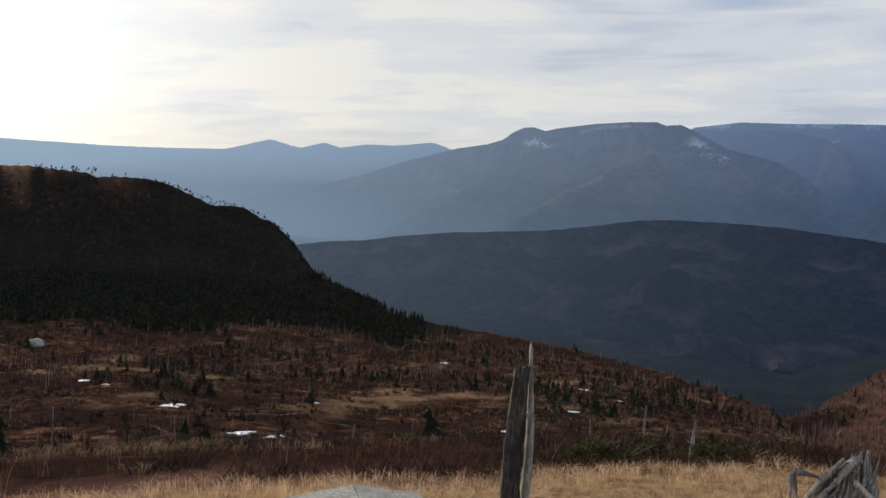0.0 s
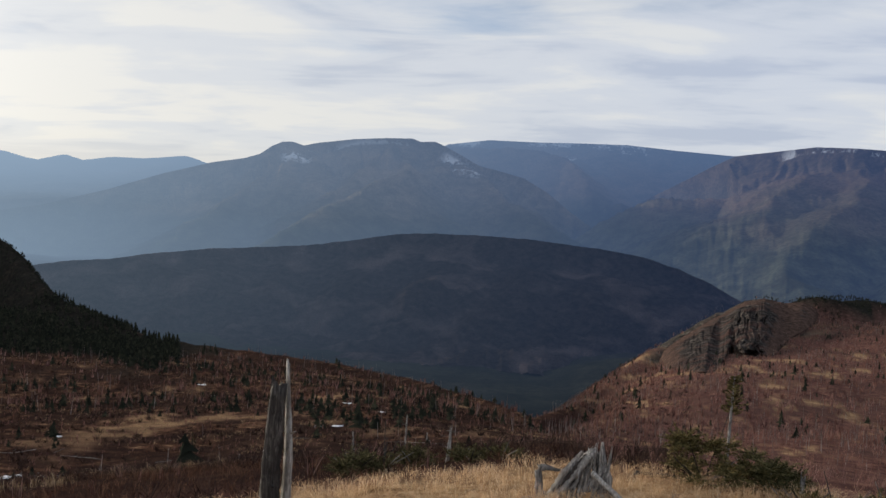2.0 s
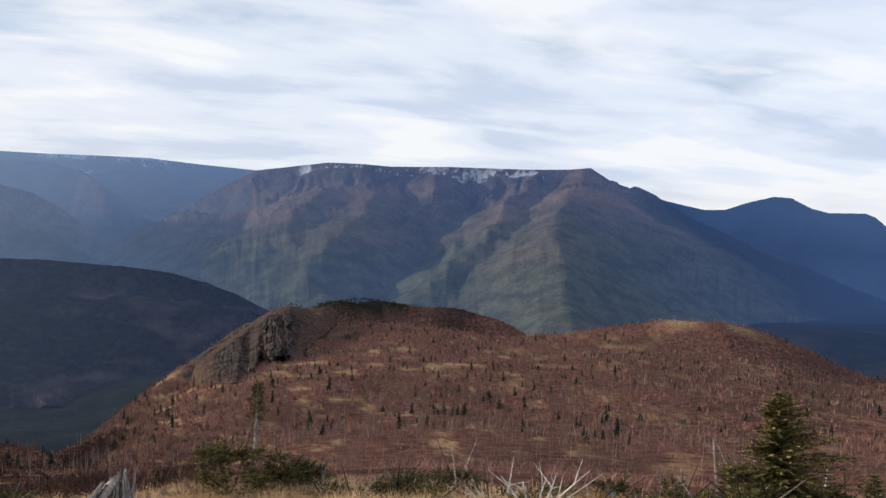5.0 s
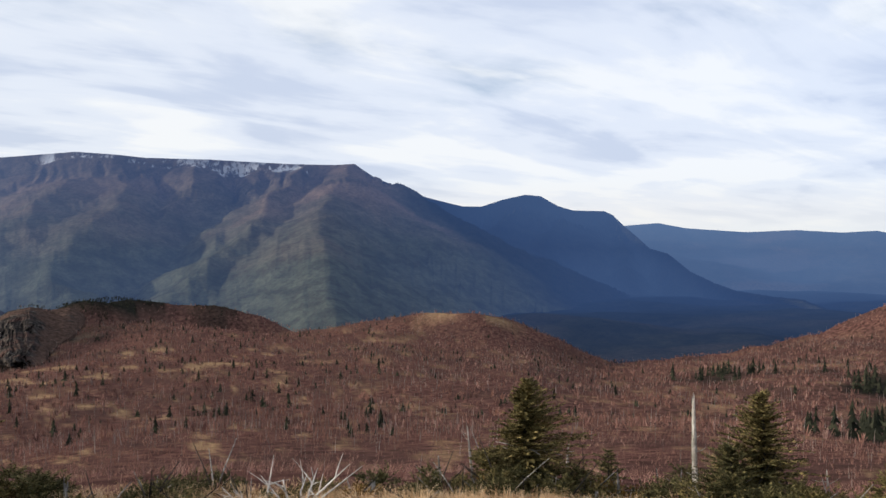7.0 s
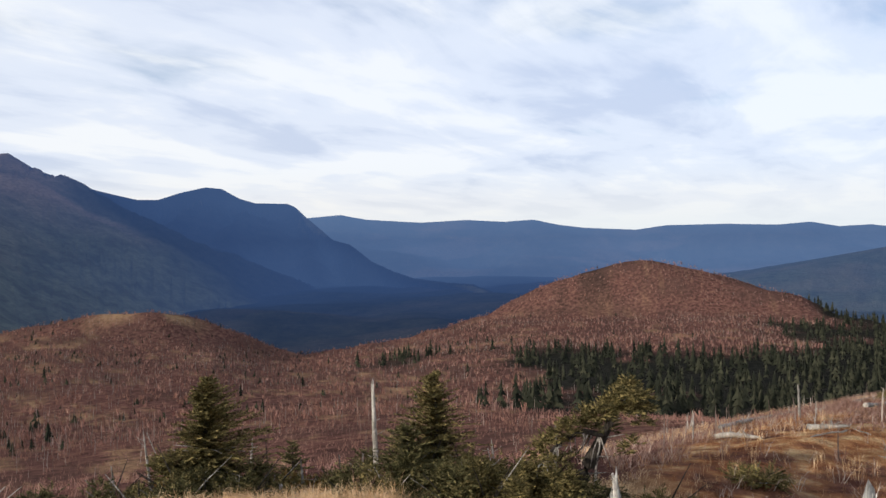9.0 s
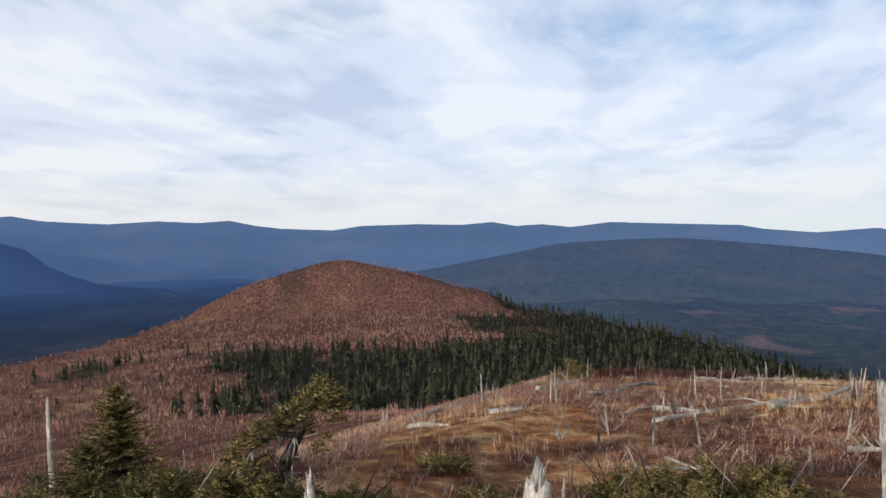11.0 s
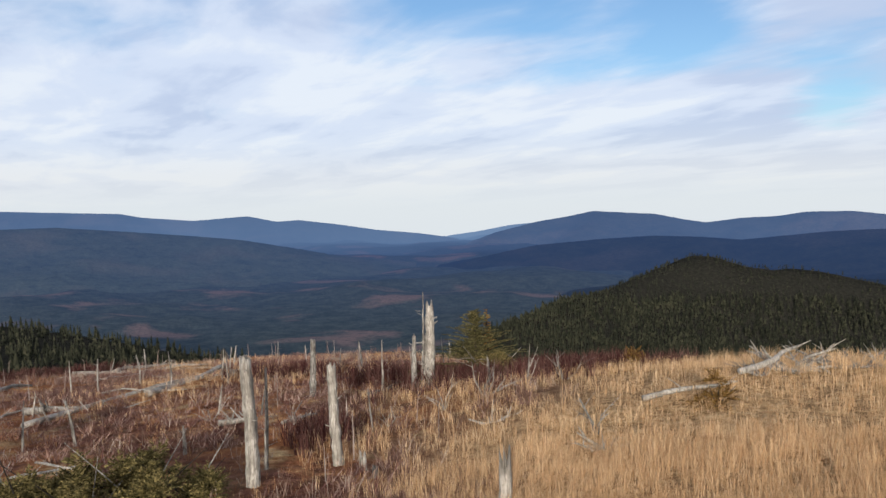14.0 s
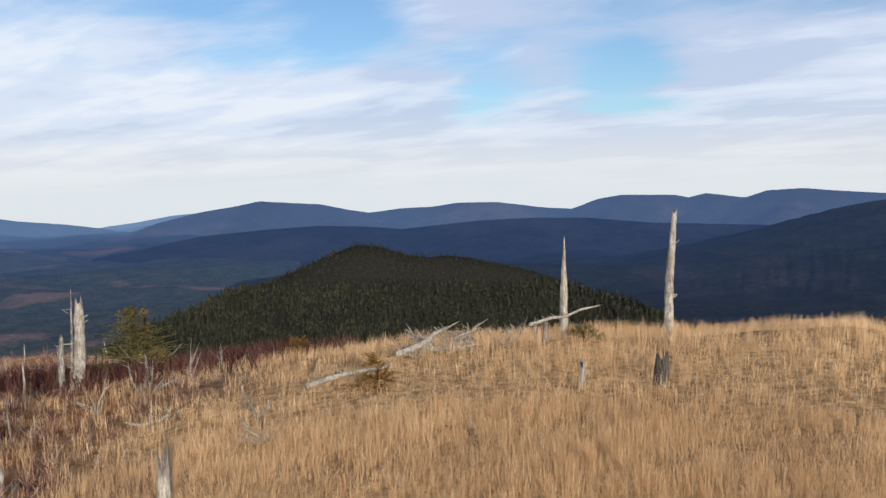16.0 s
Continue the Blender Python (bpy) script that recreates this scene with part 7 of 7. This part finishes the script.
# fallen wood on the heath
fallen_log("long bleached log lying across the heath", 101.8, 17.5, 115.4, 25.0, 0.10, 90, PALE, 0.10, 9)
fallen_log("bleached log on the rim of the heath", 94.5, 24.0, 97.5, 29.0, 0.13, 91, PALE, 0.14, 4)
fallen_log("bleached log on the far side of the heath", 104.5, 31.0, 110.0, 33.0, 0.15, 92, PALE, 0.14, 5)
for az0, r0, az1, r1, thick, seed in ((93.9, 30, 96.3, 32, 0.12, 93), (86.3, 25, 90.6, 30, 0.14, 94), (86.0, 19.5, 88.6, 17.3, 0.10, 95), (91.3, 19.2, 93.5, 19.0, 0.12, 96), (105.0, 31, 112.3, 32, 0.13, 97), (101.8, 19.2, 104.6, 19.0, 0.15, 98), (108.8, 19.8, 114.7, 29.5, 0.15, 99), (97.8, 21.8, 102.2, 26.1, 0.14, 88), (113.0, 15.8, 115.3, 15.9, 0.11, 89), (117.0, 15.0, 119.2, 15.6, 0.06, 87), (122.5, 17.0, 126.0, 18.6, 0.06, 86)):
    fallen_log("bleached broken log lying in the heath", az0, r0, az1, r1, thick, seed, PALE if seed % 2 else SILVER, 0.08, 7)
logs = np.random.default_rng(15)
for k in range(26):
    az, r = logs.uniform(86, 129), logs.uniform(13, 33)
    fallen_log("weathered stick lying in the heath", az, r, az + logs.uniform(-4, 6), r + logs.uniform(-1.5, 2.5), logs.uniform(0.02, 0.055), 100 + k, PALE if k % 3 else SILVER, 0.06, 3)
for k in range(46):
    az, r = logs.uniform(84, 131), logs.uniform(11.5, 36)
    snag("thin bleached dead stem in the heath", az, r, logs.uniform(0.35, 0.95), logs.uniform(0.025, 0.06), (logs.uniform(-0.15, 0.15), logs.uniform(-0.1, 0.1)), PALE if k % 2 else SILVER, 0.4, 0.05, 3, 200 + k, stub_len=0.12)

# by the path on the moor
def boulder(az, r, size, seed):
    bm = bmesh.new()
    bmesh.ops.create_icosphere(bm, subdivisions=4, radius=1.0)
    for v in bm.verts:
        k = 1 + 0.22 * noise.noise(v.co * 1.1 + Vector((seed, 0, 0))) + 0.06 * noise.noise(v.co * 4)
        v.co = Vector((v.co.x * 1.25, v.co.y, v.co.z * 0.75)) * k * size
    me = bpy.data.meshes.new("boulder")
    bm.to_mesh(me)
    bm.free()
    n = Nodes("pale_granite")
    g = n.noise(1.6, 6, 0.65)
    me.materials.append(n.done(n.ramp(g, (0.35, (0.16, 0.15, 0.14)), (0.6, (0.36, 0.34, 0.31))), 0.9, g, 0.6, 0.2))
    x, y = polar(az, r)
    ob = new("boulder", me)
    ob.location = (x, y, land(np.array([x]), np.array([y]))[0] + size * 0.3)
    for p in me.polygons:
        p.use_smooth = True
    return tagged(ob, "big pale granite boulder on the moor", "boulder")


boulder(-38.0, 202, 1.54, 3)


def snow_patch(az, r, length, wide, seed, material):
    """A thin leftover of snow lying on the moor."""
    gs = np.random.default_rng(seed)
    n, rings = 26, (0.0, 0.5, 0.85, 1.0)
    ang = np.linspace(0, 2 * np.pi, n, endpoint=False)
    edge = 1 + 0.35 * np.sin(ang * 3 + gs.uniform(0, 6)) * gs.uniform(0.3, 1) + 0.2 * np.sin(ang * 7 + gs.uniform(0, 6)) + gs.normal(0, 0.08, n)
    cx, cy = by_eye(az, r)
    a = math.radians(az)
    v = []
    for q in rings:
        u, w = q * edge * np.cos(ang) * length / 2, q * edge * np.sin(ang) * wide / 2
        x, y = cx + u * math.cos(a) + w * math.sin(a), cy - u * math.sin(a) + w * math.cos(a)
        z = land(x, y) + 0.05 * math.sqrt(max(0.0, 1 - q * q)) + (0.03 if q < 1 else -0.05)
        v.append(np.stack([x, y, z], -1))
    me = make_mesh("snow_patch", np.concatenate(v), grid_faces(len(rings), n, True), material)
    return tagged(new("snow_patch", me), "small leftover patch of snow on the moor", "snow", "snow patches on the moor")


def snow_material():
    n = Nodes("old_snow")
    g = n.noise(3.0, 5)
    return n.done(n.ramp(g, (0.3, (0.60, 0.63, 0.68)), (0.7, (0.80, 0.82, 0.85))), 0.6, g, 0.4, 0.1)


OLD_SNOW = snow_material()
for k, (az, r, ln, wd) in enumerate(((-30.0, 94, 1.8, 2.4), (-29.4, 95, 0.9, 1.4), (-25.7, 74, 1.7, 2.2), (-25.0, 75, 0.8, 1.2), (-23.6, 72, 1.2, 1.6), (-23.0, 73, 0.7, 1.0), (-21.9, 72, 1.3, 1.8), (-21.3, 71, 0.6, 1.0), (-19.4, 70, 1.1, 1.6), (-35.2, 129, 1.6, 2.4), (-34.0, 122, 0.9, 1.6), (-20.9, 102, 0.9, 1.6), (-11.8, 172, 1.4, 2.4), (-12.5, 190, 1.6, 2.6), (-3.2, 150, 1.4, 2.4), (-5.0, 105, 0.9, 1.2), (-3.8, 104, 1.2, 1.2), (-8.2, 80, 0.8, 1.0), (-0.9, 128, 1.0, 1.8))):
    snow_patch(az, r, ln, wd, 300 + k, OLD_SNOW)


def slab_table(az, r):
    """The ridge-topped cover of a weathered plank box near the feet of the viewer."""
    ob = thing("plank_box", "weathered grey plank box with a low ridged lid", "box", az, r, "", 0.02, 28.0)
    plank = wood_material("grey_planks", (0.20, 0.19, 0.175), (0.36, 0.345, 0.32), (0.48, 0.46, 0.43), 5.0)

    def board(name, x0, x1, y0, y1, z0, z1, rise=0.0):
        v = [(x, y, z + (rise if x == x1 else 0)) for z in (z0, z1) for x, y in ((x0, y0), (x1, y0), (x1, y1), (x0, y1))]
        f = [(0, 3, 2, 1), (4, 5, 6, 7), (0, 1, 5, 4), (1, 2, 6, 5), (2, 3, 7, 6), (3, 0, 4, 7)]
        return part(name, np.array(v, float), np.array(f), plank, ob, smooth=False)
    for i in range(4):
        board("lid_board", -0.62, -0.005, -0.5 + 0.25 * i, -0.255 + 0.25 * i, 0.46, 0.49, 0.10)
    for i in range(4):
        b = board("lid_board", 0.62, 0.005, -0.5 + 0.25 * i, -0.255 + 0.25 * i, 0.46, 0.49, 0.10)
    board("side", -0.58, 0.58, -0.47, -0.44, 0.0, 0.455)
    board("side", -0.58, 0.58, 0.44, 0.47, 0.0, 0.455)
    board("side", -0.58, -0.55, -0.44, 0.44, 0.0, 0.455)
    board("side", 0.55, 0.58, -0.44, 0.44, 0.0, 0.455)


slab_table(-17.4, 7.2)
